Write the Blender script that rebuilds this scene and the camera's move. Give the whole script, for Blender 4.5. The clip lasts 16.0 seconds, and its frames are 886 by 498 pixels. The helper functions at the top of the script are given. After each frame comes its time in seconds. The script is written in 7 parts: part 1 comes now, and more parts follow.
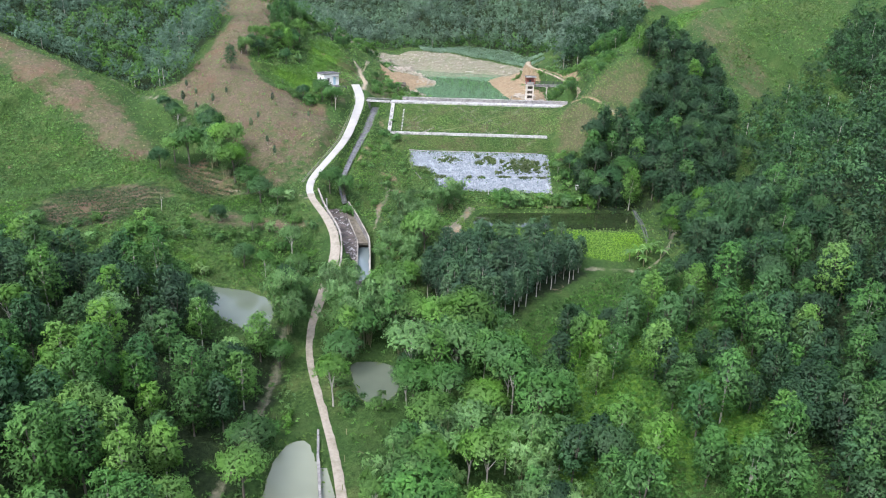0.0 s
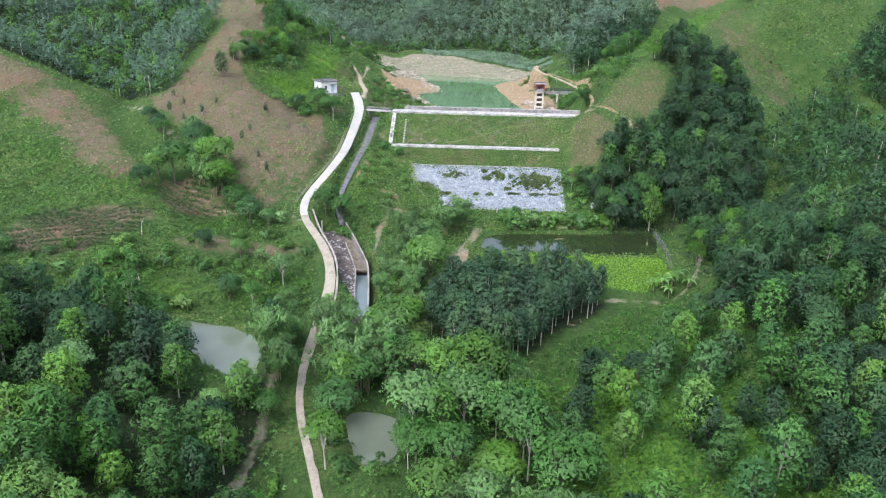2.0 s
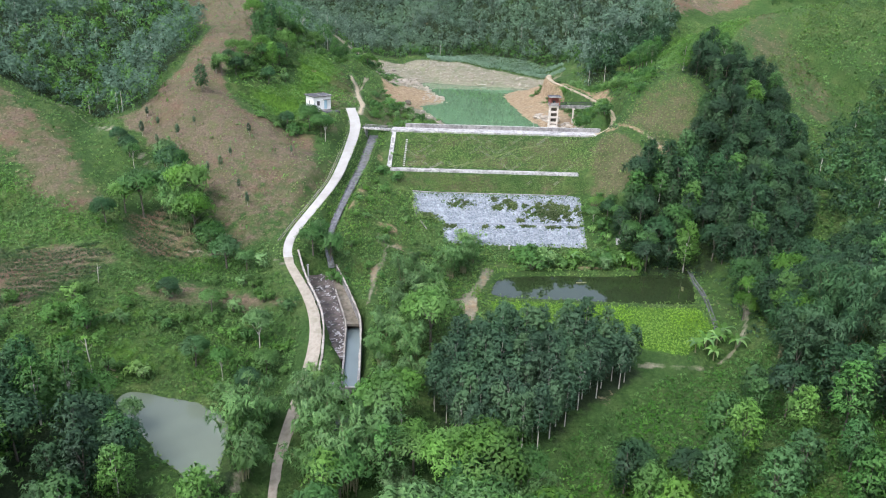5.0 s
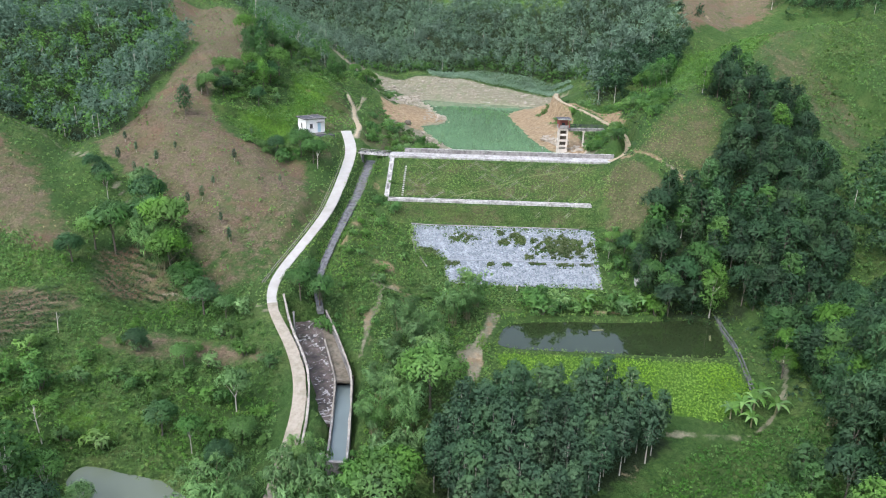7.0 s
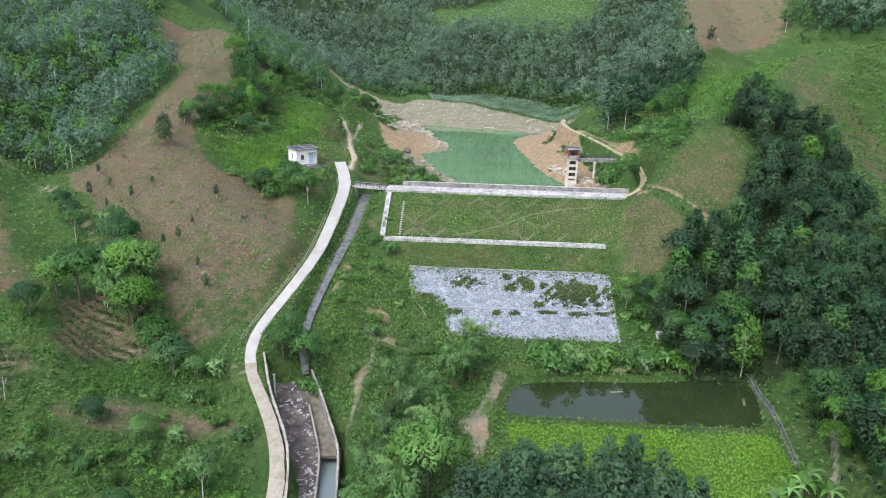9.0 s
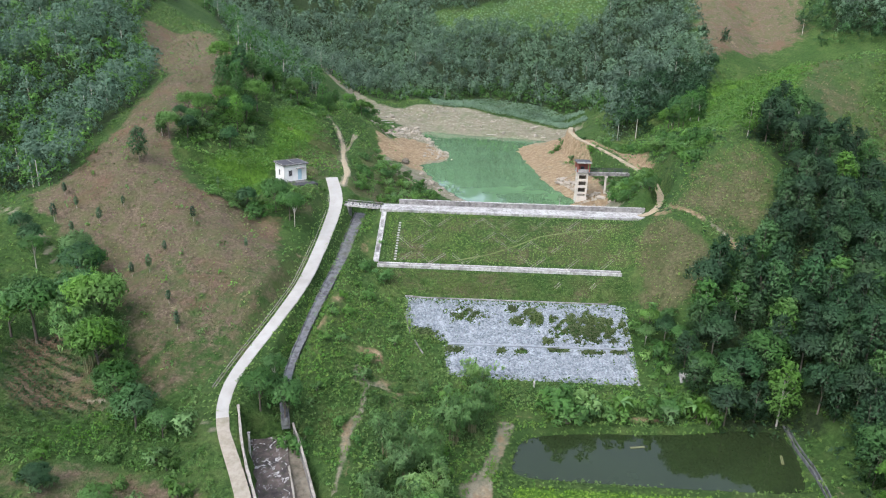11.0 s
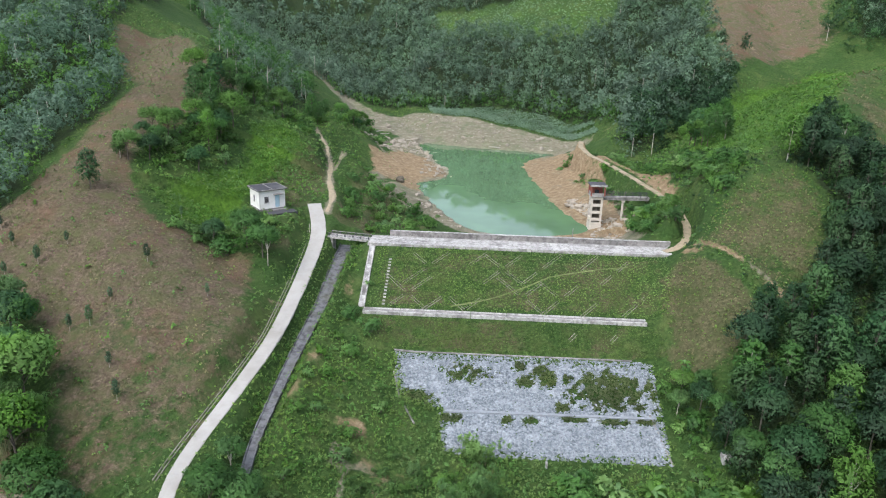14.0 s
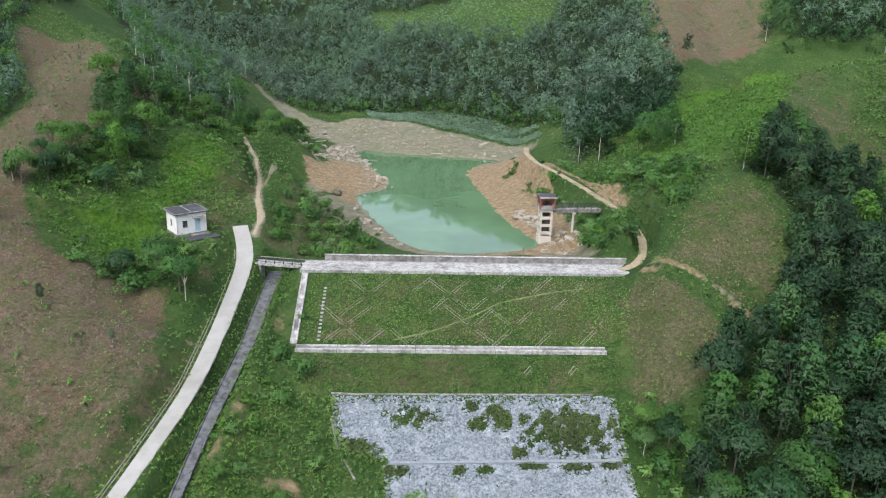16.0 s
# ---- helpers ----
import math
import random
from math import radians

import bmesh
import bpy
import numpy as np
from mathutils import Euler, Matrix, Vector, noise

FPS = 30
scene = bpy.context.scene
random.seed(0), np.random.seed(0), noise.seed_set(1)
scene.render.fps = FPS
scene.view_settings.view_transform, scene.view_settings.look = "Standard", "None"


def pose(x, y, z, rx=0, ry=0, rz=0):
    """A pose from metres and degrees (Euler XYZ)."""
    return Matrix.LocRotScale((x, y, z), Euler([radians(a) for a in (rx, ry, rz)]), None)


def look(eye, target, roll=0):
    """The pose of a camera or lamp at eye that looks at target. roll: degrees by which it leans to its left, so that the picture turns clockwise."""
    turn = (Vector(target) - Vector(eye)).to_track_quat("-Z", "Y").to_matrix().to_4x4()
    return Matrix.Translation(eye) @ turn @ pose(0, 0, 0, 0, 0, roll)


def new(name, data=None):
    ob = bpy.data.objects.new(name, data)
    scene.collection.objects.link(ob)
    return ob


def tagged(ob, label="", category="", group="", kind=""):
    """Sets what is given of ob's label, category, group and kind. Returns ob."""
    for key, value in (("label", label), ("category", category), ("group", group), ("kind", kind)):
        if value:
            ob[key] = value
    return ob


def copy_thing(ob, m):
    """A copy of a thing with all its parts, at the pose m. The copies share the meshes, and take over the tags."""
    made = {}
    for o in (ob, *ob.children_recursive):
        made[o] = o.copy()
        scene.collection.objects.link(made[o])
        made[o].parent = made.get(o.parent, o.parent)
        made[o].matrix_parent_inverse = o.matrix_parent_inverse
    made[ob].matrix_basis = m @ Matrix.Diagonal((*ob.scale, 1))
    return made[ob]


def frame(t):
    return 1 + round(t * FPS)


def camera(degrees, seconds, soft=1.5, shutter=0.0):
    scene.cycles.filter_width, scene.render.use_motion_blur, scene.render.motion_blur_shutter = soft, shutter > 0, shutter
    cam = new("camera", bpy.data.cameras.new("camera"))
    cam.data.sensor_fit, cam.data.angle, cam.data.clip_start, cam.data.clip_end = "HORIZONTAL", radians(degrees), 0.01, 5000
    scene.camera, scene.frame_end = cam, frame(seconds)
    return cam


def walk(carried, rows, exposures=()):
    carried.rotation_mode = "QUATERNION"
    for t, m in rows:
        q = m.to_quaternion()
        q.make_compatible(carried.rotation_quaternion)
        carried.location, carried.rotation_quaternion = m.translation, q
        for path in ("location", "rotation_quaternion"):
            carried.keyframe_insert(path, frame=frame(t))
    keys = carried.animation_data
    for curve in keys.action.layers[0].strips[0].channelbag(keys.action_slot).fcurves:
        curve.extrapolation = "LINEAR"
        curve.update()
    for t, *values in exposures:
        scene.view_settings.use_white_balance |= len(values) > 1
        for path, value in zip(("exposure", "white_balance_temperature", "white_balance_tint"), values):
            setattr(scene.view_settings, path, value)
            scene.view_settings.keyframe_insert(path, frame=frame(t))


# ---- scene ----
cam = camera(63.6, 16.0, 1.1)
PATH = [
    (0, (1.006, 0.525, 45.313), (0.988, 2.401, 44.621), 1.6),
    (0.5, (0.733, 3.57, 45.5), (0.714, 5.447, 44.807), 1.5),
    (1, (0.517, 6.918, 45.736), (0.496, 8.794, 45.042), 1.5),
    (1.5, (0.384, 10.014, 45.97), (0.36, 11.889, 45.275), 1.5),
    (2, (0.28, 13.293, 46.149), (0.254, 15.167, 45.453), 1.5),
    (2.5, (0.203, 16.606, 46.35), (0.174, 18.48, 45.652), 1.4),
    (3, (0.076, 19.947, 46.54), (0.044, 21.821, 45.842), 1.4),
    (3.5, (0.023, 23.182, 46.746), (-0.011, 25.055, 46.046), 1.4),
    (4, (-0.039, 26.466, 46.956), (-0.075, 28.339, 46.256), 1.4),
    (6.5, (-0.526, 42.646, 47.903), (-0.57, 44.521, 47.209), 1.5),
    (7, (-0.662, 45.858, 48.041), (-0.706, 47.741, 47.369), 1.6),
    (7.5, (-0.772, 49.003, 48.157), (-0.819, 50.895, 47.509), 1.6),
    (8, (-0.831, 52.153, 48.245), (-0.879, 54.052, 47.617), 1.7),
    (8.5, (-0.874, 55.209, 48.342), (-0.924, 57.108, 47.718), 1.7),
    (9, (-0.975, 58.466, 48.471), (-1.025, 60.365, 47.847), 1.7),
    (11.5, (-1.069, 73.759, 49.562), (-1.125, 75.657, 48.934), 1.7),
    (12, (-1.06, 76.82, 49.678), (-1.117, 78.718, 49.05), 1.7),
    (12.5, (-1.118, 79.692, 49.786), (-1.175, 81.59, 49.158), 1.8),
    (13, (-1.071, 82.549, 49.865), (-1.127, 84.448, 49.239), 1.9),
    (13.5, (-1.057, 85.296, 49.982), (-1.114, 87.194, 49.355), 1.8),
    (14, (-1.055, 88.076, 50.109), (-1.113, 89.975, 49.483), 1.9),
    (14.5, (-1.028, 90.673, 50.252), (-1.088, 92.571, 49.625), 1.8),
    (15, (-0.973, 93.262, 50.347), (-0.992, 95.161, 49.722), 1.9),
    (15.5, (-0.908, 95.673, 50.45), (-0.871, 97.573, 49.827), 1.9),
    (16, (-0.831, 98.202, 50.567), (-0.734, 100.1, 49.944), 1.8),
]
walk(cam, [(t, look(eye, target, roll)) for t, eye, target, roll in PATH], [(0, 1.5, 5800, 15), (7, 1.33, 5850, 14), (11, 1.19, 5900, 13), (16, 0.98, 6000, 12)])

# ---- light: a bright overcast sky ----
world = bpy.data.worlds.new("sky")
scene.world = world
world.use_nodes = True
nt = world.node_tree
sky = nt.nodes.new("ShaderNodeTexSky")
sky.sky_type, sky.sun_disc = "NISHITA", False
sky.sun_elevation, sky.sun_rotation = radians(56), radians(215)
sky.air_density, sky.dust_density, sky.ozone_density = 1.2, 4.0, 1.0
nt.nodes["Background"].inputs["Strength"].default_value = 0.15
cloud = nt.nodes.new("ShaderNodeHueSaturation")
cloud.inputs["Saturation"].default_value = 0.55
nt.links.new(sky.outputs["Color"], cloud.inputs["Color"])
nt.links.new(cloud.outputs["Color"], nt.nodes["Background"].inputs["Color"])
sun = new("sun", bpy.data.lights.new("sun", "SUN"))
sun.data.energy, sun.data.angle, sun.data.color = 0.65, radians(45), (1.0, 0.985, 0.96)
SUN_AZ, SUN_EL = radians(215), radians(56)
sun.matrix_world = look((0, 0, 0), (-math.sin(SUN_AZ) * math.cos(SUN_EL), -math.cos(SUN_AZ) * math.cos(SUN_EL), -math.sin(SUN_EL)))


# ---- materials ----
class Mat:
    """A small builder for node materials."""

    def __init__(self, name):
        self.m = bpy.data.materials.new(name)
        self.m.use_nodes = True
        self.t = self.m.node_tree
        self.p = self.t.nodes["Principled BSDF"]

    def node(self, kind, **inputs):
        n = self.t.nodes.new(kind)
        for k, v in inputs.items():
            n.inputs[k.replace("_", " ")].default_value = v
        return n

    def link(self, a, b):
        self.t.links.new(a, b)

    def coords(self, local=False):
        if local:
            return self.node("ShaderNodeTexCoord").outputs["Object"]
        return self.node("ShaderNodeNewGeometry").outputs["Position"]

    def noise(self, size, detail=4.0, rough=0.6, local=False):
        n = self.node("ShaderNodeTexNoise", Scale=1.0 / size, Detail=detail, Roughness=rough)
        self.link(self.coords(local), n.inputs["Vector"])
        return n.outputs["Fac"]

    def ramp(self, fac, stops):
        r = self.t.nodes.new("ShaderNodeValToRGB")
        e = r.color_ramp.elements
        while len(e) < len(stops):
            e.new(0.5)
        for el, (pos, col) in zip(e, stops):
            el.position = pos
            el.color = (*col, 1) if len(col) == 3 else col
        self.link(fac, r.inputs["Fac"])
        return r.outputs["Color"]

    def mix(self, a, b, fac, how="MIX"):
        n = self.t.nodes.new("ShaderNodeMix")
        n.data_type, n.blend_type = "RGBA", how
        for sock, v in ((n.inputs[6], a), (n.inputs[7], b), (n.inputs[0], fac)):
            if isinstance(v, bpy.types.NodeSocket):
                self.link(v, sock)
            elif isinstance(v, (int, float)):
                sock.default_value = v
            else:
                sock.default_value = (*v, 1)
        return n.outputs[2]

    def math(self, how, a, b=0.0):
        n = self.t.nodes.new("ShaderNodeMath")
        n.operation = how
        for sock, v in zip(n.inputs, (a, b)):
            if isinstance(v, bpy.types.NodeSocket):
                self.link(v, sock)
            else:
                sock.default_value = v
        return n.outputs[0]

    def attr(self, name):
        n = self.t.nodes.new("ShaderNodeAttribute")
        n.attribute_name = name
        return n.outputs["Fac"]

    def bump(self, height, strength=0.5, distance=0.1):
        b = self.node("ShaderNodeBump", Strength=strength, Distance=distance)
        self.link(height, b.inputs["Height"])
        self.link(b.outputs["Normal"], self.p.inputs["Normal"])

    def done(self, color, rough=0.9, spec=0.3, metal=0.0):
        if isinstance(color, bpy.types.NodeSocket):
            self.link(color, self.p.inputs["Base Color"])
        else:
            self.p.inputs["Base Color"].default_value = (*color, 1)
        self.p.inputs["Roughness"].default_value = rough
        self.p.inputs["Specular IOR Level"].default_value = spec
        self.p.inputs["Metallic"].default_value = metal
        return self.m


def leaf_material(name, dark, light, yellow=None, glow=0.40):
    """Foliage: each plant and each leaf of its own green, some light through it."""
    m = Mat(name)
    info = m.t.nodes.new("ShaderNodeObjectInfo").outputs["Random"]
    leaf = m.t.nodes.new("ShaderNodeNewGeometry").outputs["Random Per Island"]
    c = m.ramp(m.math("ADD", m.math("MULTIPLY", leaf, 0.22), m.math("ADD", m.math("MULTIPLY", m.noise(0.35, 3), 0.38), m.math("MULTIPLY", m.noise(1.6, 2), 0.4))), [(0.28, dark), (0.70, light)])
    if yellow:
        c = m.mix(c, yellow, m.ramp(info, [(0.55, (0, 0, 0)), (1.0, (0.55, 0.55, 0.55))]))
    hue = m.node("ShaderNodeHueSaturation")
    m.link(c, hue.inputs["Color"])
    m.link(m.math("ADD", m.math("ADD", m.math("ADD", m.math("MULTIPLY", m.noise(26, 2), 0.6), m.math("MULTIPLY", m.noise(4.6, 1), 1.2)), m.math("MULTIPLY", info, 0.4)), -0.05), hue.inputs["Value"])
    m.link(m.math("ADD", m.math("MULTIPLY", m.noise(9, 2), 0.5), 0.77), hue.inputs["Saturation"])
    m.done(hue.outputs["Color"], 0.6, 0.25)
    tr = m.t.nodes.new("ShaderNodeBsdfTranslucent")
    m.link(hue.outputs["Color"], tr.inputs["Color"])
    mixer = m.node("ShaderNodeMixShader", Fac=glow)
    m.link(m.p.outputs[0], mixer.inputs[1])
    m.link(tr.outputs[0], mixer.inputs[2])
    out = mixer.outputs[0]
    m.link(out, m.t.nodes["Material Output"].inputs["Surface"])
    return m.m


def concrete(name, base, stain, dirt, amount=0.5, size=1.2):
    m = Mat(name)
    a = m.noise(size, 6, 0.65)
    b = m.noise(size * 4.5, 3)
    c = m.mix(base, stain, m.ramp(a, [(0.42, (0, 0, 0)), (0.72, (amount * 1.6, amount * 1.6, amount * 1.6))]))
    c = m.mix(c, dirt, m.ramp(b, [(0.5, (0, 0, 0)), (0.75, (amount, amount, amount))]))
    rnd = m.t.nodes.new("ShaderNodeObjectInfo").outputs["Random"]
    c = m.mix(c, stain, m.math("MULTIPLY", rnd, 0.3))
    piece = m.t.nodes.new("ShaderNodeNewGeometry").outputs["Random Per Island"]
    c = m.mix(c, stain, m.math("MULTIPLY", piece, 0.45 if "stone" in name else 0.0))
    m.bump(m.noise(0.25, 4), 0.4, 0.03)
    return m.done(c, 0.88, 0.25)


def apron_material():
    """Blackened spillway concrete: silt-brown film, black growth, white scoured streaks."""
    m = Mat("blackened_apron_concrete")
    c = m.ramp(m.noise(1.6, 6, 0.7), [(0.34, (0.030, 0.027, 0.026)), (0.52, (0.085, 0.068, 0.060)), (0.70, (0.150, 0.122, 0.105))])
    n = m.node("ShaderNodeTexNoise", Scale=0.75, Detail=6.0, Roughness=0.65, Distortion=2.2)
    m.link(m.coords(), n.inputs["Vector"])
    c = m.mix(c, (0.46, 0.45, 0.43), m.ramp(n.outputs["Fac"], [(0.56, (0, 0, 0)), (0.63, (0.85, 0.85, 0.85))]))
    c = m.mix(c, (0.05, 0.06, 0.03), m.ramp(m.noise(0.5, 4), [(0.52, (0, 0, 0)), (0.7, (0.7, 0.7, 0.7))]))
    m.bump(m.noise(0.25, 4), 0.4, 0.03)
    return m.done(c, 0.8, 0.3)


def ground_material():
    m = Mat("ground_cover")
    fine, mid, wide = m.noise(0.55, 5, 0.7), m.noise(3.2, 4), m.noise(17, 3)
    grass = m.ramp(fine, [(0.34, (0.018, 0.040, 0.009)), (0.52, (0.052, 0.098, 0.022)), (0.70, (0.115, 0.178, 0.046))])
    grass = m.mix(grass, (0.118, 0.145, 0.046), m.ramp(mid, [(0.48, (0, 0, 0)), (0.68, (0.6, 0.6, 0.6))]))
    grass = m.mix(grass, (0.030, 0.070, 0.016), m.ramp(wide, [(0.4, (0.6, 0.6, 0.6)), (0.62, (0, 0, 0))]))
    lush = m.ramp(fine, [(0.34, (0.040, 0.092, 0.010)), (0.52, (0.082, 0.168, 0.020)), (0.7, (0.130, 0.240, 0.032))])
    soil = m.ramp(m.noise(0.45, 6, 0.75), [(0.30, (0.062, 0.047, 0.032)), (0.5, (0.140, 0.104, 0.070)), (0.70, (0.235, 0.186, 0.128))])
    soil = m.mix(soil, (0.098, 0.105, 0.042), m.ramp(m.noise(2.3, 6, 0.75), [(0.42, (0, 0, 0)), (0.60, (0.85, 0.85, 0.85))]))
    soil = m.mix(soil, (0.150, 0.088, 0.055), m.ramp(m.noise(13, 4, 0.7), [(0.50, (0, 0, 0)), (0.66, (0.7, 0.7, 0.7))]))
    dry = m.ramp(m.noise(0.5, 6, 0.75), [(0.32, (0.042, 0.048, 0.020)), (0.5, (0.108, 0.102, 0.050)), (0.7, (0.195, 0.180, 0.098))])
    dry = m.mix(dry, (0.052, 0.078, 0.020), m.ramp(mid, [(0.42, (0, 0, 0)), (0.66, (0.85, 0.85, 0.85))]))
    mud = m.ramp(m.noise(1.4, 6, 0.7), [(0.3, (0.150, 0.138, 0.092)), (0.55, (0.240, 0.218, 0.150)), (0.75, (0.345, 0.320, 0.240))])
    mud = m.mix(mud, (0.125, 0.150, 0.070), m.ramp(m.noise(4.5, 6, 0.75), [(0.48, (0, 0, 0)), (0.64, (0.8, 0.8, 0.8))]))
    clay = m.ramp(m.noise(1.0, 6, 0.7), [(0.3, (0.18, 0.125, 0.068)), (0.55, (0.30, 0.222, 0.130)), (0.75, (0.42, 0.345, 0.225))])
    # Woodland floor darkened so that gaps between crowns read as shadow.
    shaded_litter = m.ramp(fine, [(0.3, (0.012, 0.022, 0.008)), (0.7, (0.036, 0.056, 0.020))])
    edge = m.math("ADD", m.math("MULTIPLY", m.math("SUBTRACT", m.noise(1.8, 5, 0.7), 0.5), 1.3), m.math("MULTIPLY", m.math("SUBTRACT", m.noise(7.5, 4, 0.6), 0.5), 1.4))
    c = grass
    for layer, col in (("lush", lush), ("shaded_litter", shaded_litter), ("dry", dry), ("soil", soil), ("mud", mud), ("clay", clay)):
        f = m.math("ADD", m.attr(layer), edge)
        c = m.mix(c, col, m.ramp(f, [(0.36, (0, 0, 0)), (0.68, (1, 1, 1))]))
    m.bump(m.math("ADD", m.noise(0.5, 5, 0.75), m.math("MULTIPLY", mid, 1.5)), 1.0, 0.5)
    return m.done(c, 0.95, 0.15)


def water_material(name, deep, rough=0.04, gloss=0.5):
    m = Mat(name)
    c = m.mix(deep, tuple(v * 1.25 for v in deep), m.ramp(m.noise(14, 3), [(0.4, (0, 0, 0)), (0.65, (1, 1, 1))]))
    m.bump(m.noise(1.2, 3), 0.05, 0.02)
    m.p.inputs["IOR"].default_value = 1.33
    return m.done(c, rough, gloss)


M_GROUND = ground_material()
M_LEAF = leaf_material("mid_green_leaves", (0.038, 0.102, 0.027), (0.114, 0.242, 0.060), (0.165, 0.285, 0.050))
M_DARK = leaf_material("dark_green_leaves", (0.024, 0.072, 0.026), (0.078, 0.170, 0.062), (0.095, 0.185, 0.055))
M_BAMBOO = leaf_material("bamboo_leaves", (0.074, 0.155, 0.053), (0.195, 0.335, 0.112), (0.22, 0.34, 0.09))
M_BAMBOO_DARK = leaf_material("dark_bamboo_leaves", (0.026, 0.070, 0.030), (0.088, 0.175, 0.070), (0.10, 0.19, 0.06))
M_BRIGHT = leaf_material("bright_green_leaves", (0.046, 0.110, 0.020), (0.122, 0.238, 0.046))
M_SCRUB = leaf_material("scrub_leaves", (0.055, 0.125, 0.030), (0.140, 0.262, 0.062))
M_GRASS = leaf_material("grass_blades", (0.085, 0.150, 0.032), (0.190, 0.285, 0.075))
M_LUSH = leaf_material("lush_grass_blades", (0.105, 0.205, 0.020), (0.230, 0.37, 0.045))
M_DRYGRASS = leaf_material("dry_grass_blades", (0.12, 0.110, 0.052), (0.26, 0.230, 0.125))
# Far foliage greens paled and blued: distance haze put into the leaf colour.
M_HAZED_PALE = leaf_material("hazed_pale_leaves", (0.085, 0.142, 0.095), (0.205, 0.300, 0.195), (0.22, 0.31, 0.17))
M_HAZED_BLUE = leaf_material("hazed_blue_leaves", (0.052, 0.098, 0.066), (0.125, 0.205, 0.135), (0.145, 0.215, 0.115))
M_PLANTATION = leaf_material("grey_plantation_leaves", (0.026, 0.064, 0.032), (0.090, 0.165, 0.082), (0.105, 0.175, 0.070))
M_DEEP = leaf_material("deep_green_leaves", (0.014, 0.040, 0.018), (0.052, 0.110, 0.043), (0.072, 0.132, 0.042), 0.34)
M_WEED = leaf_material("olive_weed_leaves", (0.070, 0.095, 0.034), (0.155, 0.195, 0.078))
M_FERN = leaf_material("dark_fern_leaves", (0.020, 0.070, 0.010), (0.075, 0.178, 0.028))
M_TEA = leaf_material("tea_leaves", (0.020, 0.042, 0.014), (0.056, 0.096, 0.032))
# maize green, lightened to take in the haze over the far shore
M_CORN = leaf_material("corn_leaves", (0.150, 0.230, 0.150), (0.270, 0.385, 0.260))
M_ROAD = concrete("pale_concrete_paving", (0.375, 0.36, 0.325), (0.29, 0.275, 0.24), (0.21, 0.195, 0.16), 0.5, 1.6)
M_CREST = concrete("weathered_white_concrete", (0.50, 0.485, 0.45), (0.24, 0.23, 0.21), (0.11, 0.10, 0.095), 0.95, 0.45)
M_GREY = concrete("grey_stained_concrete", (0.33, 0.315, 0.29), (0.15, 0.14, 0.13), (0.075, 0.07, 0.065), 0.9, 0.7)
M_TANCON = concrete("tan_weathered_concrete", (0.36, 0.33, 0.28), (0.22, 0.195, 0.16), (0.12, 0.105, 0.085), 0.9, 0.5)
M_BLACK = concrete("dark_wet_concrete", (0.175, 0.178, 0.18), (0.050, 0.050, 0.050), (0.10, 0.105, 0.06), 0.8, 0.7)
M_APRON = apron_material()
M_WALL = concrete("whitewashed_plaster", (0.80, 0.78, 0.74), (0.62, 0.59, 0.54), (0.48, 0.45, 0.40), 0.35, 0.7)
M_ROOF = concrete("blackened_flat_roof", (0.065, 0.065, 0.068), (0.05, 0.05, 0.055), (0.22, 0.22, 0.22), 0.6, 0.9)
M_TOWER = concrete("cream_tower_concrete", (0.58, 0.53, 0.45), (0.44, 0.39, 0.32), (0.30, 0.27, 0.22), 0.4, 0.8)
M_BROWNCON = concrete("brown_silted_concrete", (0.16, 0.135, 0.10), (0.07, 0.065, 0.045), (0.30, 0.27, 0.22), 0.8, 0.6)
M_DOOR = concrete("pale_blue_paint", (0.42, 0.58, 0.66), (0.36, 0.48, 0.54), (0.30, 0.36, 0.38), 0.3, 0.5)
M_RED = concrete("faded_red_paint", (0.30, 0.10, 0.075), (0.22, 0.08, 0.06), (0.16, 0.09, 0.07), 0.5, 0.4)
# near-black sheet colour that stands in for the unlit room behind the windows
M_DARK_PANEL = concrete("dark_opening_panel", (0.03, 0.03, 0.032), (0.02, 0.02, 0.02), (0.05, 0.05, 0.05), 0.3, 0.5)
M_DIRT = concrete("pale_trodden_earth", (0.33, 0.295, 0.235), (0.24, 0.205, 0.15), (0.12, 0.12, 0.065), 0.8, 0.5)
M_WORN = concrete("worn_pale_grass", (0.19, 0.21, 0.085), (0.13, 0.16, 0.06), (0.08, 0.11, 0.035), 0.8, 0.4)
M_TRACK = concrete("ochre_trodden_earth", (0.36, 0.295, 0.20), (0.26, 0.215, 0.135), (0.15, 0.15, 0.075), 0.9, 0.5)
M_STONE = concrete("blue_grey_stone", (0.315, 0.345, 0.36), (0.11, 0.125, 0.135), (0.44, 0.47, 0.485), 0.85, 0.3)
M_LEDGE = concrete("grouted_pale_stone", (0.29, 0.315, 0.33), (0.20, 0.215, 0.225), (0.13, 0.14, 0.13), 0.8, 0.5)
M_BOULDER = concrete("tan_boulder_stone", (0.40, 0.36, 0.29), (0.27, 0.23, 0.17), (0.52, 0.49, 0.42), 0.6, 0.6)
M_BARK = concrete("grey_brown_bark", (0.13, 0.11, 0.085), (0.08, 0.07, 0.055), (0.19, 0.17, 0.14), 0.6, 0.3)
M_PALEBARK = concrete("pale_bark", (0.46, 0.42, 0.36), (0.32, 0.29, 0.24), (0.55, 0.52, 0.46), 0.5, 0.3)
M_CANE = concrete("bamboo_cane", (0.20, 0.20, 0.10), (0.14, 0.13, 0.07), (0.28, 0.25, 0.15), 0.5, 0.3)
M_LAKE = water_material("green_lake_water", (0.092, 0.165, 0.080), 0.03, 0.9)
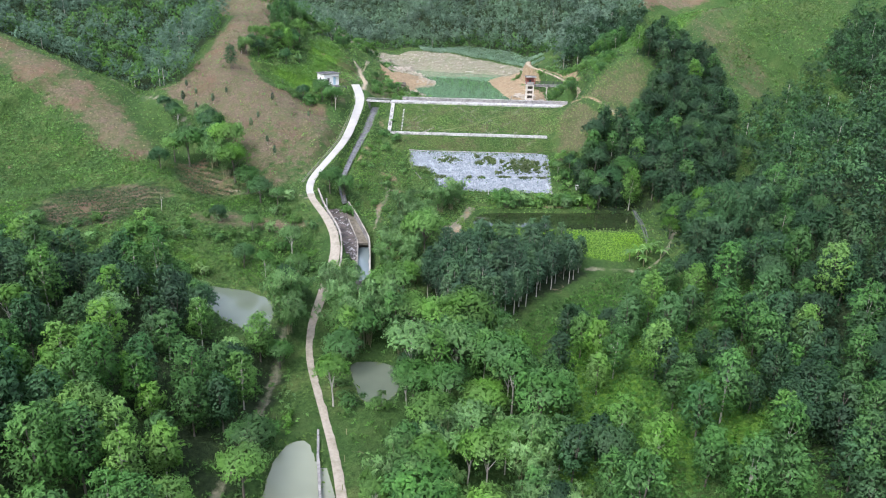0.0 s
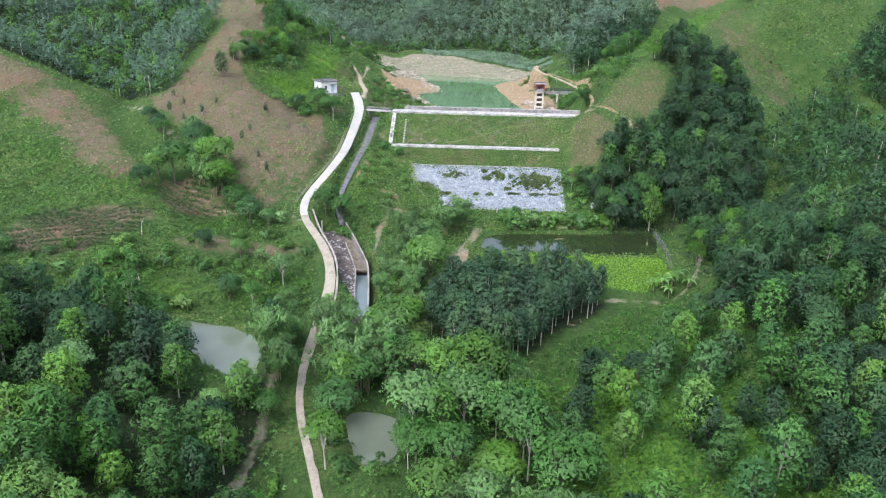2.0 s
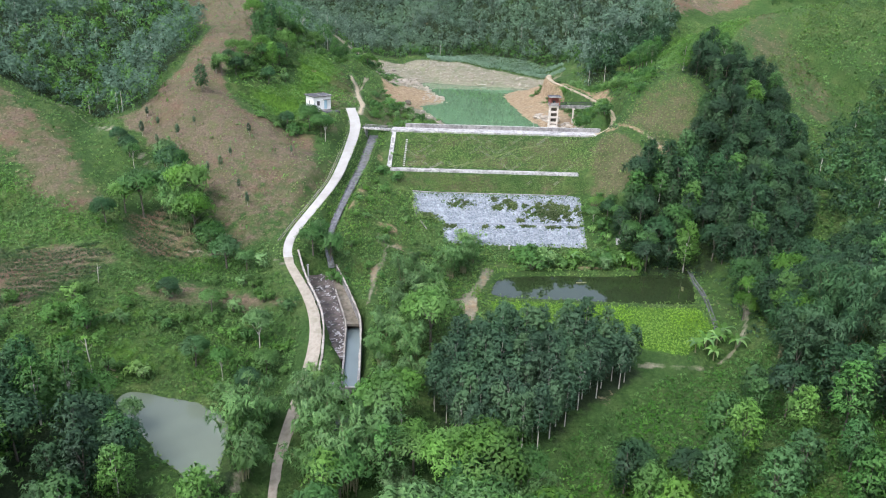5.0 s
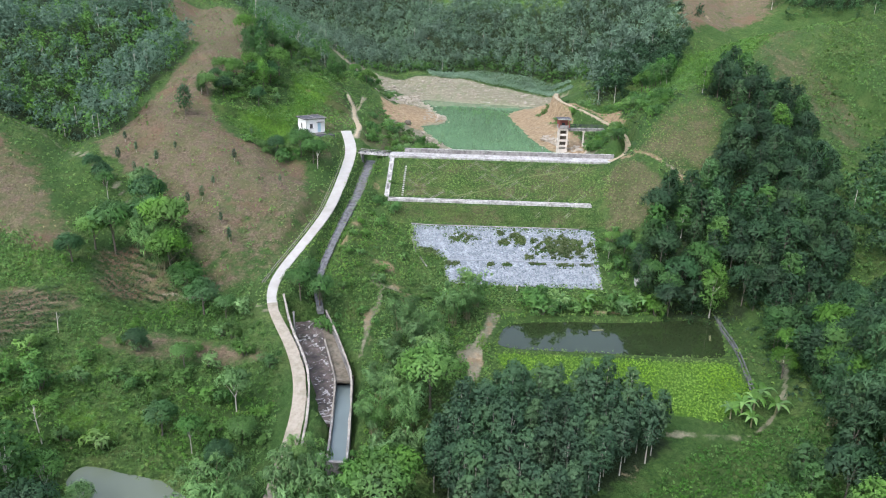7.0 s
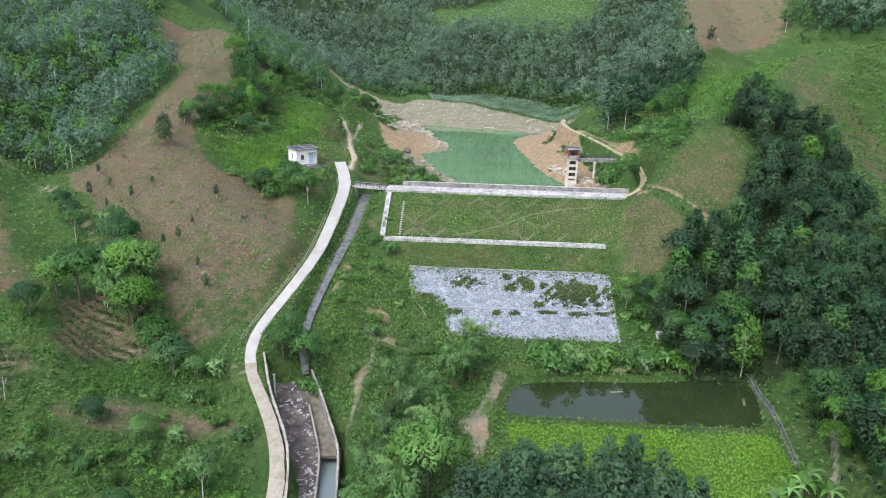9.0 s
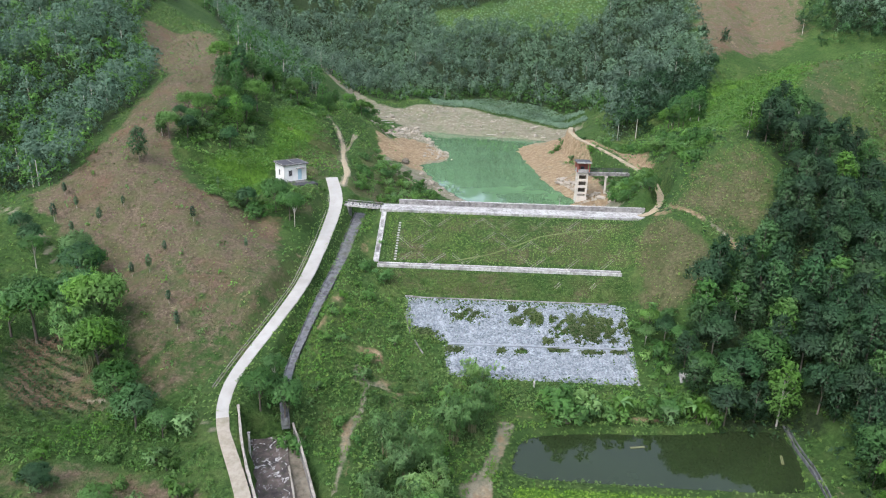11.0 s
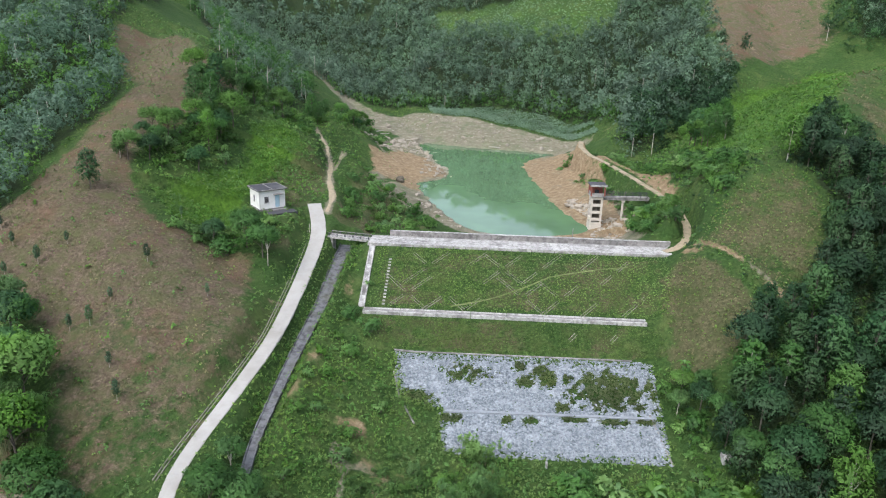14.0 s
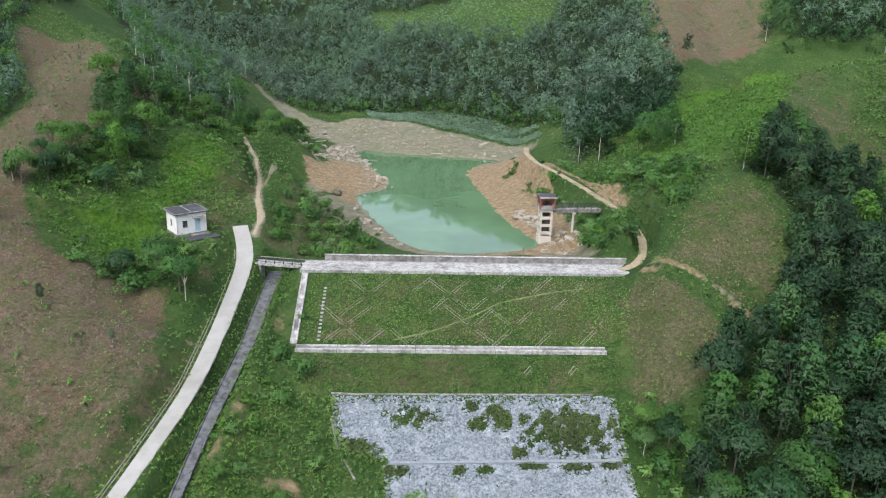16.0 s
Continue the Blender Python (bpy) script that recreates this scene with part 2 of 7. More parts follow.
M_POND = water_material("dark_pond_water", (0.018, 0.028, 0.010), 0.015, 0.8)
M_MILKY = water_material("milky_pond_water", (0.185, 0.20, 0.14), 0.08)
M_GREYWATER = water_material("grey_green_pond_water", (0.115, 0.135, 0.095), 0.05)
M_CANAL = water_material("grey_canal_water", (0.12, 0.15, 0.145), 0.06)
M_PIPE = concrete("black_plastic_sheet", (0.05, 0.055, 0.06), (0.03, 0.03, 0.035), (0.12, 0.12, 0.12), 0.5, 0.6)


# ---- the lie of the land: valley floor, spurs, dam, basins ----
def smax(a, b, k=3.0):
    return 0.5 * (a + b + np.sqrt((a - b) ** 2 + k * k)) - 0.25 * k * np.exp(-((a - b) / k) ** 2)


def along(x, y, pts):
    """Distance to a polyline, its height there, and the signed side (left of its direction is positive)."""
    best = np.full(np.shape(x), 1e9)
    high = np.zeros(np.shape(x))
    side = np.zeros(np.shape(x))
    for a, b in zip(pts, pts[1:]):
        dx, dy = b[0] - a[0], b[1] - a[1]
        s = np.clip(((x - a[0]) * dx + (y - a[1]) * dy) / (dx * dx + dy * dy), 0, 1)
        d = np.hypot(x - a[0] - s * dx, y - a[1] - s * dy)
        near = d < best
        best = np.where(near, d, best)
        if len(a) > 2:
            high = np.where(near, a[2] + s * (b[2] - a[2]), high)
        side = np.where(near, np.sign(dx * (y - a[1]) - dy * (x - a[0])), side)
    return best, high, side


def spur(x, y, pts, slope, rounding=6.0):
    d, z, _ = along(x, y, pts)
    return z - slope * (np.sqrt(d * d + rounding * rounding) - rounding)


def inside(x, y, poly):
    """Signed distance to a closed outline, positive inside."""
    d, _, _ = along(x, y, [*poly, poly[0]])
    odd = np.zeros(np.shape(x), bool)
    for a, b in zip(poly, [*poly[1:], poly[0]]):
        if a[1] != b[1]:
            odd ^= ((a[1] > y) != (b[1] > y)) & (x < (b[0] - a[0]) * (y - a[1]) / (b[1] - a[1]) + a[0])
    return np.where(odd, d, -d)


def step(a, b, v):
    v = np.clip((v - a) / (b - a), 0, 1)
    return v * v * (3 - 2 * v)


def waves(x, y, size, seed=0):
    """Smooth rolling unevenness between -1 and 1."""
    r = np.random.RandomState(seed)
    out = 0
    for k in range(7):
        a, p = r.uniform(0, 6.28, 2)
        f = 6.28 / size * r.uniform(0.6, 1.7)
        out = out + np.sin((x * np.cos(a) + y * np.sin(a)) * f + p)
    return out / 4.0


def resample(pts, gap, smooth=3):
    p = np.array(pts, float)
    s = np.r_[0, np.cumsum(np.hypot(*np.diff(p[:, :2], axis=0).T))]
    n = max(2, int(round(s[-1] / gap)) + 1)
    u = np.linspace(0, s[-1], n)
    q = np.stack([np.interp(u, s, p[:, k]) for k in range(p.shape[1])], 1)
    if len(q) > 4:
        for _ in range(smooth):
            q[1:-1] = 0.25 * q[:-2] + 0.5 * q[1:-1] + 0.25 * q[2:]
    return q


def rounded(poly, times=2):
    """The outline with its corners cut."""
    for _ in range(times):
        poly = [(a[0] + s * (b[0] - a[0]), a[1] + s * (b[1] - a[1])) for a, b in zip(poly, [*poly[1:], poly[0]]) for s in (0.25, 0.75)]
    return poly


ROAD = [(-27.2, 206.8, 18.2), (-25.6, 203, 16.6), (-24.6, 199, 15.2), (-24.5, 183, 12.1), (-24.9, 171, 9.8), (-26.6, 160.8, 8.0), (-28.6, 151, 6.2),
        (-29.2, 146.5, 5.5), (-28.2, 141, 4.4), (-24.8, 135.5, 3.2), (-21.7, 130, 1.9), (-19.8, 124.5, 0.2), (-19.5, 119, -1.6), (-19.9, 113, -3.6),
        (-20.8, 105.5, -5.7), (-20.5, 99.5, -6.9), (-19.4, 94, -7.8), (-17.1, 88, -8.6), (-14.9, 82, -9.4), (-12.8, 76, -9.9), (-11, 70, -10.4), (-8.5, 58, -11), (-4, 35, -12), (2, 0, -13.5)]
ROAD_LINE = [tuple(p) for p in resample(ROAD, 2.5)]
LEFT_PATH = [(-24.7, 205.2, 17.3), (-24.6, 207.5, 17.9), (-24.9, 212, 18.3), (-27.5, 222, 18.9), (-29.5, 234, 19.4), (-33.5, 250, 20.2), (-38.0, 263, 21), (-42.3, 276, 21.5)]
RIGHT_PATH = [(30.6, 196.6, 15.5), (32.6, 197.2, 15.7), (34.8, 199.6, 16.5), (36.4, 205, 17.4), (37.2, 214, 18.0), (36, 224, 18.4), (33.6, 236, 18.8), (31, 248, 19.0), (28, 258, 19.2), (27.2, 268, 19.3), (28.5, 276, 19.4)]
INLET = [(-18, 312, 12), (-30, 335, 13.5), (-37, 360, 15), (-50, 400, 18), (-80, 436, 25)]
SHELF = [(-36.5, 244, 21.5), (-38.0, 262, 21.2), (-42.3, 276, 21.7), (-44.5, 288, 21), (-43, 302, 19.5), (-38, 312, 17)]
CHUTE = [(-20.6, 201, 12.9), (-20.9, 195, 12.1), (-21.2, 183, 9.9), (-22.2, 172, 7.9), (-22.8, 163, 6.3), (-23.1, 155, 4.9), (-22.8, 149, 3.6), (-21.2, 144, 2.4)]
LAKE = [(-17.5, 313), (-13.8, 297), (-10.4, 285), (-7, 274), (-5.4, 264), (-9, 259.5), (-12.8, 257), (-11, 247), (-8.6, 238), (-5, 228), (-1.9, 221), (3, 216.4), (12, 216), (20, 218),
        (23.6, 222), (21.8, 226), (19, 237), (17.5, 248), (16.4, 258), (14.0, 279), (15, 287), (19, 294), (26, 300), (17, 303), (8.2, 304.5), (-5, 308)]
LAKE = rounded(LAKE, 1)
LAKE_Z, POND_Z, LEFT_POND_Z, MID_POND_Z, LOW_POND_Z = 11.2, -0.95, -4.5, -8.5, -10.2
POND = [(5.4, 140.2), (6.2, 146), (8, 149), (15, 150.4), (27, 150.8), (35.5, 152.8), (40.6, 152.6), (41.2, 149), (39.8, 143), (38.4, 139.0), (27.7, 138.8), (13.3, 139.4)]
LEFT_POND = [(-44.2, 111), (-43.6, 114), (-41, 114.2), (-37, 112.6), (-31, 111.2), (-27.6, 107), (-25.8, 98), (-28, 95.5), (-33, 100), (-39, 106)]
MID_POND = [(-13.8, 96.6), (-6, 95.2), (-4.9, 92), (-6, 86), (-9.4, 83.6), (-11, 86), (-12.8, 91)]
LOW_POND = [(-20.2, 76.6), (-15.7, 79.2), (-13.6, 72), (-11.2, 62), (-12.5, 52), (-18, 50), (-19.2, 62)]
LEFT_POND, MID_POND, LOW_POND = rounded(LEFT_POND), rounded(MID_POND), rounded(LOW_POND, 1)
POND = rounded(POND, 1)
DAM_L, DAM_R = -16.0, 33.0


def dam_profile(y):
    return np.interp(y, [156, 160.3, 167.4, 168.6, 174.6, 178.6, 180.2, 181.6, 194.2, 200, 216], [0, 0.9, 3.6, 3.8, 6.6, 9.0, 9.7, 9.9, 15.4, 15.4, 11.0])


def land(x, y):
    x, y = np.asarray(x, float), np.asarray(y, float)
    yb = y - 3.0 * np.sin(x * 0.03)
    h = np.interp(yb, [-400, 0, 60, 80, 95, 110, 125, 138, 156, 166, 186, 215, 300, 322, 345, 420, 600, 2600], [-19, -14.5, -12, -10.4, -8.6, -6, -3.6, -1.5, 0, 1.2, 7, 10.4, 10.8, 13.2, 16, 19, 26, 80])
    # gentle rise to both sides in front of the dam
    front = step(165, 130, y)
    h = h + front * (np.interp(y, [60, 95, 112, 132], [0.5, 0.3, 0.14, 0.12]) * np.minimum(40, np.maximum(0, -x - 24)) + np.interp(y, [90, 106, 130], [0.36, 0.25, 0.2]) * np.maximum(0, x - np.interp(y, [60, 105, 130], [4, 18, 42])))
    # spurs, as ridge lines with an even fall to both sides
    h = smax(h, spur(x, y, [(-260, 260, 70), (-160, 205, 42), (-94, 181, 21.5), (-73, 162, 11), (-62, 146, 5)], 0.5, 8), 2.5)
    h = smax(h, spur(x, y, [(-40, 176, 15), (-58, 194, 24.3), (-63, 222, 33), (-62, 252, 39.5), (-74, 300, 47), (-120, 350, 58), (-200, 430, 80)], 0.52, 8), 2.5)
    h = smax(h, spur(x, y, [(-300, 300, 75), (-180, 262, 55), (-112, 236, 34), (-100, 262, 42), (-104, 320, 56), (-200, 430, 80)], 0.56, 10), 3)
    h = smax(h, spur(x, y, [(-34, 200, 18.3), (-36, 225, 19.5), (-42, 262, 21), (-47, 284, 20)], 0.42, 7), 1.5)
    h = smax(h, spur(x, y, [(-700, 640, 150), (-230, 590, 95), (-80, 520, 78), (20, 470, 74), (100, 430, 78), (210, 390, 88), (420, 340, 110), (900, 300, 150)], 0.57, 14), 4)
    h = smax(h, spur(x, y, [(110, 420, 76), (80, 335, 43), (58, 300, 27), (44, 284, 20)], 0.55, 8), 3)
    h = smax(h, spur(x, y, [(38, 190, 18.5), (48, 201, 26.5), (56, 213, 30.5), (70, 238, 34), (84, 258, 39), (150, 285, 50), (300, 300, 80)], 0.62, 7), 2.5)
    h = smax(h, spur(x, y, [(52, 205, 27), (57, 185, 18), (52, 164, 8)], 0.6, 8), 3)
    h = smax(h, spur(x, y, [(420, 180, 110), (180, 175, 52), (120, 150, 32), (74, 118, 14), (62, 96, 8)], 0.55, 9), 3)
    h = smax(h, spur(x, y, [(28, 258, 19.2), (36, 225, 18.6), (36.5, 205, 17.6)], 0.5, 5), 1.5)
    h = h + 0.35 * waves(x, y, 22, 3) * step(0.0, 30, np.abs(y - 190) + np.abs(x) - 20) + 0.9 * waves(x, y, 60, 5) * step(40, 120, np.abs(x) + 0.5 * np.maximum(0, y - 240))
    # the valley's inlet behind the lake, and the shelf that the left path follows
    for pts, half, slope in ((INLET, 7.0, 0.55), (SHELF, 2.0, 0.85)):
        d, z, side = along(x, y, pts)
        h = -smax(-h, -(z + slope * np.maximum(0, d - half)), 2.0)
    # road shoulder towards the dam's left side
    d, z, side = along(x, y, ROAD_LINE)
    on_road = d
    h = smax(h, z - 0.1 - 0.48 * np.maximum(0, d - 1.6), 0.6)
    # dam
    d_side = np.maximum(DAM_L - x, 0)
    dam = dam_profile(y) - 0.9 * d_side - 0.5 * np.maximum(0, x - DAM_R)
    h = np.where((y > 155) & (y < 217), np.maximum(h * (1 - step(DAM_L - 3, DAM_L, x) * step(DAM_R + 1, DAM_R - 8, x)) + np.minimum(h, dam) * step(DAM_L - 3, DAM_L, x) * step(DAM_R + 1, DAM_R - 8, x), dam), h)
    # even fall from the chute's bank to the dam's foot
    zc = along(x, y, CHUTE)[1]
    across = np.clip((x + 20.8) / 12.0, 0, 1)
    w = step(148, 155, y) * step(181, 176, y) * (x > -20.8) * step(-6.5, -9.0, x)
    h = h * (1 - w) + np.maximum(h, (zc + 0.5) * (1 - across) + dam_profile(y) * across) * w
    # level ground under the crest and round the house
    w = step(-1.2, 0.3, np.minimum(np.minimum(x + 16.6, 33.2 - x), np.minimum(y - 194.0, 199.9 - y)))
    h = h * (1 - w) + 15.2 * w
    w = step(6.4, 4.4, np.hypot(x + 32.6, y - 202.4))
    h = h * (1 - w) + 18.2 * w
    # the lake's basin with a bare, sloping shore
    s = inside(x, y, LAKE)
    basin = LAKE_Z - np.where(s > 0, np.minimum(3.0, 0.25 * s), 0.16 * s)
    west = step(-4, -12, x) * step(235, 250, y) * step(318, 300, y)
    basin = np.where(s < 0, LAKE_Z - (0.30 - 0.12 * west) * s + 0.9 * np.maximum(0, -s - 11 - 22 * west) + 0.5 * west * np.maximum(0, -s - 14) + 2.0 * np.maximum(0, -s - 28), basin) + 0.3 * waves(x, y, 9, 8) * step(-1, -6, s)
    h = np.where((y > 199) & (y < 345) & (np.abs(x) < 60), np.minimum(h, np.where(y < 203, 99, basin)), h)
    s = inside(x, y, LAKE)
    h = np.where((y > 203) & (s < 0) & (s > -40), np.maximum(h, LAKE_Z + 0.13 * np.minimum(-s, 16) + 0.3 * waves(x, y, 9, 8) * step(-1, -6, s)), h)
    # the ponds, each level with its banks
    for poly, level, bank in ((POND, POND_Z, 0.6), (LEFT_POND, LEFT_POND_Z, 0.5), (MID_POND, MID_POND_Z, 0.6), (LOW_POND, LOW_POND_Z, 0.5)):
        s = inside(x, y, poly)
        rim = level + bank
        w = step(-7, -1.5, s)
        h = np.where(s > -7, h * (1 - w) + np.where(s > 0, level - np.minimum(1.2, 0.6 * s), level + np.minimum(bank, -0.7 * s)) * w, h)
    # lush flat in front of the big pond
    w = step(-4, 0, inside(x, y, [(4, 138.5), (39, 138), (40, 131), (33, 124), (22, 127), (6, 131)]))
    h = h * (1 - w) + np.interp(y, [124, 139], [-2.0, -0.5]) * w
    wild = np.clip(step(2, 12, np.abs(y - 178) - 38) + step(2, 12, np.abs(x - 8) - 30), 0, 1) * step(2, 6, on_road) * (np.abs(x) < 130)
    h = h + 0.2 * waves(x, y, 5.5, 21) * wild
    # road and paths are level across
    for pts, half, soft in ((LEFT_PATH, 0.9, 1.6), (RIGHT_PATH, 0.9, 1.4), (ROAD_LINE, 1.7, 2.2)):
        d, z, side = along(x, y, pts)
        w = step(half + soft, half, d)
        h = h * (1 - w) + (z - 0.06) * w
    # chute and the basin at its foot are cut in
    d, z, side = along(x, y, CHUTE)
    w = step(2.1, 1.3, d)
    h = h * (1 - w) + np.minimum(h, z - 0.35) * w
    s = inside(x, y, BASIN)
    w = step(-0.3, 0.5, s)
    h = h * (1 - w) + np.minimum(h, np.interp(y, [110, 117, 128, 133, 146], [-7.2, -6.2, -4.0, -3.0, 0.2])) * w
    d, z, side = along(x, y, [(-16.2, 134.2), (-15.2, 127), (-14.4, 120), (-13.9, 114.8)])
    w = step(1.9, 1.2, d)
    h = h * (1 - w) + np.minimum(h, -5.6) * w
    return h


BASIN = [(-26.0, 143.5), (-20.6, 145), (-16.2, 138), (-13.2, 129.5), (-12.3, 117.0), (-12.6, 111), (-15.6, 111), (-15.8, 121.4), (-18.3, 123.0), (-19.0, 127.0), (-22.5, 134.0)]


# ---- mesh helpers ----
def mesh_of(name, verts, faces, mat, smooth=False):
    me = bpy.data.meshes.new(name)
    me.from_pydata([tuple(v) for v in verts], [], [tuple(f) for f in faces])
    me.materials.append(mat)
    if smooth:
        me.polygons.foreach_set("use_smooth", [True] * len(me.polygons))
    me.update()
    return me


def leaf_mesh(name, corners, mat, normals=None):
    """A mesh of loose leaf sprays from an array of shape (n, 3, 3), with the crown's own rounded normals where given."""
    n = len(corners)
    me = bpy.data.meshes.new(name)
    me.vertices.add(n * 3)
    me.vertices.foreach_set("co", np.asarray(corners, np.float32).ravel())
    me.loops.add(n * 3)
    me.loops.foreach_set("vertex_index", np.arange(n * 3, dtype=np.int32))
    me.polygons.add(n)
    me.polygons.foreach_set("loop_start", np.arange(0, n * 3, 3, dtype=np.int32))
    me.polygons.foreach_set("use_smooth", [True] * n)
    me.materials.append(mat)
    me.update(calc_edges=True)
    if normals is not None:
        me.attributes.new("custom_normal", "FLOAT_VECTOR", "POINT").data.foreach_set("vector", np.asarray(normals, np.float32).ravel())
        me.update()
    return me


def bm_mesh(name, bm, mat):
    me = bpy.data.meshes.new(name)
    bm.to_mesh(me)
    bm.free()
    me.materials.append(mat)
    return me


def part(name, bm, mat, parent, label=""):
    """One bmesh, or a ready mesh, as one mesh object under a thing or a part."""
    me = bm if isinstance(bm, bpy.types.Mesh) else bm_mesh(name, bm, mat)
    ob = new(name, me)
    ob.parent = parent
    if label:
        tagged(ob, label)
    return ob


def thing(name, label, category, group="", m=None):
    ob = tagged(new(name), label, category, group)
    ob.matrix_world = m or Matrix()
    return ob


def box(bm, x0, x1, y0, y1, z0, z1, bevel=0.0, m=None):
    r = bmesh.ops.create_cube(bm, size=1)["verts"]
    for v in r:
        v.co = Vector(((x0 + x1) / 2 + v.co.x * (x1 - x0), (y0 + y1) / 2 + v.co.y * (y1 - y0), (z0 + z1) / 2 + v.co.z * (z1 - z0)))
    if bevel:
        edges = list({e for v in r for e in v.link_edges})
        out = bmesh.ops.bevel(bm, geom=edges, offset=bevel, segments=1, affect="EDGES")
        r = list({v for f in out["faces"] for v in f.verts} | {v for v in r if v.is_valid})
    if m is not None:
        bmesh.ops.transform(bm, matrix=m, verts=r)
    return bm


def one_box(x0, x1, y0, y1, z0, z1, bevel=0.03, m=None):
    return box(bmesh.new(), x0, x1, y0, y1, z0, z1, bevel, m)


def high(x, y):
    return float(land(np.array([x]), np.array([y]))[0])


def sides(q):
    d = np.gradient(q[:, :2], axis=0)
    d /= np.linalg.norm(d, axis=1)[:, None]
    return np.stack([-d[:, 1], d[:, 0]], 1)


def band(name, q, profile, mat, ragged=0.0, seed=1, wide=None):
    """A profile of (offset to the left, height) drawn along the line q; a thick strip."""
    n = sides(q)
    r = np.random.RandomState(seed)
    verts, faces, k = [], [], len(profile)
    wob = r.normal(0, 1, (len(q), k)) * ragged
    for i, (p, s) in enumerate(zip(q, n)):
        for j, (o, z) in enumerate(profile):
            o = o * (1 if wide is None else wide[i]) + (wob[i, j] if j in (0, 1, k - 1, k - 2) else 0)
            verts.append((p[0] + s[0] * o, p[1] + s[1] * o, p[2] + z))
    for i in range(len(q) - 1):
        for j in range(k):
            a, b = i * k + j, i * k + (j + 1) % k
            faces.append((a, a + k, b + k, b))
    faces.append(tuple(range(k - 1, -1, -1))[::-1])
    faces.append(tuple((len(q) - 1) * k + j for j in range(k))[::-1])
    me = mesh_of(name, verts, faces, mat)
    bm = bmesh.new()
    bm.from_mesh(me)
    bmesh.ops.recalc_face_normals(bm, faces=bm.faces)
    bm.to_mesh(me)
    bm.free()
    return me


def slab_profile(half, top=0.0, deep=0.35):
    return [(half, top - 0.03), (half, top - deep), (-half, top - deep), (-half, top - 0.03), (-half + 0.06, top), (0, top + 0.02), (half - 0.06, top)]


# ---- the ground: one sheet to the horizon ----
CASSAVA = [(-47, 188), (-41, 187), (-32, 186), (-29.5, 176), (-28.5, 166), (-29.5, 157), (-32, 149), (-36, 145), (-41, 148), (-46, 155), (-53, 167), (-61, 173), (-74, 183), (-76, 184), (-70, 186), (-69, 198), (-67, 215), (-68, 232),
           (-82, 256), (-92, 272), (-94, 281), (-80, 283), (-63, 256), (-52, 246), (-54, 232), (-54, 217), (-57, 207), (-54, 196)]
OLD_FIELD = [(-130, 197), (-93, 183), (-76, 170), (-66, 158), (-66, 151), (-73, 153), (-90, 166), (-112, 178), (-140, 186)]
TEA = [(-80, 128), (-78, 143), (-60, 143), (-54, 139), (-60, 127), (-68, 120)]
TEA_UP = [(-61, 156), (-55, 158), (-46, 154), (-42, 146.5), (-46, 142.5), (-53, 141.5), (-58, 147)]
BANK_SOIL = [(-50, 133), (-41, 136.5), (-27, 133), (-26, 130), (-34, 131.5), (-44, 129.5)]
KNOLL = [(35, 195), (38, 199), (44, 203), (51, 204), (53.5, 196), (51, 189), (47, 180.5), (41.5, 180), (38, 186), (35, 190.5)]
ABUTMENT = [(27.2, 183), (29, 188.5), (31.5, 190.5), (35.4, 185), (39, 177.5), (35.5, 171.5), (31, 169), (27, 172), (27.6, 178)]
TAN_SLOPE = [(73, 238), (84, 264), (92, 290), (96, 324), (106, 322), (98, 284), (92, 254), (97, 233), (97, 221), (87, 206), (79, 210), (76, 228)]
FAR_BARE = [(88, 385), (128, 372), (118, 340), (98, 331), (77, 320), (80, 345)]
FAR_GREEN = [(-24, 455), (74, 415), (60, 396), (44, 376), (14, 392), (-12, 424)]
CORN = [(-17, 352), (6, 349), (27, 334), (41, 317), (37, 304), (22, 323), (3, 336), (-14, 341)]
LUSH = [(5, 138.2), (38.6, 137.6), (39.6, 131), (33, 124.5), (22, 127.5), (7, 131.5)]
LEFT_GREEN = [(-84, 126), (-60, 116), (-30, 118), (-22, 128), (-50, 129), (-56, 122), (-90, 116), (-125, 125)]
WEST_BANK_CLAY = [(-7.5, 273), (-12, 285), (-20, 290), (-27, 272), (-24, 258), (-17, 250), (-11, 246), (-12, 258), (-6, 264)]
SPOTS = [(-19.6, 169.5, 1.1, 2.2), (-20.6, 162.8, 0.9, 2.0), (-13.2, 161.5, 2.4, 1.3), (-9.6, 156.2, 3.2, 2.0), (-14.2, 145.4, 0.7, 3.2), (-13.4, 138.5, 0.9, 3.0), (2.2, 136.4, 1.6, 2.4), (4.6, 145, 0.8, 4.5), (-17.6, 186, 1.0, 3.5), (8, 152.2, 2.5, 0.7), (25, 153.2, 3.5, 0.7)]

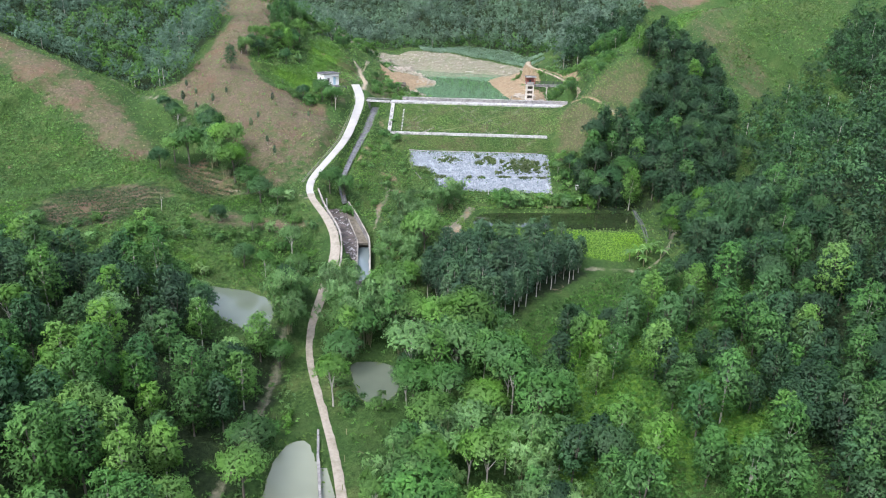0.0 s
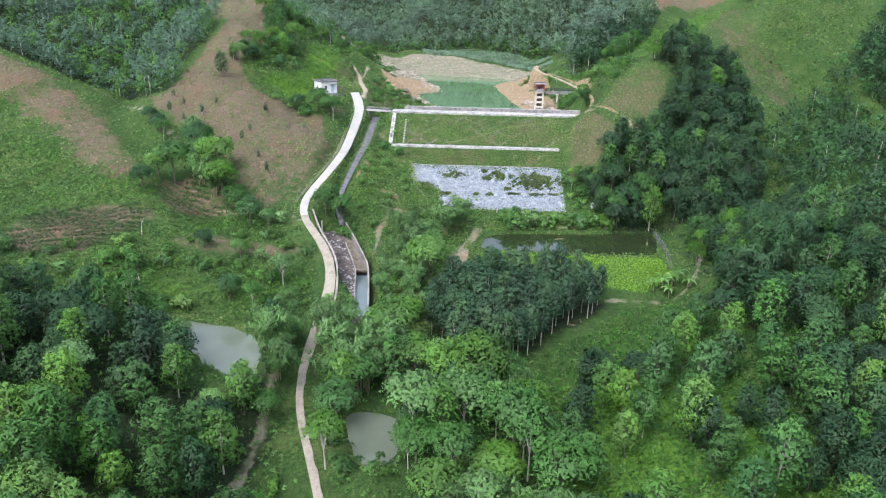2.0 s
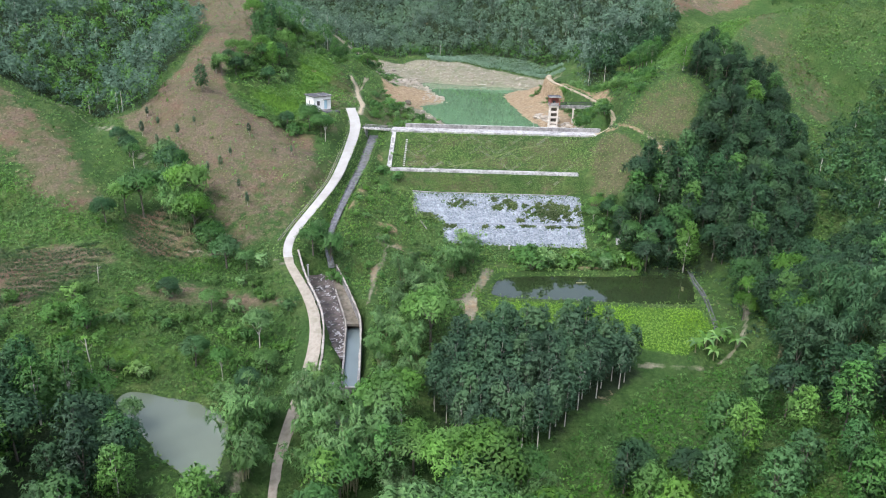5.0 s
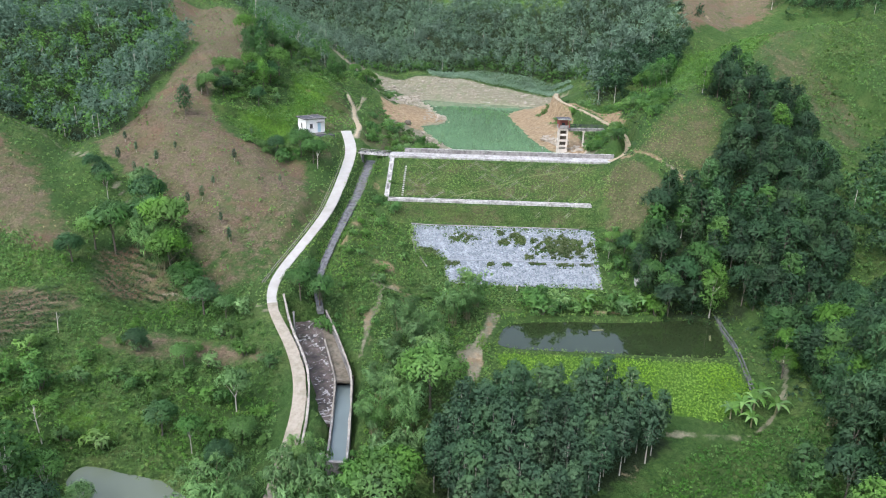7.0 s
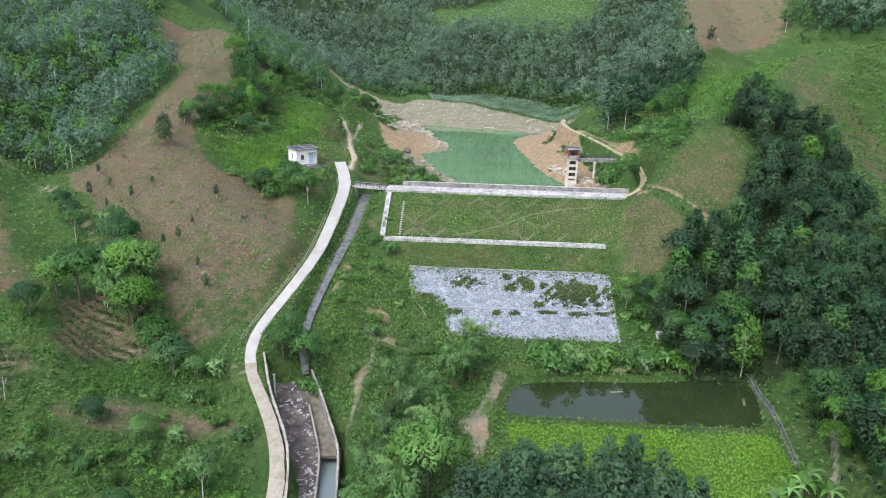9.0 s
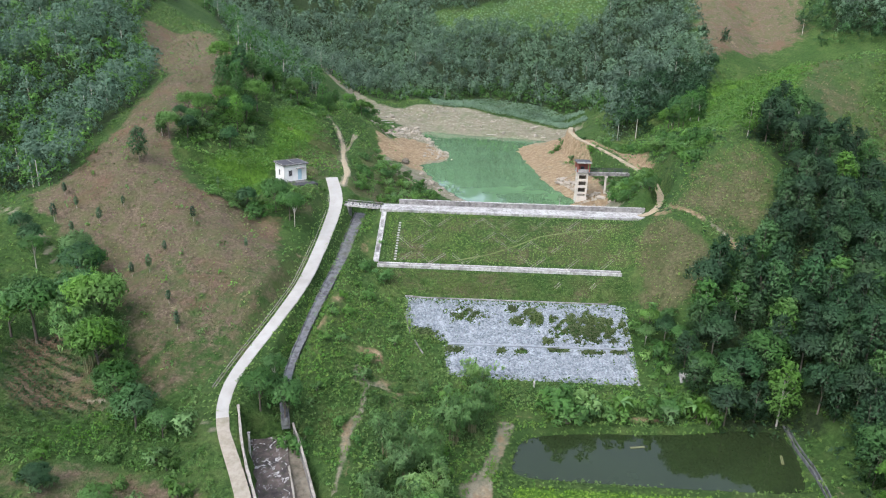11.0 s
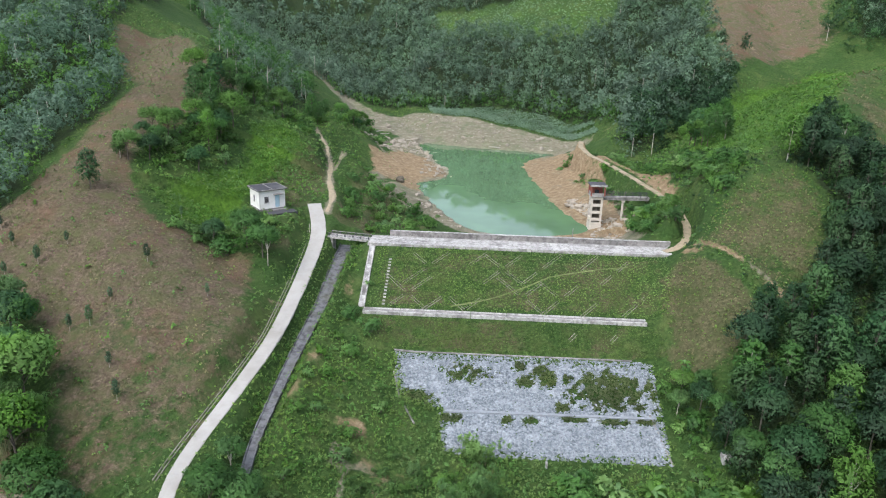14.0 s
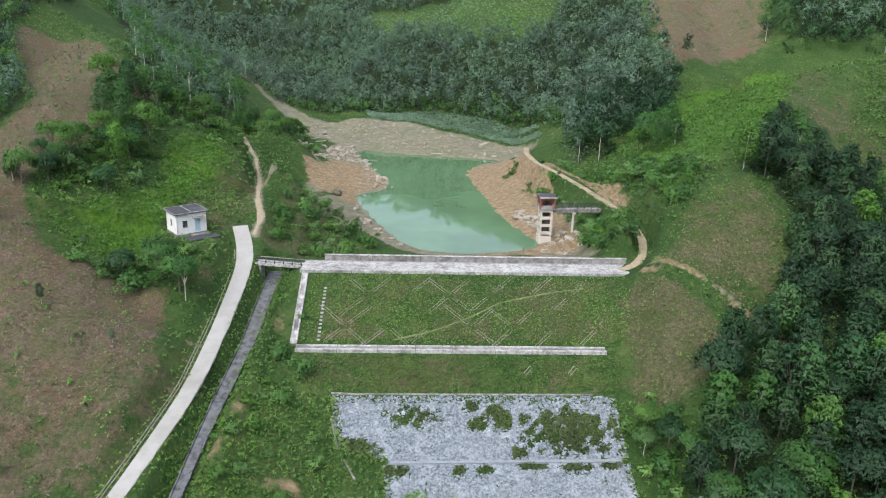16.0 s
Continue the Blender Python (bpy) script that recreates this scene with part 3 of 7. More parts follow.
TROD = (([(p[0], p[1]) for p in LEFT_PATH], 0.75, 0.9), ([(48.6, 141), (46.3, 137.7), (43.5, 131), (41.2, 127), (38.6, 124.7), (34.2, 122.3), (30, 122.2), (27.4, 122.6), (22, 124)], 0.42, 0.9), ([(5.4, 150), (4.1, 145), (2.4, 139.2), (2.0, 132.7)], 0.8, 1.0), ([(1.8, 138.8), (0.8, 137.2)], 1.3, 0.9), ([(-14.8, 158), (-13.4, 154), (-12.9, 150.9), (-14.3, 145.4), (-14.1, 141.7), (-14, 136)], 0.5, 0.9), ([(-14.4, 155.4), (-9.2, 156.6)], 1.0, 0.6),
        ([(-23.5, 100), (-23.5, 88), (-24.5, 74), (-25, 58)], 0.7, 0.7), ([(-28, 139.5), (-34.8, 144.1), (-46, 146)], 0.5, 0.6), ([(32.6, 194), (36, 190.5), (40, 184.5), (44, 179.5)], 0.5, 0.75), ([(-94, 192), (-87, 187), (-80, 184.4), (-70.3, 176), (-65, 173), (-58, 165)], 0.75, 0.62), ([(-28.4, 229), (-26, 240), (-21, 262), (-23, 278), (-27, 290)], 0.7, 0.8))
BRIGHT_WEEDS = [(-51, 197), (-47, 203), (-42, 213), (-44, 228), (-39, 236), (-33, 230), (-31, 221), (-37, 213), (-39, 204), (-35, 196), (-40, 193), (-46, 191)]
SCARP = ([(34.4, 193.2), (36.4, 189.6), (38.4, 186.2)], [(41.2, 181.6), (43, 180)], [(46.4, 177), (48.6, 175.6)], [(32.4, 191.4), (33.6, 189.6)])
FOREST = {
    "front_left": [(-23, 101), (-22.5, 92), (-20.5, 85), (-22.5, 78), (-21.5, 60), (-21, 40), (-130, 40), (-120, 108), (-80, 108), (-48, 104), (-45, 108), (-40, 103), (-34, 97), (-29, 93.5)],
    "left_hill": [(-96, 194), (-81, 191), (-72, 185), (-67, 187), (-71, 202), (-68, 218), (-69, 230), (-83, 256), (-93, 274), (-96, 285), (-106, 340), (-230, 470), (-500, 460), (-400, 230), (-150, 205)],
    "back_hill": [(-60, 384), (-40, 368), (-20, 353), (5, 349), (26, 334), (41, 316), (44, 296), (38, 282), (41, 268), (52, 284), (60, 296), (74, 306), (80, 318), (84, 385), (140, 378), (124, 338), (150, 330), (420, 390), (500, 700), (-500, 760), (-300, 520), (-120, 440)],
    "ridge_left": [(-64, 264), (-57, 254), (-52, 258), (-48, 270), (-49, 290), (-48, 306), (-55, 340), (-80, 380), (-140, 430), (-110, 370), (-80, 320), (-70, 290)],
    "knoll": [(51, 206), (58, 216), (66, 217), (74, 205), (73, 186), (66, 160), (58, 151), (46, 150), (33, 152), (29.6, 158), (30.4, 163), (33, 169), (36, 173), (44, 178.5), (48, 183), (52.5, 190), (55, 198)],
    "right_hill": [(52, 112), (47, 96), (40, 84), (38, 66), (38, 40), (150, 40), (170, 140), (118, 152), (92, 146), (70, 136), (56, 126)],
    "right_far": [(108, 150), (190, 172), (260, 250), (140, 262), (118, 238), (122, 200), (112, 178)],
}
PLANTATION = [(-3, 112), (-2.5, 119), (5, 127), (16, 127.5), (25, 124), (27.5, 121.5), (20, 116.5), (15.5, 112), (13, 106.5), (2, 104.5)]

near = lambda a, b, g: list(np.arange(a, b, g))


def spread(start, stop, g, grow):
    out, v = [], start
    while abs(v) < abs(stop):
        out.append(v)
        g *= grow
        v += g * np.sign(stop - start)
    return out + [stop]


def ground():
    xs = sorted({round(v, 3) for v in near(-46, 46, 0.8) + near(46, 110, 1.6) + near(-110, -46, 1.6) + spread(110.5, 2600, 2, 1.13) + spread(-111, -2600, 2, 1.13)})
    ys = sorted({round(v, 3) for v in near(56, 226, 0.9) + near(226, 360, 1.7) + spread(361, 2600, 2.2, 1.08) + spread(55, -900, 2.0, 1.2)})
    gx, gy = np.meshgrid(xs, ys)
    x, y = gx.ravel(), gy.ravel()
    z = land(x, y)
    nx, ny = len(xs), len(ys)
    idx = np.arange(nx * ny).reshape(ny, nx)
    faces = np.stack([idx[:-1, :-1], idx[:-1, 1:], idx[1:, 1:], idx[1:, :-1]], -1).reshape(-1, 4)
    me = bpy.data.meshes.new("ground")
    me.vertices.add(len(x))
    me.vertices.foreach_set("co", np.stack([x, y, z], 1).astype(np.float32).ravel())
    me.loops.add(faces.size)
    me.loops.foreach_set("vertex_index", faces.ravel().astype(np.int32))
    me.polygons.add(len(faces))
    me.polygons.foreach_set("loop_start", np.arange(0, faces.size, 4, dtype=np.int32))
    me.polygons.foreach_set("use_smooth", [True] * len(faces))
    me.update(calc_edges=True)
    me.materials.append(M_GROUND)
    soft = lambda poly, w=2.5: step(-w, w, inside(x, y, poly))
    soil = np.maximum.reduce([soft(CASSAVA) * np.interp(y - 0.35 * (x + 45), [148, 156, 172, 182], [0.45, 0.55, 0.85, 1.0]), 0.62 * soft(TEA), 0.62 * soft(TEA_UP), 0.66 * soft(BANK_SOIL, 2.5), 0.75 * soft(FAR_BARE, 5), 0.6 * soft(OLD_FIELD, 4)])
    lush = np.maximum.reduce([soft(LUSH, 1.0), 0.4 * soft(LEFT_GREEN), 0.8 * soft(BRIGHT_WEEDS, 2), 0.3 * soft(FAR_GREEN, 4), 0.75 * soft([(58, 262), (74, 306), (110, 328), (118, 320), (96, 272), (72, 238), (52, 214), (45, 219)], 4),  0.75 * soft([(12, 66), (44, 60), (40, 88), (30, 104), (20, 102), (12, 92)], 5), 0.7 * soft([(46, 215), (60, 222), (76, 244), (84, 262), (60, 285), (50, 262), (44, 235)], 4)])
    dry = np.maximum.reduce([0.55 * soft([(-24.5, 204), (-12, 203), (-8, 214), (-12, 234), (-20, 252), (-24, 240)], 2), 0.65 * soft([(-38, 206), (-28, 203), (-25.5, 212), (-27, 226), (-33, 236), (-37, 222)], 3), 0.42 * soft([(-31, 188), (-27, 188), (-26.5, 200), (-30, 200)], 2), 0.62 * soft(KNOLL, 4), 0.9 * soft(ABUTMENT, 2), 0.55 * soft([(-33, 150), (-28, 152), (-26.5, 163), (-26, 178), (-30, 178), (-33, 166)], 2), 0.5 * soft(TAN_SLOPE, 4), 0.75 * soft(OLD_FIELD, 4), 0.47 * ((y > 175) & (y < 179.8) & (x > -14) & (x < 27)), 0.5 * ((y > 182) & (y < 193) & (x > -14) & (x < 29))])
    s = inside(x, y, LAKE)
    shore = step(-13, -7, s + 3 * waves(x, y, 12, 4)) * (y > 203)
    far_mud = soft([(-17, 312), (-5, 306), (27, 299), (37, 303), (21, 322), (2, 335), (-16, 342), (-34, 352), (-60, 400), (-76, 436), (-86, 432), (-64, 392), (-46, 352), (-32, 322)], 2.5)
    shore = shore * np.clip(step(221, 232, y) + step(2, 8, x) * step(215, 219, y) + step(-5, -2.5, s), 0, 1)
    mud = np.maximum.reduce([shore, far_mud, 0.8 * soft([(20, 216), (21, 205.5), (30, 203.5), (32.5, 212), (31, 224), (27, 232)], 1.5)])
    clay = np.maximum.reduce([0.9 * soft(WEST_BANK_CLAY, 2), 0.8 * step(-17, -12, s) * (x > 12) * (x < 30) * (y < 290) * (y > 214), np.clip(1.15 - along(x, y, [(37.8, 222), (36, 238), (33, 252), (30.5, 262)])[0] / 2.0, 0, 0.9)])
    for line, half, much in TROD:
        mud = np.maximum(mud, much * np.clip(1.5 - along(x, y, line)[0] / half, 0, 1))
    for line in SCARP:
        clay = np.maximum(clay, np.clip(1.25 - along(x, y, line)[0] / 0.9, 0, 0.85))
    for px, py, rx, ry in SPOTS:
        clay = np.maximum(clay, 0.52 * step(1.6, 0.3, np.hypot((x - px) / rx, (y - py) / ry)))
    # mask of the wooded floor whose colour holds the canopy's shade
    shaded_litter = np.zeros(len(x))
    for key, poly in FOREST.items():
        shaded_litter = np.maximum(shaded_litter, 0.75 * soft(poly, 3))
    shaded_litter = np.maximum(shaded_litter, 0.7 * soft(PLANTATION, 2)) * (1 - soft(FAR_GREEN, 4)) * (1 - soft(FAR_BARE, 5))
    for key, v in (("soil", soil), ("lush", lush), ("dry", dry), ("mud", mud), ("clay", clay), ("shaded_litter", shaded_litter)):
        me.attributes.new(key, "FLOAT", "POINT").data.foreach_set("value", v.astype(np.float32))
    return tagged(new("ground", me), "grassy valley floor and hillsides with bare soil fields and muddy shores", "ground", kind="structure")


ground()


def water(name, outline, level, mat, label, deep=1.4):
    """A still sheet of water with some depth, ending under its banks."""
    c = np.mean(outline, axis=0)
    pts = []
    for a, b in zip(outline, [*outline[1:], outline[0]]):
        for s in (0, 0.5):
            p = np.array(a) + s * (np.array(b) - np.array(a))
            d = p - c
            pts.append(p + d / np.linalg.norm(d) * 1.3)
    n = len(pts)
    verts = [(p[0], p[1], level) for p in pts] + [(p[0], p[1], level - deep) for p in pts]
    faces = [tuple(range(n)), tuple(range(2 * n - 1, n - 1, -1))] + [(i, i + n, (i + 1) % n + n, (i + 1) % n) for i in range(n)]
    return tagged(new(name, mesh_of(name, verts, faces, mat)), label, "water", kind="structure")


water("lake_water", LAKE, LAKE_Z, M_LAKE, "still green water of a small drawn-down reservoir")
water("pond_water", POND, POND_Z, M_POND, "dark still water of a rectangular fish pond")
water("pond_water", LEFT_POND, LEFT_POND_Z, M_GREYWATER, "grey-green still water of a small pond under trees")
water("pond_water", MID_POND, MID_POND_Z, M_GREYWATER, "murky water of a small pond among bamboo")
water("pond_water", LOW_POND, LOW_POND_Z, M_MILKY, "milky pale green water of a pond beside the track")

# ---- road, tracks and paths ----
road_pts = resample(ROAD_LINE, 1.0, 0)
split = int(np.argmax(road_pts[:, 1] < 142))


def lane_width(q):
    """Half the lane's width; it narrows towards the bend."""
    return np.interp(q[:, 1], [140, 150, 165, 185, 200, 207], [0.7, 0.8, 0.93, 1.08, 1.2, 1.15])


road = tagged(new("road", band("road_bed", road_pts[: split + 1] + np.array([0, 0, -0.03]), slab_profile(1.0, 0.0, 0.3), M_GREY, wide=lane_width(road_pts[: split + 1]) * 0.92)), "pale concrete lane climbing to the dam, cast in slabs", "road", kind="structure")
for k, i in enumerate(range(0, split, 5)):
    q = road_pts[i: min(i + 6, split + 1)].copy()
    if len(q) < 2:
        continue
    d = (q[1] - q[0]) / np.linalg.norm(q[1] - q[0])
    q[0] += d * 0.02
    part("slab", band("slab", q + np.array([0, 0, 0.05]), slab_profile(1.0, 0.0, 0.2), M_ROAD, 0.04, k, lane_width(q)), None, road)
tagged(new("dirt_track", band("dirt_track", road_pts[split:] + np.array([0, 0, 0.04]), slab_profile(1.0, 0.0, 0.3), M_DIRT, 0.07, 5, np.interp(road_pts[split:, 1], [60, 71, 88, 100, 108, 114, 124, 142], [0.60, 0.58, 0.5, 0.5, 0.8, 1.0, 0.82, 0.72]))), "pale earth track worn down the middle of the valley", "track", kind="structure")
tagged(new("path_right", band("path_right", resample(RIGHT_PATH, 1.0) + np.array([0, 0, 0.03]), slab_profile(0.62, 0.0, 0.3), M_TRACK, 0.08, 7)), "pale earth footpath curving up from the dam", "path", kind="structure")


def draped(name, pts, half, mat, label, lift=0.05, gap=0.7):
    """A thin trodden strip that lies on the ground across its whole width."""
    q = resample(pts, gap)
    n = sides(q)
    r = np.random.RandomState(len(name))
    w = half * (1 + 0.25 * np.convolve(r.normal(size=len(q) + 4), np.ones(5) / 2.2, "valid"))
    cols = []
    for u, dz in ((-1.25, -0.25), (-1, 0.0), (-0.4, 0.0), (0.4, 0.0), (1, 0.0), (1.25, -0.25)):
        p = q[:, :2] + n * (w * u)[:, None]
        cols.append(np.c_[p, land(p[:, 0], p[:, 1]) + lift + dz])
    v = np.stack(cols, 1)
    k = v.shape[1]
    faces = [(i * k + j, i * k + j + 1, (i + 1) * k + j + 1, (i + 1) * k + j) for i in range(len(q) - 1) for j in range(k - 1)]
    return tagged(new(name, mesh_of(name, v.reshape(-1, 3), faces, mat, True)), label, "path", kind="structure")



draped("path_left", [(p[0], p[1]) for p in LEFT_PATH], 0.42, M_TRACK, "narrow ochre earth footpath along the lake", 0.04)
draped("path_dam_face", [(-2.5, 182.6), (3, 184.2), (8, 186.6), (12, 189.0), (19, 190.8), (24, 191.6)], 0.07, M_WORN, "thin worn line across the dam's turf", 0.07)

# road gutter on the hill side
gut = np.array([p for p in resample([(p[0], p[1], p[2]) for p in ROAD[1:8]], 1.2)])
gut[:, :2] -= sides(gut) * (0.62 + lane_width(gut))[:, None]
gutter = tagged(new("road_gutter", band("road_gutter", gut, [(0.22, 0.06), (0.22, -0.3), (-0.22, -0.3), (-0.22, 0.06), (-0.14, 0.06), (-0.11, -0.15), (0.11, -0.15), (0.14, 0.06)], M_TANCON)), "weathered concrete gutter beside the lane", "gutter", kind="structure")

# ---- dam ----
CREST_Z = 15.4
dam = tagged(new("dam_crest", bm_mesh("dam_crest", one_box(-16.2, 31.8, 194.3, 199.2, CREST_Z - 0.6, CREST_Z + 0.02, 0.04), M_GREY)), "concrete-paved crest of an earth dam", "dam", kind="structure")
r = np.random.RandomState(11)
x = -16.15
while x < 31.5:
    w = min(r.uniform(2.9, 3.6), 31.8 - x)
    part("paving_panel", one_box(x + 0.02, x + w - 0.02, 194.75, 198.6, CREST_Z - 0.2, CREST_Z + 0.06 + r.uniform(0, 0.02), 0.02), M_CREST, dam)
    x += w
kerb = tagged(new("crest_kerb"), "low whitewashed concrete kerb along the dam crest", "kerb")
x = -16.2
while x < 30.5:
    w = r.uniform(1.5, 2.0)
    part("kerb_stone", one_box(x + 0.05, x + w - 0.08, 194.28, 194.62, CREST_Z - 0.3, CREST_Z + 0.26 + r.uniform(-0.02, 0.02), 0.03), M_CREST, kerb)
    x += w
wall = tagged(new("parapet_wall"), "stained concrete parapet on the lake side of the dam", "wall")
x = -13.2
while x < 32.2:
    w = min(r.uniform(3.3, 3.7), 32.6 - x)
    top = CREST_Z + 0.78 + r.uniform(-0.015, 0.015)
    p = part("parapet_panel", one_box(x + 0.02, x + w - 0.02, 199.2, 199.5, CREST_Z - 0.5, top, 0.03), M_GREY, wall)
    part("coping", one_box(x + 0.01, x + w - 0.01, 199.12, 199.58, top + 0.003, top + 0.12, 0.03), M_CREST, p)
    x += w
gauge_post = thing("marker_post", "thin white painted marker post by the water", "post")
part("pole", one_box(16.95, 17.07, 203, 203.12, high(17, 203) - 0.3, high(17, 203) + 2.2, 0.02), M_CREST, gauge_post)


def on_slope(name, q, width, thick, mat, parent, label=""):
    return part(name, band(name, q, slab_profile(width / 2, 0.0, thick), mat), None, parent, label)


berm = tagged(new("berm_drain"), "whitewashed concrete drain along the dam's berm", "drain")
x = -14.9
while x < 24.6:
    w = min(5.0 + r.uniform(-0.3, 0.3), 24.9 - x)
    seg = part("drain_segment", one_box(x, x + w - 0.05, 180.2, 181.55, 9.2, 9.98, 0.02), M_GREY, berm)
    part("lip", one_box(x, x + w - 0.05, 180.15, 180.42, 9.6, 10.2, 0.04), M_CREST, seg)
    part("lip", one_box(x, x + w - 0.05, 181.3, 181.58, 9.6, 10.16, 0.04), M_CREST, seg)
    x += w
side_drain = tagged(new("slope_side_drain"), "pale concrete drain running down the grassed dam slope", "drain")
for k in range(6):
    y0, y1 = 181.8 + 2.0 * k, 183.78 + 2.0 * k
    q = np.array([(-15.3, y0, dam_profile(y0) + 0.16), (-15.3, y1, dam_profile(y1) + 0.16)])
    seg = on_slope("drain_segment", q, 0.9, 0.5, M_GREY if k % 3 == 1 else M_CREST, side_drain)
    for o in (-0.36, 0.36):
        on_slope("lip", q + np.array([o, 0, 0.14]), 0.2, 0.3, M_CREST, seg)
toe = tagged(new("riprap_edge_beam"), "thin concrete beam at the rock apron's edge", "kerb", kind="structure")
for a, b in (((-9.8, 174.9), (22, 175.0)), ((24.4, 160.2), (22.9, 167)), ((-9.5, 171.6), (-8.4, 168)), ((-7.6, 166.6), (-6.2, 164.2))):
    q = resample([a, b], 3)
    q = np.c_[q, land(q[:, 0], q[:, 1]) + 0.1]
    part("beam", band("beam", q, slab_profile(0.11, 0.0, 0.4), M_GREY), None, toe)

steps = tagged(new("slope_steps"), "line of small white concrete steps up the dam slope", "steps")
for k in range(15):
    y = 182.4 + 0.62 * k
    z = float(dam_profile(y))
    part("step", one_box(-12.42, -12.02, y, y + 0.2, z - 0.15, z + 0.2, 0.02), M_CREST, steps)

# crosswise drains in the turf, two thin kerbs each
rr = np.random.RandomState(4)
for row, (y0, reach) in enumerate(((184.8, 3.2), (190.2, 3.0), (176.9, 1.8))):
    for k in range(7):
        cx = -9.0 + 5.6 * k + (2.8 if row == 1 else 0)
        if cx > 27 or cx < -10:
            continue
        for sx, sy in ((1, 1), (-1, 1), (1, -1), (-1, -1)):
            if rr.rand() < (0.28 if sx * sy > 0 else 0.66):
                continue
            l = reach * rr.uniform(0.75, 1.25)
            a, b = np.array((cx + sx * 0.5, y0 + sy * 0.5)), np.array((cx + sx * l, y0 + sy * l))
            if row == 2 and not (175.4 < b[1] < 178.4 and sx * sy > 0):
                continue
            drain = tagged(new("turf_drain"), "thin pale kerbs of a drain sunk in the dam's turf", "drain", "drains on the dam slope")
            for o in (-0.13, 0.13):
                off = np.array((-sy, sx)) * o
                q = np.array([(*(a + off), 0), (*(b + off), 0)])
                q[:, 2] = dam_profile(q[:, 1]) + 0.02
                part("kerb", band("kerb", q, slab_profile(0.014, 0.0, 0.3), M_TANCON), None, drain)

# ---- spillway: bridge, chute, apron and canal ----
bridge = thing("spillway_bridge", "short concrete footbridge with grey rails over the spillway", "bridge")
BR = Matrix.Translation((-22.9, 198.7, 15.25)) @ Matrix.Rotation(math.atan2(-1.4, 6.9), 4, "Z")
part("deck", one_box(-0.2, 7.1, -0.75, 0.75, -0.35, 0.08, 0.04, BR), M_CREST, bridge)
for s in (-0.68, 0.68):
    rail = part("railing", one_box(0, 6.9, s - 0.05, s + 0.05, 0.5, 0.6, 0.02, BR), M_GREY, bridge)
    part("rail", one_box(0, 6.9, s - 0.03, s + 0.03, 0.27, 0.33, 0.01, BR), M_PIPE, rail)
    for k in range(6):
        part("post", one_box(0.05 + 1.35 * k, 0.2 + 1.35 * k, s - 0.075, s + 0.075, 0.083, 0.498, 0.01, BR), M_PIPE, rail)
for s in (0.3, 6.3):
    part("pier", one_box(s, s + 0.4, -0.7, 0.7, -3.6, -0.352, 0.03, BR), M_GREY, bridge)

cq = resample(CHUTE, 1.0)
chute = tagged(new("spillway_chute", band("chute_bed", cq, slab_profile(0.95, -0.02, 0.5), M_BLACK, wide=np.interp(cq[:, 1], [145, 160, 185, 200], [0.35, 0.48, 0.85, 1.0]))), "dark wet concrete spillway chute beside the lane", "spillway", kind="structure")
for s in (1.06, -1.06):
    w = cq.copy()
    w[:, :2] += sides(w) * s * np.interp(cq[:, 1], [145, 160, 185, 200], [0.4, 0.52, 0.86, 1.0])[:, None]
    part("side_wall", band("side_wall", w, [(0.06, 0.10), (0.06, -0.6), (-0.06, -0.6), (-0.06, 0.10)], M_BLACK, 0.03, 3), None, chute)


def apron_z(y):
    return np.interp(y, [110, 117, 128, 133, 146], [-5.6, -4.6, -3.0, -2.0, 1.2])


def filled(name, left, right, mat, thick=0.4, lift=0.0, fz=apron_z):
    """A sloping slab between two lines of as many points."""
    a, b = resample(left, 1.0), resample(right, 1.0)
    n = 24
    pick = lambda q: np.stack([np.interp(np.linspace(0, 1, n), np.linspace(0, 1, len(q)), q[:, k]) for k in range(2)], 1)
    a, b = pick(a), pick(b)
    verts, faces = [], []
    for dz in (lift, lift - thick):
        for p in (a, b):
            verts += [(u, v, float(fz(v)) + dz) for u, v in p]
    for i in range(n - 1):
        for q in ((i, i + 1, n + i + 1, n + i), (2 * n + i, 3 * n + i, 3 * n + i + 1, 2 * n + i + 1), (i, 2 * n + i, 2 * n + i + 1, i + 1), (n + i, n + i + 1, 3 * n + i + 1, 3 * n + i)):
            faces.append(q)
    faces += [(0, n, 3 * n, 2 * n), (n - 1, 3 * n - 1, 4 * n - 1, 2 * n - 1)]
    me = mesh_of(name, verts, faces, mat)
    bm = bmesh.new()
    bm.from_mesh(me)
    bmesh.ops.recalc_face_normals(bm, faces=bm.faces)
    bm.to_mesh(me)
    bm.free()
    return me


LW = [(-26.6, 143.6), (-24.9, 138.8), (-22.9, 134.2), (-20.5, 129.8), (-19.3, 126.4), (-18.5, 121.6), (-18.2, 116.5)]
MW = [(-21.2, 144.2), (-19.8, 139.4), (-18.3, 135.3), (-17.0, 132.0), (-16.5, 128.2), (-15.9, 122), (-15.2, 116.5)]
RW = [(-20.6, 145.0), (-17.7, 139.0), (-16.0, 134.8), (-14.7, 132.0), (-13.9, 126), (-12.9, 116.2)]
apron = tagged(new("spillway_apron", filled("apron", [*LW[:5], (-18.8, 123.2)], [*MW[:5], (-16.0, 123.2)], M_APRON)), "blackened concrete apron at the spillway's foot", "spillway", kind="structure")
part("side_bay", filled("side_bay", MW[:4], RW[:4], M_BROWNCON, 0.4, -0.25), None, apron, "brown silted side bay")


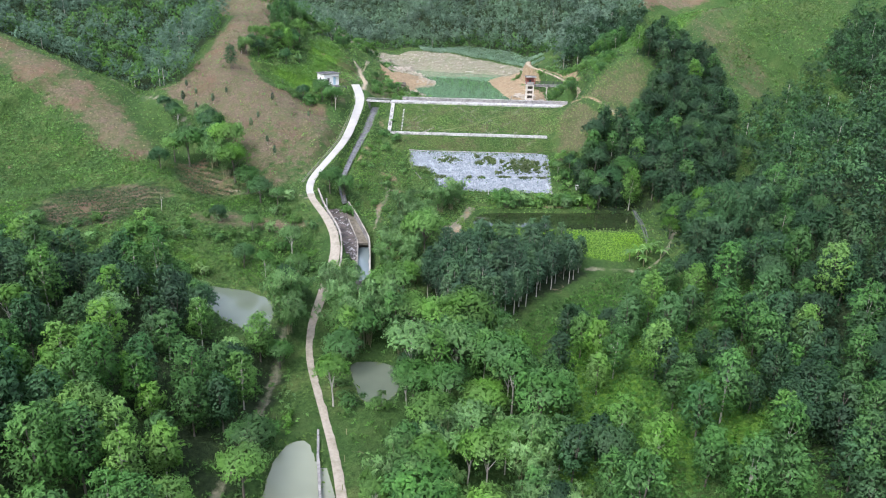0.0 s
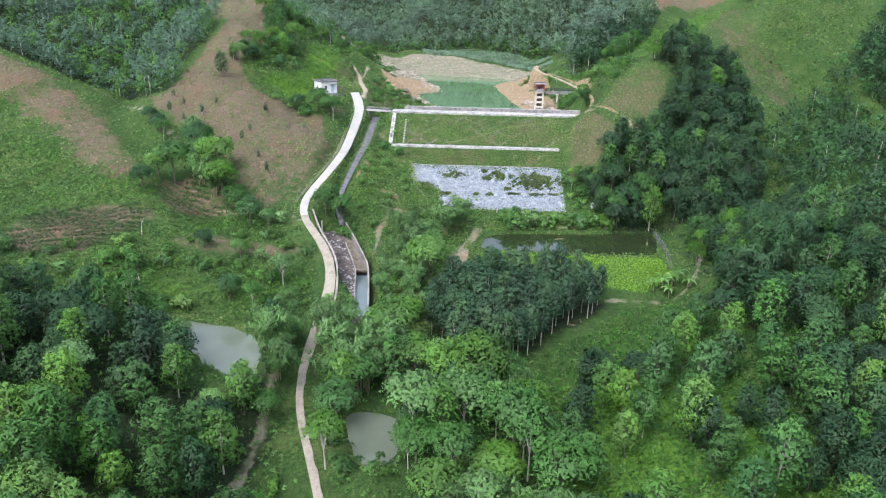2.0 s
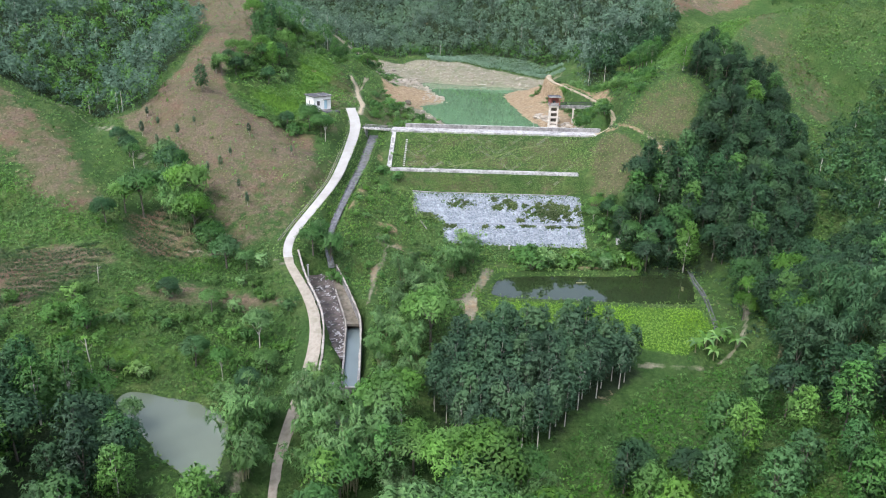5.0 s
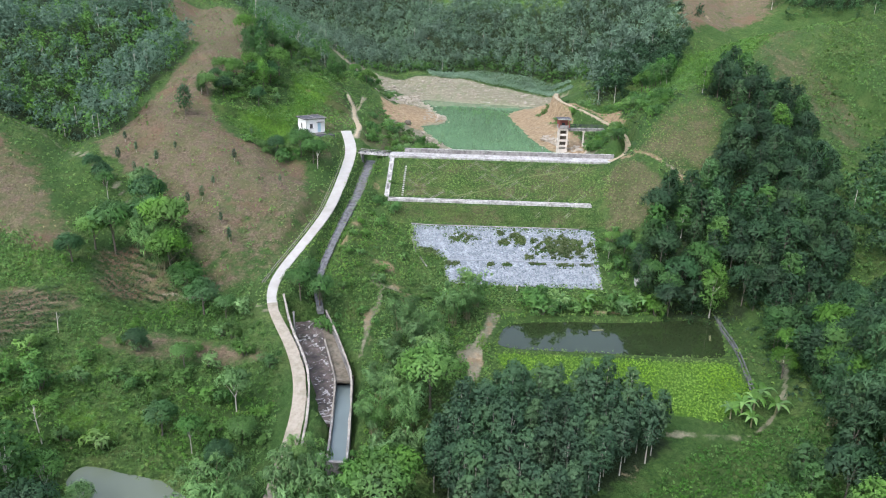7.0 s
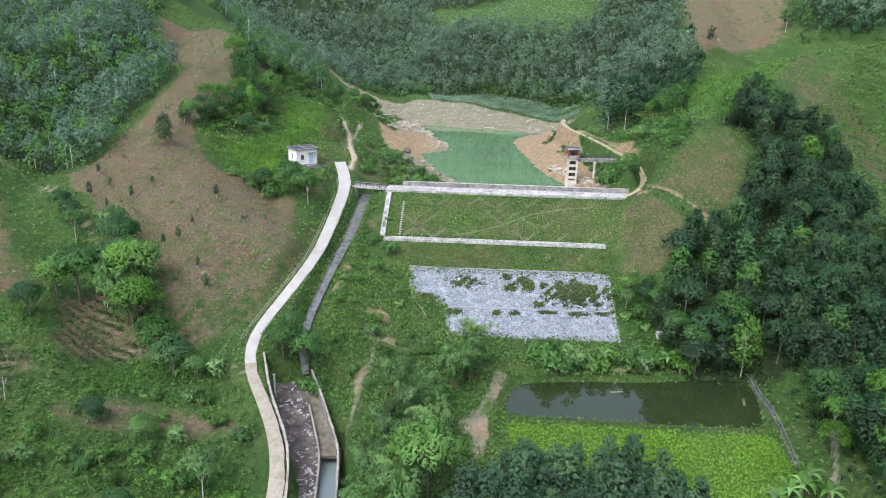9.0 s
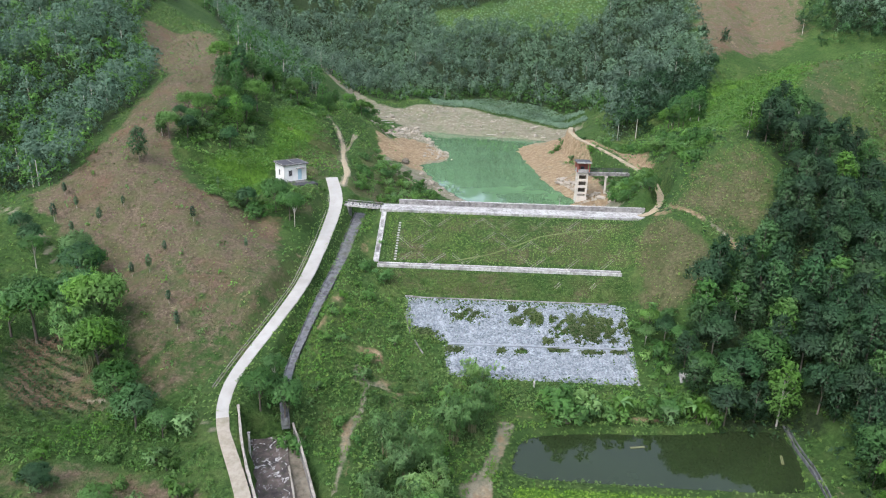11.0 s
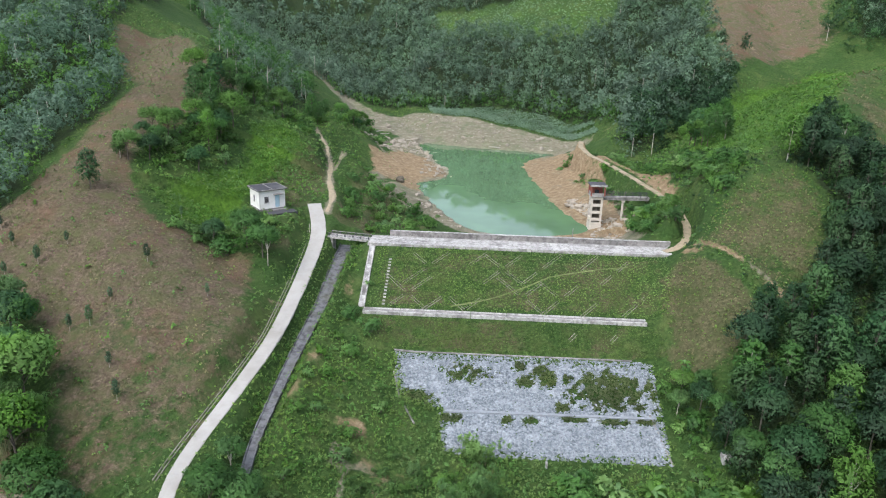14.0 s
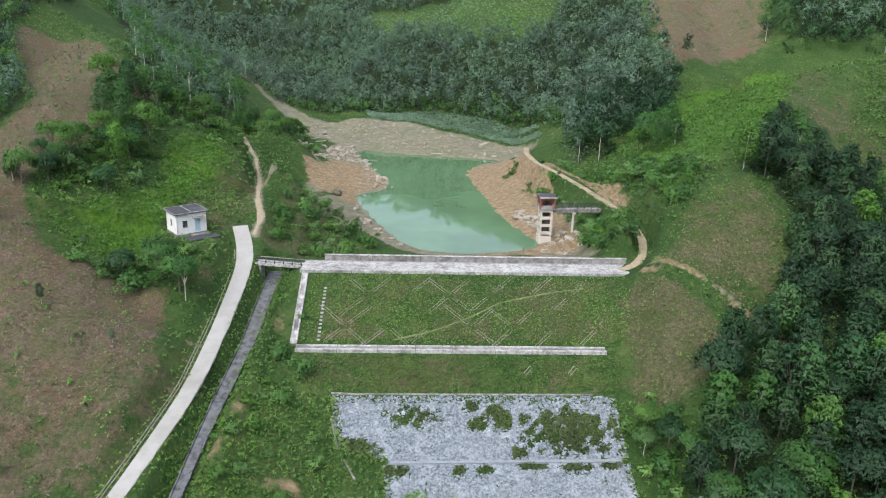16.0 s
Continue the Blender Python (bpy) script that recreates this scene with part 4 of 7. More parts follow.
def wall_along(name, line, h0, h1, width, mat, parent, fz=apron_z, cap=True):
    q = resample([(p[0], p[1]) for p in line], 1.0)
    q = np.c_[q, fz(q[:, 1])]
    w = part(name, band(name, q, [(width / 2, h1), (width / 2, h0), (-width / 2, h0), (-width / 2, h1)], mat, 0.01, 2), None, parent)
    if cap:
        part("coping", band("coping", q, [(width / 2 + 0.03, h1 + 0.1), (width / 2 + 0.03, h1 + 0.004), (-width / 2 - 0.03, h1 + 0.004), (-width / 2 - 0.03, h1 + 0.1)], M_TANCON, 0.03, 2), None, w)
    return w


q = resample(LW, 1.0)
rim = np.maximum(apron_z(q[:, 1]) + 1.2, land(q[:, 0] - 0.5, q[:, 1]) + 0.28)
left_wall = part("side_wall", band("side_wall", np.c_[q, rim], [(0.1, 0.0), (0.1, -3.4), (-0.1, -3.4), (-0.1, 0.0)], M_GREY, 0.01, 2), None, apron)
part("coping", band("coping", np.c_[q, rim], [(0.14, 0.1), (0.14, 0.004), (-0.14, 0.004), (-0.14, 0.1)], M_TANCON, 0.03, 2), None, left_wall)
wall_along("middle_wall", [*MW[1:5], (-16.0, 123.2)], -0.8, 0.4, 0.14, M_GREY, apron)
wall_along("side_wall", RW, -0.8, 1.1, 0.2, M_GREY, apron)
part("sill", band("sill", np.c_[resample([(-18.7, 124.6), (-17.6, 123.6), (-16.1, 123.4)], 0.5), np.full(7, 0.0)][:, :3] * np.array([1, 1, 0]) + np.array([0, 0, -3.5]), slab_profile(0.14, 0.12, 0.4), M_CREST), None, apron)
canal_line = [(-16.0, 133.2), (-15.2, 127), (-14.4, 120), (-13.9, 115.4)]
cl = resample(canal_line, 1.5)
tagged(new("canal_water", band("canal_water", np.c_[cl, np.full(len(cl), -3.75)], slab_profile(1.02, 0.0, 1.0), M_CANAL)), "still grey water in a concrete canal", "water", kind="structure")
canal = tagged(new("canal", band("canal_bed", np.c_[cl, np.full(len(cl), -5.0)], slab_profile(1.25, 0.0, 0.4), M_BLACK)), "concrete-walled canal below the spillway", "canal", kind="structure")
for s, t in ((1.15, -3.0), (-1.15, -3.1)):
    w = np.c_[cl, np.full(len(cl), 0.0)]
    w[:, :2] += sides(w) * s
    part("canal_wall", band("canal_wall", w, [(0.13, t), (0.13, -5.3), (-0.13, -5.3), (-0.13, t)], M_GREY, 0.01, 3), None, canal)
part("headwall", one_box(-17.3, -14.7, 133.5, 133.9, -5.2, -2.6, 0.04), M_BROWNCON, canal)
part("headwall", one_box(-15.3, -12.5, 115.0, 115.4, -5.4, -3.3, 0.04), M_GREY, canal)
lower = resample([(-13.9, 115.0), (-14.0, 110), (-13.6, 104)], 1.2)
tagged(new("lower_ditch", band("lower_ditch", np.c_[lower, land(lower[:, 0], lower[:, 1]) + 0.12], slab_profile(0.95, 0.0, 0.4), M_BLACK, 0.1, 4)), "dark wet ditch leading on from the canal", "ditch", kind="structure")
hut = thing("valve_box", "small grey concrete valve box beside the canal", "box")
part("body", one_box(-16.9, -15.7, 114.6, 115.8, high(-16.3, 115.2) - 0.4, high(-16.3, 115.2) + 0.75, 0.04), M_GREY, hut)
part("lid", one_box(-17.0, -15.6, 114.5, 115.9, high(-16.3, 115.2) + 0.753, high(-16.3, 115.2) + 0.9, 0.03), M_CREST, hut)
post = thing("concrete_post", "tall pale concrete post on the spillway apron", "post")
bm = bmesh.new()
bmesh.ops.create_cone(bm, cap_ends=True, segments=10, radius1=0.17, radius2=0.12, depth=4.6, matrix=Matrix.Translation((-24.2, 139.4, 1.75)))
part("shaft", bm, M_CREST, post)
part("cap", one_box(-24.36, -24.04, 139.24, 139.56, 4.053, 4.2, 0.02), M_GREY, post)

# ---- pond side: ditch, outlets, rafts ----
dq = resample([(41.6, 153.2), (41.2, 146), (40.4, 138), (39.6, 131.6)], 1.2)
dq = np.c_[dq, land(dq[:, 0], dq[:, 1]) + 0.35]
ditch = tagged(new("lined_ditch", band("lined_ditch", dq, [(0.3, 0.0), (0.3, -0.6), (-0.3, -0.6), (-0.3, 0.0), (-0.22, 0.0), (-0.2, -0.35), (0.2, -0.35), (0.22, 0.0)], M_BLACK)), "straight dark concrete ditch along the pond's end", "ditch", kind="structure")
outlet = thing("outlet_box", "small white concrete outlet box at the dam toe", "box")
oz = high(30, 159.6)
part("body", one_box(29.5, 30.6, 159.1, 160.3, oz - 0.4, oz + 0.75, 0.04), M_CREST, outlet)
part("pipe", one_box(29.8, 30.3, 158.85, 159.097, oz + 0.0, oz + 0.45, 0.03), M_GREY, outlet)
marker = thing("marker_post", "small white concrete marker post below the rock apron", "post")
part("shaft", one_box(9.4, 9.65, 158.9, 159.15, high(9.5, 159) - 0.3, high(9.5, 159) + 0.85, 0.02), M_CREST, marker)
for px, py, a in ((21.5, 147.8, 0.2), (38.6, 146.5, 1.3), (40.0, 141.4, 0.5)):
    raft = thing("bamboo_pole_float", "pale bamboo poles floating on the pond", "float", m=pose(px, py, POND_Z + 0.03, 0, 0, math.degrees(a)))
    for o in (-0.09, 0.09):
        bm = bmesh.new()
        bmesh.ops.create_cone(bm, cap_ends=True, segments=7, radius1=0.07, radius2=0.05, depth=1.9, matrix=Matrix.Translation((0, o, 0)) @ Matrix.Rotation(1.5708, 4, "Y"))
        part("pole", bm, M_CANE, raft)
fall = thing("fence_rails", "low weathered bamboo rails beside the pond wall", "rail")
pw = resample([(-15.4, 79.6), (-14.2, 73), (-12.2, 64), (-11.4, 56)], 1.2)
tagged(new("pond_wall", band("pond_wall", np.c_[pw, np.full(len(pw), LOW_POND_Z)], [(0.16, 0.75), (0.16, -0.8), (-0.16, -0.8), (-0.16, 0.75)], M_GREY, 0.03, 4)), "pale concrete retaining wall between pond and track", "wall", kind="structure")
for k in range(5):
    bx, by = -13.0 + 0.5 * k + 0.9, 84 - 5.0 * k
    bz = high(bx, by)
    p = part("post", one_box(bx - 0.05, bx + 0.05, by - 0.05, by + 0.05, bz - 0.2, bz + 0.9, 0.015), M_CANE, fall)

# ---- pump house ----
house = thing("pump_house", "small whitewashed house with a blackened flat roof", "house", m=pose(-34.8, 200.3, 18.45, 0, 0, 38))
W, D, H = 4.5, 4.0, 3.0
part("plinth", one_box(-0.12, W + 0.12, -0.12, D + 0.12, -1.2, 0.1, 0.03), M_GREY, house)


def wall_with_holes(w, h, holes, t=0.2):
    """A wall in the xz plane with real openings, thickness t in y."""
    xs = sorted({0, w, *[v for a in holes for v in (a[0], a[1])]})
    zs = sorted({0, h, *[v for a in holes for v in (a[2], a[3])]})
    bm = bmesh.new()
    for x0, x1 in zip(xs, xs[1:]):
        for z0, z1 in zip(zs, zs[1:]):
            cx, cz = (x0 + x1) / 2, (z0 + z1) / 2
            if not any(a[0] < cx < a[1] and a[2] < cz < a[3] for a in holes):
                box(bm, x0, x1, 0, t, z0, z1)
    bmesh.ops.remove_doubles(bm, verts=bm.verts, dist=0.001)
    return bm


front = part("wall", wall_with_holes(W, H, [(0.9, 1.65, 1.0, 2.0), (2.75, 3.55, 0.1, 2.15)]), M_WALL, house)
front.location = (0, 0, 0.1)
left = part("wall", wall_with_holes(D, H, [(1.4, 2.1, 1.0, 2.0)]), M_WALL, house)
left.matrix_basis = Matrix.Translation((0, D, 0.1)) @ Matrix.Rotation(-1.5708, 4, "Z")
right = part("wall", wall_with_holes(D - 0.4, H, [(1.5, 2.2, 1.0, 2.0)]), M_WALL, house)
right.matrix_basis = Matrix.Translation((W, 0.2, 0.1)) @ Matrix.Rotation(1.5708, 4, "Z")
back = part("wall", one_box(0.2, W, D - 0.2, D, 0.1, H + 0.1, 0), M_WALL, house)
roof = part("roof", one_box(-0.35, W + 0.35, -0.35, D + 0.35, H + 0.103, H + 0.3, 0.03), M_ROOF, house)
for a in ((-0.35, W + 0.35, -0.35, -0.2), (-0.35, W + 0.35, D + 0.2, D + 0.35), (-0.35, -0.2, -0.197, D + 0.197), (W + 0.2, W + 0.35, -0.197, D + 0.197)):
    part("roof_edge", one_box(*a, H + 0.12, H + 0.335, 0.02), M_GREY, roof)
part("roof_ridge", one_box(W * 0.5 - 0.08, W * 0.5 + 0.08, 0, D, H + 0.303, H + 0.4, 0.02), M_GREY, roof)
door = part("door", one_box(2.78, 3.52, 0.06, 0.12, 0.12, 2.22, 0.01), M_DOOR, house, "pale blue door")
part("door_panel", one_box(2.85, 3.13, 0.035, 0.058, 0.3, 2.0, 0.01), M_DOOR, door)
part("door_panel", one_box(3.18, 3.46, 0.035, 0.058, 0.3, 2.0, 0.01), M_DOOR, door)
for mm, w0, w1, par in ((Matrix(), 0.9, 1.65, front), (Matrix(), 1.4, 2.1, left), (Matrix(), 1.5, 2.2, right)):
    # opaque dark sheet fills the opening in place of the interior's shade
    win = part("window", one_box(w0 + 0.02, w1 - 0.02, 0.1, 0.14, 1.02, 1.98, 0), M_DARK_PANEL, par, "dark barred window")
    part("window_sill", one_box(w0 - 0.06, w1 + 0.06, -0.06, 0.05, 0.94, 0.998, 0.01), M_GREY, par)
    for k in range(3):
        part("bar", one_box(w0 + 0.14 + 0.2 * k, w0 + 0.18 + 0.2 * k, 0.03, 0.07, 1.01, 1.99, 0), M_GREY, win)
part("canopy", one_box(2.4, 4.1, -0.75, -0.003, 2.4, 2.52, 0.02), M_GREY, house)
part("porch_step", one_box(1.9, W + 0.1, -0.95, -0.125, -0.5, -0.02, 0.02), M_GREY, house, "grey concrete porch step")
part("yard_slab", one_box(0.6, W + 0.9, -2.9, -0.96, -0.75, -0.16, 0.02), M_ROOF, house, "dark concrete yard slab")

# ---- intake tower with its gangway ----
TX, TY, TZ = 24.0, 222.9, LAKE_Z
tower = thing("intake_tower", "tall cream concrete intake tower with a red-framed gate cabin", "tower", m=pose(TX, TY, TZ, 0, 0, 2))
for sx in (-1, 1):
    for sy in (-1, 1):
        part("column", one_box(sx * 0.95 - 0.17, sx * 0.95 + 0.17, sy * 0.95 - 0.17, sy * 0.95 + 0.17, -2.5, 6.4, 0.02), M_TOWER, tower)
part("base", one_box(-1.16, 1.16, -1.16, 1.16, -2.5, 1.5, 0.05), M_TOWER, tower)
for z in (1.9, 3.3, 4.7, 6.05):
    for a in ((-0.778, 0.778, -1.1, -0.8), (-0.778, 0.778, 0.8, 1.1), (-1.1, -0.8, -0.778, 0.778), (0.8, 1.1, -0.778, 0.778)):
        part("beam", one_box(*a, z - 0.02, z + 0.5, 0.02), M_TOWER, tower)
for a in ((-0.72, 0.72, 0.5, 0.78), (-0.78, -0.6, -0.7, 0.48), (0.6, 0.78, -0.7, 0.48)):
    part("infill", one_box(*a, 1.55, 6.0, 0), M_BROWNCON, tower)
deck = part("deck", one_box(-1.4, 1.5, -1.4, 1.4, 6.56, 6.78, 0.03), M_GREY, tower)
for sx in (-1.25, 1.25):
    for sy in (-1.25, 1.25):
        part("cabin_post", one_box(sx - 0.13, sx + 0.13, sy - 0.13, sy + 0.13, 6.783, 8.7, 0.02), M_RED, tower)
for a in ((-1.11, 1.11, -1.32, -1.2), (-1.11, 1.11, 1.2, 1.32), (-1.32, -1.2, -1.11, 1.11)):
    part("cabin_rail", one_box(*a, 6.79, 7.35, 0.02), M_GREY, tower)
part("cabin_panel", one_box(-1.11, 1.11, 0.95, 1.1, 6.79, 8.6, 0.01), M_RED, tower)
part("gate_hoist", one_box(-0.35, 0.35, -0.35, 0.35, 6.79, 7.7, 0.08), M_PIPE, tower)
cabin_roof = part("roof", one_box(-1.6, 1.6, -1.6, 1.6, 8.703, 8.95, 0.04), M_ROOF, tower, "blackened flat roof slab")
part("roof_edge", one_box(-1.62, 1.62, -1.7, -1.603, 8.68, 9.02, 0.02), M_CREST, cabin_roof)
gang = thing("gangway", "concrete gangway with pipe rails from tower to hillside", "bridge", m=pose(TX, TY, TZ, 0, 0, 4))
part("deck", one_box(1.55, 10.2, -0.55, 0.55, 6.3, 6.52, 0.03), M_GREY, gang)
for s in (-0.5, 0.5):
    rail = part("railing", one_box(1.6, 10.0, s - 0.03, s + 0.03, 7.28, 7.36, 0.01), M_PIPE, gang)
    part("rail", one_box(1.6, 10.0, s - 0.025, s + 0.025, 6.88, 6.94, 0.01), M_PIPE, rail)
    for k in range(7):
        part("post", one_box(1.65 + 1.35 * k, 1.73 + 1.35 * k, s - 0.04, s + 0.04, 6.523, 7.278, 0.01), M_PIPE, rail)
for s in (-0.33, 0.33):
    part("beam", one_box(1.3, 10.2, s - 0.12, s + 0.12, 5.85, 6.298, 0.02), M_GREY, gang)
gz = high(TX + 5.2, TY + 0.4) - TZ
part("trestle_column", one_box(5.05, 5.4, -0.18, 0.18, gz - 0.8, 5.5, 0.03), M_TOWER, gang)
part("trestle_head", one_box(4.95, 5.5, -0.6, 0.6, 5.5, 5.847, 0.03), M_TOWER, gang)

# ---- rocks ----
def stones(name, px, py, size, mat, label, category, flat=0.7, seed=3, lift=0.1):
    """Many angular stones lying on the ground, one mesh."""
    r = np.random.RandomState(seed)
    base = bmesh.new()
    bmesh.ops.create_icosphere(base, subdivisions=1, radius=1)
    bv = np.array([v.co for v in base.verts])
    bf = np.array([[v.index for v in f.verts] for f in base.faces])
    base.free()
    n = len(px)
    pz = land(px, py)
    v = bv[None] * (1 + r.uniform(-0.33, 0.3, (n, len(bv), 1)))
    s = size[:, None] * r.uniform(0.45, 1.55, (n, 3)) * np.array([1, 1, flat])
    v = v * s[:, None, :]
    a = r.uniform(0, 6.28, n)
    c, d = np.cos(a)[:, None], np.sin(a)[:, None]
    v = np.stack([v[..., 0] * c - v[..., 1] * d, v[..., 0] * d + v[..., 1] * c, v[..., 2]], -1)
    v += np.stack([px, py, pz + lift * size], 1)[:, None]
    f = bf[None] + (np.arange(n) * len(bv))[:, None, None]
    me = mesh_of(name, v.reshape(-1, 3), f.reshape(-1, 3), mat)
    return tagged(new(name, me), label, category, kind="stuff")


def in_poly(n, poly, seed, fn=None):
    r = np.random.RandomState(seed)
    p = np.array(poly)
    lo, hi = p.min(0), p.max(0)
    q = r.uniform(lo, hi, (n * 6, 2))
    ok = inside(q[:, 0], q[:, 1], poly) > 0
    if fn is not None:
        ok &= fn(q[:, 0], q[:, 1])
    return q[ok][:n]


RIPRAP = [(-9.8, 174.7), (22, 174.8), (24.6, 174.6), (24.4, 160.2), (3.6, 160.2), (-2.4, 160.6), (-3.4, 166.4), (-7.4, 168.0), (-9.0, 170)]


def grassed(x, y):
    """Where weeds have grown over the rock apron."""
    w, fine = waves(x, y, 3.2, 14), waves(x, y, 1.1, 25) + 0.6 * waves(x, y, 0.5, 26)
    out = np.hypot((x - 18.4) / 6.2, (y - 170.4) / 3.4) + 0.35 * fine < 0.72 + 0.45 * w
    out |= np.hypot((x - 0.2) / 3.6, (y - 172.2) / 1.5) + 0.7 * fine < 0.55
    out |= np.hypot((x + 6.4) / 2.2, (y - 167.6) / 1.8) + 0.3 * fine < 1
    for cx, cy, a, b in ((7.8, 171.2, 1.1, 0.9), (7.0, 173.5, 0.7, 0.7), (9.6, 173.0, 0.9, 0.8), (10.6, 171.8, 1.0, 1.3), (-2.0, 165.2, 1.6, 0.55), (5.1, 165.3, 0.7, 0.5), (8.2, 165.3, 0.9, 0.45), (13.5, 165.8, 1.7, 0.4), (18.3, 165.7, 1.9, 0.4), (12.2, 167.6, 0.9, 0.8), (22.4, 165.9, 1.2, 0.35)):
        out |= np.hypot((x - cx) / a, (y - cy) / b) + 0.25 * fine < 1
    return out


def rock_bed():
    """The bedding of small stone under the loose rocks."""
    xs, ys = np.arange(-10.5, 25.3, 0.6), np.arange(160, 175.2, 0.6)
    gx, gy = np.meshgrid(xs, ys)
    x, y = gx.ravel(), gy.ravel()
    s = inside(x, y, RIPRAP) - 0.35 * (1 + waves(x, y, 2.2, 3))
    z = land(x, y) + np.where((s > 0.1) & ~grassed(x, y), 0.02, -0.35) + 0.03 * waves(x, y, 1.5, 9)
    n = len(xs)
    faces = [(r * n + c, r * n + c + 1, (r + 1) * n + c + 1, (r + 1) * n + c) for r in range(len(ys) - 1) for c in range(n - 1)]
    return tagged(new("rock_bed", mesh_of("rock_bed", np.stack([x, y, z], 1), faces, M_STONE, True)), "bed of small blue-grey stone under the rock facing", "rocks", kind="structure")


rock_bed()
ledge = resample([(-2.6, 166.2), (10, 166.35), (23.6, 166.5)], 1.5)
ledge = np.c_[ledge, land(ledge[:, 0], ledge[:, 1]) + 0.16]
tagged(new("riprap_ledge", band("riprap_ledge", ledge, slab_profile(0.22, 0.0, 0.4), M_LEDGE, 0.05, 6)), "narrow pale grouted ledge across the rock facing", "ledge", kind="structure")
q = in_poly(10000, RIPRAP, 31, lambda x, y: ~grassed(x, y) & (np.abs(y - 166.2 - 0.0115 * (x + 2.6)) > 0.34))
rs = np.random.RandomState(8)
stones("riprap", q[:, 0], q[:, 1], 0.08 + 0.15 * rs.rand(len(q)) ** 2, M_STONE, "blue-grey broken rock facing on the dam toe", "rocks", 0.8, 3)
q = in_poly(420, [(-36, 300), (-18, 314), (-12, 292), (-22, 286), (-30, 292)], 5, lambda x, y: inside(x, y, LAKE) < -0.5)
q2 = np.concatenate([q, in_poly(150, [(-13, 262), (-4.6, 262), (-5, 268), (-11, 290), (-15, 300), (-13, 280)], 6), in_poly(34, [(-11, 247), (-8, 232), (-1, 219), (-3, 218.5), (-10, 230), (-14, 250)], 7), in_poly(160, [(20, 240), (24, 228), (27, 222), (26, 232), (23, 242)], 9), in_poly(120, [(22, 214), (32, 212), (30, 222), (26, 226)], 10), in_poly(260, [(-34, 352), (-16, 340), (2, 333), (20, 321), (34, 304), (26, 301), (8, 306), (-16, 314), (-30, 322)], 13)])
stones("lakeshore_boulders", q2[:, 0], q2[:, 1], 0.12 + 0.62 * rs.rand(len(q2)) ** 4, M_BOULDER, "tan boulders scattered on the bare lake shore", "boulders", 0.7, 5, 0.3)
big = thing("boulder", "large dark boulder on the clay lake bank", "boulder")
bm = bmesh.new()
bmesh.ops.create_icosphere(bm, subdivisions=2, radius=1.0)
for v in bm.verts:
    v.co = v.co * (1 + 0.3 * noise.noise(v.co * 1.4)) * 1.1
    v.co.z *= 0.8
    v.co += Vector((-16.6, 252.5, high(-16.6, 252.5) + 0.5))
part("rock", bm, M_BROWNCON, big)
for px, py, a, l in ((-12, 297, 2.6, 4.5), (-28, 310, 0.6, 5), (7, 306, 2.9, 3.5), (-30, 318, 0.9, 4)):
    logs = thing("driftwood_trunk", "bleached driftwood trunk stranded on the mud", "log", m=pose(px, py, high(px, py) + 0.18, 0, 0, math.degrees(a)))
    bm = bmesh.new()
    bmesh.ops.create_cone(bm, cap_ends=True, segments=8, radius1=0.2, radius2=0.1, depth=l, matrix=Matrix.Rotation(1.5708, 4, "Y"))
    part("trunk", bm, M_PALEBARK, logs)


# ---- plants ----
def leaf_sprays(r, pos, normal, size, long=1.6):
    """Pointed leaf sprays at pos, facing normal, turned at random."""
    n = len(pos)
    t = np.cross(normal, r.normal(size=(n, 3)))
    t /= np.linalg.norm(t, axis=1)[:, None] + 1e-9
    b = np.cross(normal, t)
    s = size if np.ndim(size) else np.full(n, size)
    s = (s * r.uniform(0.7, 1.3, n))[:, None]
    tip = pos + t * s * long + np.array([0, 0, -0.3]) * s
    return np.stack([pos + b * s * 0.42 - t * s * 0.15, pos - b * s * 0.42 - t * s * 0.15, tip], 1)


def outward(r, n, up=0.25):
    d = r.normal(size=(n, 3))
    d[:, 2] += up
    return d / np.linalg.norm(d, axis=1)[:, None]


def unit(v):
    return v / (np.linalg.norm(v, axis=-1, keepdims=True) + 1e-9)


def lumps(r, centres, radii, leaves, size, shade=None, up=0.35, squash=0.8, long=1.4, droop=0.0, each=5, lump=0.32):
    """Clumps made of small tufts of leaf sprays. Returns corners and the crown's rounded normals.
    shade: for each clump, where it lies in its crown."""
    centres, radii = np.asarray(centres, float), np.asarray(radii, float)
    n, m = len(centres), max(1, leaves // each)
    shade = np.zeros((n, 3)) if shade is None else np.broadcast_to(shade, (n, 3))
    flat = np.array([1, 1, squash])
    d = outward(r, n * m, up).reshape(n, m, 1, 3)
    q = centres[:, None, None] + d * (radii[:, None] * r.uniform(0.55, 1.12, (n, m)))[..., None, None] * flat
    e = outward(r, n * m * each, 0.3).reshape(n, m, each, 3)
    q = q + e * (radii[:, None, None] * r.uniform(0.12, 0.42, (n, m, each)))[..., None]
    face = unit(e + d * 0.6 + np.array((0, 0, 0.25)))
    tris = leaf_sprays(r, q.reshape(-1, 3), face.reshape(-1, 3), size, long)
    tris[:, 2, 2] -= droop * size
    nor = unit(e * 0.3 + d * lump + shade[:, None, None] * 0.85 + np.array((0, 0, 0.12)))
    nor = np.repeat(nor.reshape(-1, 1, 3), 3, 1)
    return tris, nor


